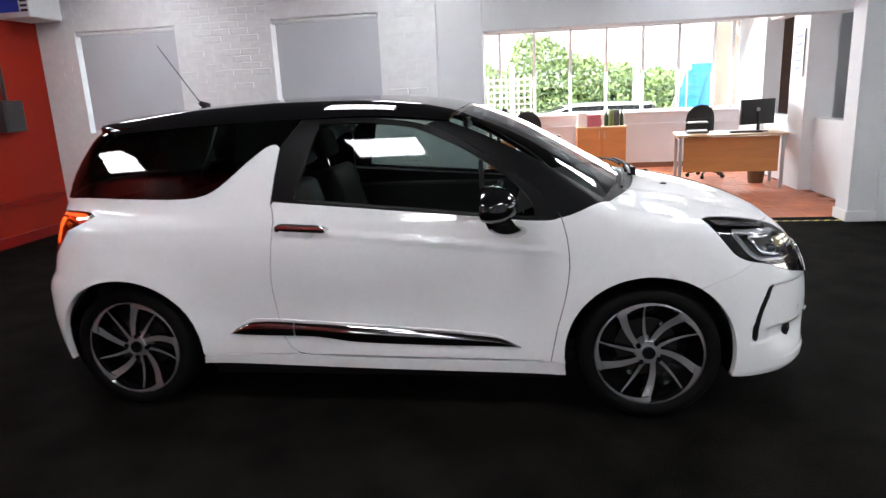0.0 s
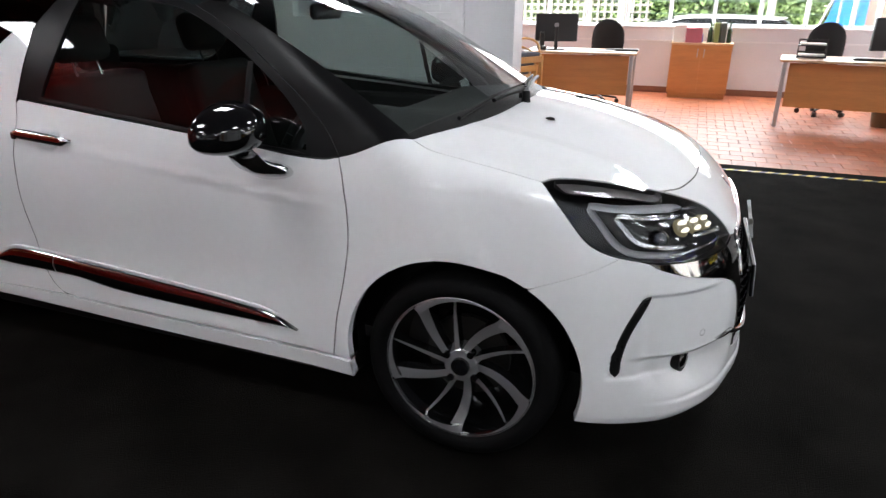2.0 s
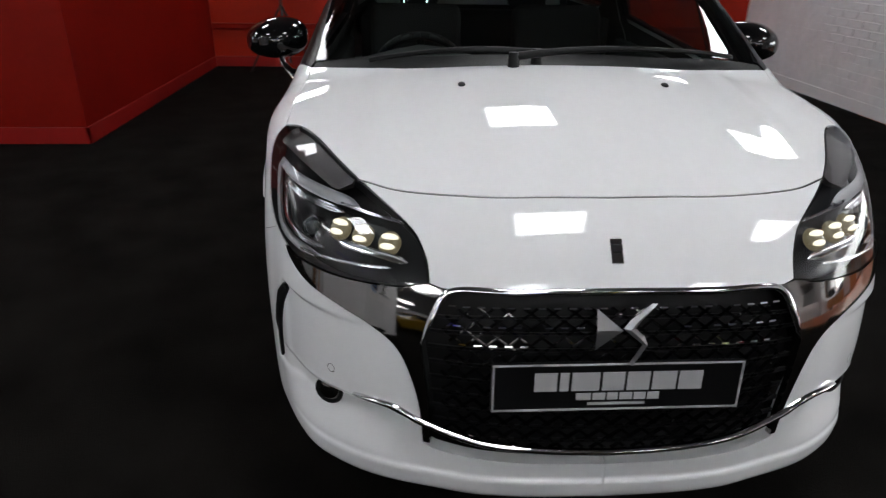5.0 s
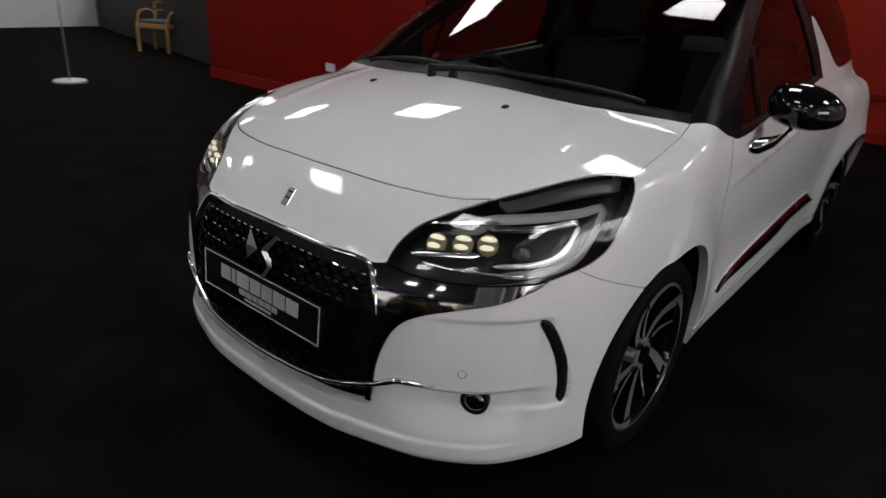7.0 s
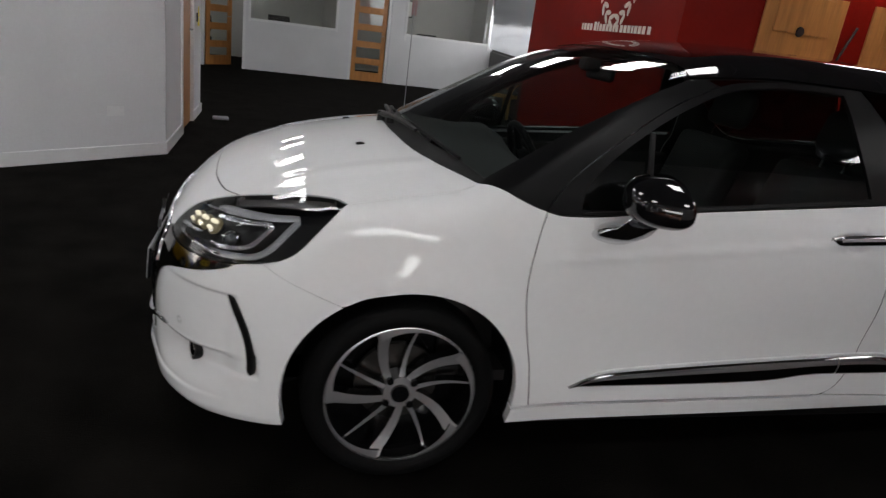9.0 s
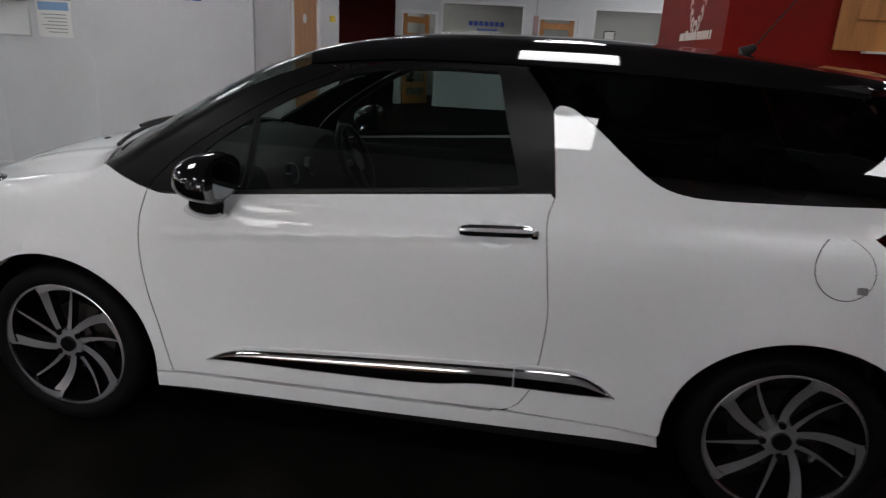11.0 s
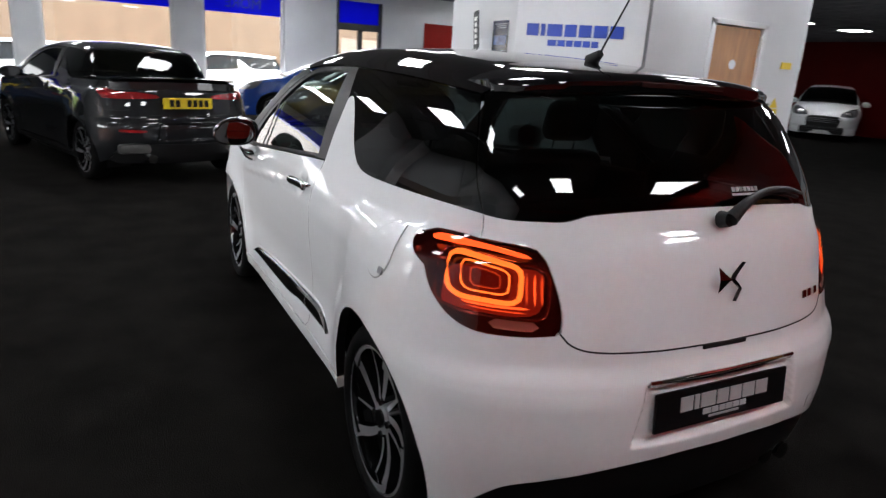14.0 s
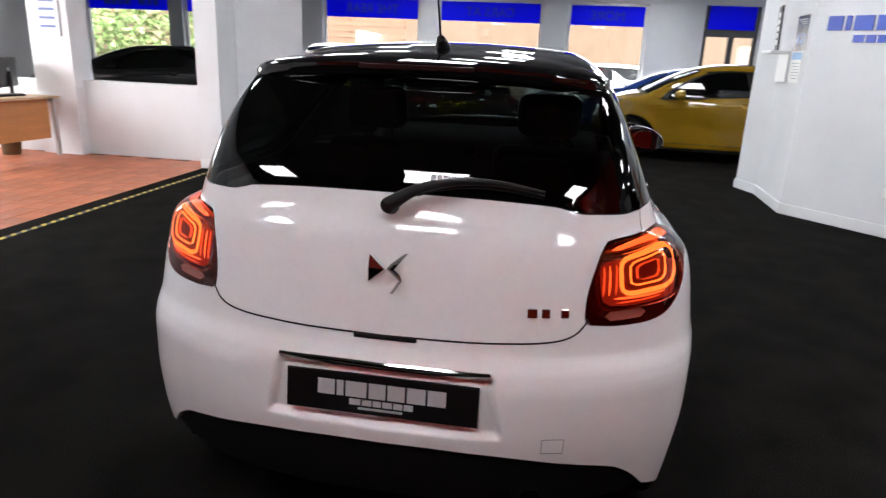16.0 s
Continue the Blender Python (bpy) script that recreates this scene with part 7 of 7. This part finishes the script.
socket(Matrix.Translation((-1.618, -4.0, .40)) @ Matrix.Rotation(radians(90), 4, "Z"), skirting_white, "white double socket on the red wall")
socket(Matrix.Translation((4.438, 3.10, .32)) @ Matrix.Rotation(radians(-67.4), 4, "Z") @ Matrix.Diagonal((.45, 1.6, .95, 1)), black_plastic, "small black socket box on the white wall end")
socket(SM @ Matrix.Translation((1.0, -.0005, .40)), skirting_white, "white double socket on the sign wall")
st = thing("pole_stand", "thin metal pole on a round white base", "stand", Matrix.Translation((-.05, -6.62, 0)))
bm = bmesh.new()
rod(bm, (0, 0, 0), (0, 0, .02), .17, .17, 32)
part("base", bm, paper, st, smooth=30)
bm = bmesh.new()
rod(bm, (0, 0, .02), (0, 0, 2.1), .007)
part("pole", bm, grey_steel, st, smooth=40)
slab("tag", -.035, -.006, 1.50, .035, .006, 1.84, material("dull pink card", (.38, .24, .24), .7, vary=.15), .003, st, "dull pink hanging tag")
hb = thing("wall_heater", "white heater box with blue panel high on the corner wall", "heater", Matrix.Translation((-5.09, 3.18, 2.47)))
slab("case", 0, 0, 0, .42, .50, .30, skirting_white, .02, hb)
slab("grille", .06, -.006, .06, .30, .0, .24, sign_blue, .004, hb)
for k in range(4):
    slab("outlet_fin", .32, -.008, .06 + .05 * k, .40, .0, .085 + .05 * k, black_plastic, 0, hb)
bx = thing("switch_box", "dark grey electric box with a cable riser on the red wall", "switch box", Matrix.Translation((-5.10, 2.90, 1.26)))
slab("case", 0, 0, 0, .12, .30, .34, material("dark enamel", (.03, .03, .032), .4, vary=.1), .012, bx)
slab("cover", .12, .03, .03, .128, .27, .31, bpy.data.materials["dark enamel"], .004, bx)
bm = bmesh.new()
rod(bm, (.04, .15, .34), (.04, .15, 1.7), .018)
part("cable_riser", bm, bpy.data.materials["dark enamel"], bx, smooth=40)
tr = thing("tripod", "folded-out black light stand near the red wall", "stand", Matrix.Translation((-4.62, -1.80, 0)))
for a in (20, 140, 260):
    bm = bmesh.new()
    rod(bm, (.42 * math.cos(radians(a)), .42 * math.sin(radians(a)), 0), (0, 0, .75), .012)
    part("leg", bm, black_plastic, tr, smooth=40)
bm = bmesh.new()
rod(bm, (0, 0, .30), (0, 0, 1.8), .014)
part("mast", bm, black_plastic, tr, smooth=40)

# sign on the cut-off corner: one plain block for each letter
sg_ = thing("wall_sign", "blue dealer lettering shown as plain blocks on white wall", "sign")
WORDS = (((.140, .050, .172, .136, .140, .151, .147), .13, .025, 1.795, 1.925), ((.100, .086, .074, .086, .080, .078), .385, .014, 1.69, 1.757))
for widths, a, gap, z0, z1 in WORDS:
    for w in widths:
        slab("letter_block", a, -.012, z0, a + w, -.001, z1, sign_blue, .002, sg_, m=SM)
        a += w + gap
po = thing("wall_poster", "dark blue poster with a white notice beneath on the sign wall", "poster")
slab("sheet", .17, .0015, 1.62, .55, .006, 1.96, material("dark poster print", (.012, .018, .035), .25, vary=.5, vary_scale=9), .001, po, m=FM)
for k in range(3):
    slab("print_bar", .22, .006, 1.915 - .022 * k, .50 - .05 * k, .0075, 1.925 - .022 * k, grey_steel, 0, po, m=FM)
slab("print_shape", .21, .006, 1.68, .51, .0075, 1.79, material("blue car print", (.03, .07, .20), .25, vary=.6, vary_scale=14), .0005, po, m=FM)
slab("notice", .18, .0015, 1.30, .54, .006, 1.61, paper, 0, po, m=FM)
slab("print_bar", .20, .006, 1.53, .52, .0075, 1.60, material("pale blue print", (.22, .38, .62), .5), 0, po, m=FM)
for k in range(6):
    slab("print_bar", .23, .006, 1.49 - .030 * k, .49 - .03 * (k % 3), .0075, 1.498 - .030 * k, grey_steel, 0, po, m=FM)
sh = thing("wall_shelf", "white display shelf with an upright black banner", "shelf")
slab("board", .62, .001, 1.595, 1.02, .20, 1.62, skirting_white, .004, sh, m=FM)
slab("back", .62, .001, 1.30, 1.02, .018, 1.595, skirting_white, .004, sh, m=FM)
bn = slab("banner", -.06, -.01, 0, .06, .01, .46, black_plastic, .004)
bn.matrix_world = FM @ Matrix.Translation((.74, .12, 1.621)) @ Matrix.Rotation(radians(8), 4, "Y")
tagged(bn, "small upright black banner standing on the shelf", "banner")
for k in range(5):
    slab("lettering_bar", -.03, .0102, .06 + .07 * k, .03, .0112, .11 + .07 * k, paper, 0, bn)
ys = slab("warning_sticker", 2.604, -6.16, 1.62, 2.62, -5.98, 1.70, material("yellow sticker", (.75, .55, .03), .5), .002)
tagged(ys, "small yellow notice on the white wall", "sticker")
for x, y, r, c_ in ((2.33, -5.86, 10, grey_steel), (4.72, 2.74, 25, skirting_white)):
    fp = slab("floor_trunking", -.09, -.05, .001, .09, .05, .035, c_, .008)
    fp.matrix_world = Matrix.Translation((x, y, 0)) @ Matrix.Rotation(radians(r), 4, "Z")
    tagged(fp, "short piece of plastic cable trunking on the carpet", "trunking")
wsn = thing("warning_notice", "yellow warning triangle with its notice on white wall", "notice")
bm = bmesh.new()
tri = [bm.verts.new((x, y, z)) for x in (2.604, 2.598) for y, z in ((-6.04, 1.15), (-5.90, 1.15), (-5.97, 1.27))]
bm.faces.new(tri[:3]), bm.faces.new(tri[3:][::-1])
for i in range(3):
    bm.faces.new((tri[i], tri[(i + 1) % 3], tri[3 + (i + 1) % 3], tri[3 + i]))
bmesh.ops.recalc_face_normals(bm, faces=bm.faces)
part("triangle", bm, material("yellow warning film", (.72, .55, .03), .5), wsn)
slab("notice", 2.598, -6.04, 1.05, 2.604, -5.90, 1.14, bpy.data.materials["yellow warning film"], 0, wsn)
sw_ = slab("light_switch", 2.592, -5.86, 1.10, 2.604, -5.79, 1.20, black_plastic, .004)
tagged(sw_, "small black switch on the white wall", "switch")
# through the far office windows
for a, b, lab in ((1.4, 1.0, "dark office desk behind the partition"), (5.2, 1.0, "dark office desk behind the partition")):
    t = thing("back_office_desk", lab, "desk", PM @ Matrix.Translation((a, b, 0)), "back office desks")
    slab("top", 0, 0, .72, 1.5, .7, .75, beech, .004, t)
    for x in (.02, 1.43):
        slab("side", x, .02, 0, x + .05, .68, .72, beech, .003, t)
    mo = thing("back_office_monitor", "black monitor on a back office desk", "monitor", PM @ Matrix.Translation((a + .5, b + .35, .75)), "back office monitors")
    slab("screen", -.26, -.02, .10, .26, .02, .42, black_plastic, .006, mo)
    slab("foot", -.10, -.07, 0, .10, .07, .10, black_plastic, .006, mo)
bs_ = thing("back_office_sign", "blue lettering blocks on the back office wall", "sign")
for row, z0, z1, start, wd, gap, n in ((0, 1.93, 2.05, 1.6, .12, .03, 7), (1, 1.80, 1.86, 1.85, .08, .02, 6)):
    for k in range(n):
        a = start + (wd + gap) * k
        slab("letter_block", a, 3.185, z0, a + wd, 3.198, z1, sign_blue, 0, bs_, m=PM)
fr = thing("picture_frame", "small dark framed picture on the back office wall", "picture", PM @ Matrix.Translation((5.6, 3.18, 1.75)))
slab("frame", -.16, -.015, -.22, .16, .015, .22, black_plastic, .004, fr)
slab("print", -.13, -.018, -.19, .13, -.0155, .19, paper, 0, fr)
for a in (.2,):
    swivel_chair(PM @ Matrix.Translation((.1, 1.4, 0)), "black cloth swivel chair inside the far doorway")

# ---- outside ----
leaf_a = material("hedge leaf light", (.24, .33, .12), .6, vary=.35, vary_scale=3)
leaf_b = material("hedge leaf dark", (.15, .22, .07), .6, vary=.35, vary_scale=3)
grass = material("grass bank", (.10, .16, .05), .9, bump=.08, scale=60, vary=.4, vary_scale=1)
concrete = material("concrete post", (.42, .40, .37), .85, bump=.03, scale=60, vary=.15)
lattice_w = material("weathered lattice", (.38, .34, .30), .8, bump=.03, scale=60, vary=.2)
orange_wall = material("orange brown brickwork", (.16, .105, .07), .85, bump=.05, scale=30, vary=.15)
slat_wood = material("brown slat fence", (.20, .11, .07), .8, bump=.03, scale=20, vary=.2, stretch=(1, .3, 3))


def leaves(name, label, seed, n, place, size, mats):
    """A hedge of many small folded leaves round an uneven body, in one mesh of stuff."""
    r = random.Random(seed)
    vs, fs, mi = [], [], []
    for _ in range(n):
        c = Vector(place(r))
        a, b = Vector((r.gauss(0, 1), r.gauss(0, 1), r.gauss(0, 1))).normalized(), Vector((r.gauss(0, 1), r.gauss(0, 1), r.gauss(0, 1))).normalized()
        s = size * r.uniform(.6, 1.5)
        k = len(vs)
        vs += [c - a * s, c + b * s * .5, c + a * s, c - b * s * .5]
        fs += [(k, k + 1, k + 2), (k, k + 2, k + 3)]
        q = r.random() < .45
        mi += [q, q]
    me = bpy.data.meshes.new(name)
    me.from_pydata(vs, [], fs)
    me.polygons.foreach_set("material_index", np.array(mi, np.int32))
    for m in mats:
        me.materials.append(m)
    return tagged(new(name, me), label, "hedge", kind="stuff")


def bank(r):
    x = r.uniform(-7, 9)
    top = float(np.interp(x, [-7, -1, -.2, .1, .35, .95, 1.35, 2.2, 3.6, 4.3, 5.3, 9], [2.3, 2.2, 2.05, 2.7, 3.05, 3.0, 2.75, 2.3, 1.96, 1.82, 1.68, 1.6])) + .07 * math.sin(x * 6.1) + .05 * math.sin(x * 13.7)
    return x, 17.2 + r.gauss(0, .55), top * (r.random() ** .55)


leaves("hedge", "tall uneven green hedge beyond the yard fence", 1, 42000, bank, .065, (leaf_a, leaf_b))
structure("ground_bank", -30, 15.5, -.12, 14, 22, .25, grass)
# added slab inside the hedge; its dark colour stands in for shade between leaves
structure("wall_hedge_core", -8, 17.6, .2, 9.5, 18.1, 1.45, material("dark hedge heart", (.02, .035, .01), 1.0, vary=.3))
for x, y in ((.15, 13.0), (3.05, 12.6)):
    t = thing("concrete_post", "weathered concrete fence post with a cranked top", "post", Matrix.Translation((x, y, -.12)), "fence posts")
    slab("shaft", -.07, -.07, 0, .07, .07, 2.15, concrete, .015, t)
    slab("crank", -.06, -.06, 2.10, .06, .06, 2.55, concrete, .012, t, m=Matrix.Translation((0, 0, .62)) @ Matrix.Rotation(radians(-16), 4, "Y") @ Matrix.Translation((.1, 0, -.62)))
lf = thing("lattice_fence", "weathered square lattice fence panels", "fence", Matrix.Translation((-3.6, 14.2, -.12)))
for k in range(27):
    slab("upright", .16 * k, 0, 0, .16 * k + .05, .02, 1.95, lattice_w, parent=lf)
for k in range(12):
    slab("crosspiece", 0, .021, .16 * k + .05, 4.25, .04, .16 * k + .10, lattice_w, parent=lf)
wf = thing("wire_fence", "thin green wire fence strung along the yard", "fence", Matrix.Translation((-1, 12.9, -.12)))
wire = material("green wire", (.10, .16, .13), .5, metal=.3)
for k in range(8):
    bm = bmesh.new()
    rod(bm, (0, 0, .2 + .25 * k), (6.2, 0, .2 + .25 * k), .006, seg=5)
    part("wire", bm, wire, wf)
tarp = material("blue tarpaulin", (.03, .20, .62), .5, bump=.05, scale=6, vary=.2)
tb = thing("tarpaulin_frame", "blue tarpaulin hung over a pole frame outside", "tarpaulin", Matrix.Translation((4.85, 13.6, -.12)))
slab("sheet", -.35, 0, .1, .8, .03, 2.0, tarp, parent=tb)
slab("sheet", -.9, -.02, .1, -.4, .02, 1.7, tarp, parent=tb, m=Matrix.Rotation(radians(14), 4, "Y"))
bm = bmesh.new()
rod(bm, (-.45, 0, 0), (-.45, 0, 2.5), .03)
rod(bm, (-1.1, 0, 0), (-.4, 0, 2.1), .025)
part("frame_pole", bm, concrete, tb)
structure("wall_yard_building", 4.62, 8.75, -.12, 5.2, 12.2, 4.5, material("brown yard brick", (.22, .13, .10), .85, bump=.05, scale=25, vary=.25))
bm = bmesh.new()
rod(bm, (4.56, 9.4, -.1), (4.56, 9.4, 2.0), .04), rod(bm, (4.56, 9.4, 2.0), (4.5, 10.4, 2.6), .04)
tagged(part("drainpipe", bm, material("painted pipe", (.35, .30, .29), .6), None, "painted drainpipe on the yard building", smooth=40), category="pipe")
structure("wall_street_far", 24, -25, -.12, 24.4, 40, 7.0, orange_wall)
sf = thing("slat_fence", "brown horizontal slat fence across the street", "fence", Matrix.Translation((22.5, 5.5, -.12)))
for k in range(14):
    slab("slat", 0, 0, .1 + .22 * k, .04, 9.0, .26 + .22 * k, slat_wood, parent=sf)
for k in range(5):
    slab("fence_post", .04, 2.2 * k, 0, .12, 2.2 * k + .1, 3.2, slat_wood, parent=sf)
def street_bush(r):
    y = r.uniform(12, 22)
    return 21 + r.gauss(0, .8), y, r.random() ** .6 * (3.2 + .8 * math.sin(y))
leaves("street_bush", "green bushes across the street", 4, 6000, street_bush, .12, (leaf_a, leaf_b))


# ---- tiles, bricks and hazard tape: pieces laid one by one ----
def piece_mesh(name, sx, sy, sz, mat, bev):
    bm = bmesh.new()
    box(bm, -sx / 2, -sy / 2, 0, sx / 2, sy / 2, sz)
    top = [e for e in bm.edges if all(v.co.z > sz * .5 for v in e.verts)]
    bmesh.ops.bevel(bm, geom=top, offset=bev, segments=1, affect="EDGES")
    me = bpy.data.meshes.new(name)
    bm.to_mesh(me)
    bm.free()
    me.materials.append(mat)
    return me


tile_mat = terracotta
nt = tile_mat.node_tree
info, hsv = nt.nodes.new("ShaderNodeObjectInfo"), nt.nodes.new("ShaderNodeHueSaturation")
geo, add = nt.nodes.new("ShaderNodeNewGeometry"), nt.nodes.new("ShaderNodeMath")
nt.links.new(info.outputs["Random"], add.inputs[0]), nt.links.new(geo.outputs["Random Per Island"], add.inputs[1])
rng_map = nt.nodes.new("ShaderNodeMapRange")
rng_map.inputs["From Max"].default_value, rng_map.inputs["To Min"].default_value, rng_map.inputs["To Max"].default_value = 2.0, .70, 1.30
nt.links.new(add.outputs[0], rng_map.inputs[0]), nt.links.new(rng_map.outputs[0], hsv.inputs["Value"])
bs = nt.nodes["Principled BSDF"]
nt.links.new(bs.inputs["Base Color"].links[0].from_socket, hsv.inputs["Color"])
nt.links.new(hsv.outputs[0], bs.inputs["Base Color"])

tile_me = piece_mesh("tile", .196, .196, .011, tile_mat, .003)
bed = bpy.data.objects["floor_office_bed"]
rest = bmesh.new()
rng = random.Random(11)
made = 0
for i in range(34):
    for j in range(24):
        x = -2.5 + .2 * i + (.1 if j % 2 else 0)
        y = 3.82 + .2 * j
        z = -.0115 + rng.uniform(-.0006, .0006)
        if .2 < x < 4.1 and made < 300 and y < 7.4:
            o = new("tile", tile_me)
            o.parent = bed
            o.matrix_basis = Matrix.Translation((x, y, z)) @ Matrix.Rotation(rng.uniform(-.006, .006), 4, "Z")
            made += 1
        elif x < 4.5:
            rest_vs = box(rest, x - .098, y - .098, z, x + .098, y + .098, z + .0105)
tagged(part("tiles_rest", rest, tile_mat, bed), kind="stuff")

# brick courses on the painted wall
brick_me = piece_mesh("brick", .216, .066, .012, brick_white, .005)
rest = bmesh.new()
rng = random.Random(12)
made = 0
base = bpy.data.objects["wall_north"]
up = Matrix.Rotation(radians(90), 4, "X")
for j in range(40):
    for i in range(24):
        x = -5.05 + .225 * i + (.112 if j % 2 else 0)
        z = .15 + .075 * j
        if x < -4.95 or x > -.44 or z > H - .05:
            continue
        if any(a - .10 < x < b + .10 and 1.13 < z < 2.41 for a, b in WIN):
            continue
        proud = rng.uniform(-.0035, .0045) + .003 * math.sin(x * 2.3 + z * 3.1)
        if x > -3.4 and made < 300 and z > .5:
            o = new("brick", brick_me)
            o.parent = base
            o.matrix_basis = Matrix.Translation((x, 3.7755 - proud, z)) @ Matrix.Rotation(rng.uniform(-.03, .03), 4, "Y") @ up @ Matrix.Rotation(rng.uniform(-.02, .02), 4, "X")
            made += 1
        else:
            box(rest, x - .108, 3.7635 - proud, z - .033, x + .108, 3.77, z + .033)
tagged(part("bricks_rest", rest, brick_white, base), kind="stuff")

# black and yellow tape along the threshold
tape_yellow = material("yellow tape", (.62, .47, .06), .5, vary=.15)
tape_black = material("black tape", (.02, .02, .02), .5)
tp = tagged(slab("trim_tape", .18, 3.50, .0005, 3.88, 3.545, .0015, tape_black), kind="structure")
for k in range(36):
    bm = bmesh.new()
    x = .20 + .102 * k
    bm.faces.new([bm.verts.new(q) for q in ((x, 3.50, .0022), (x + .05, 3.50, .0022), (x + .085, 3.545, .0022), (x + .035, 3.545, .0022))])
    part("stripe", bm, tape_yellow, tp)
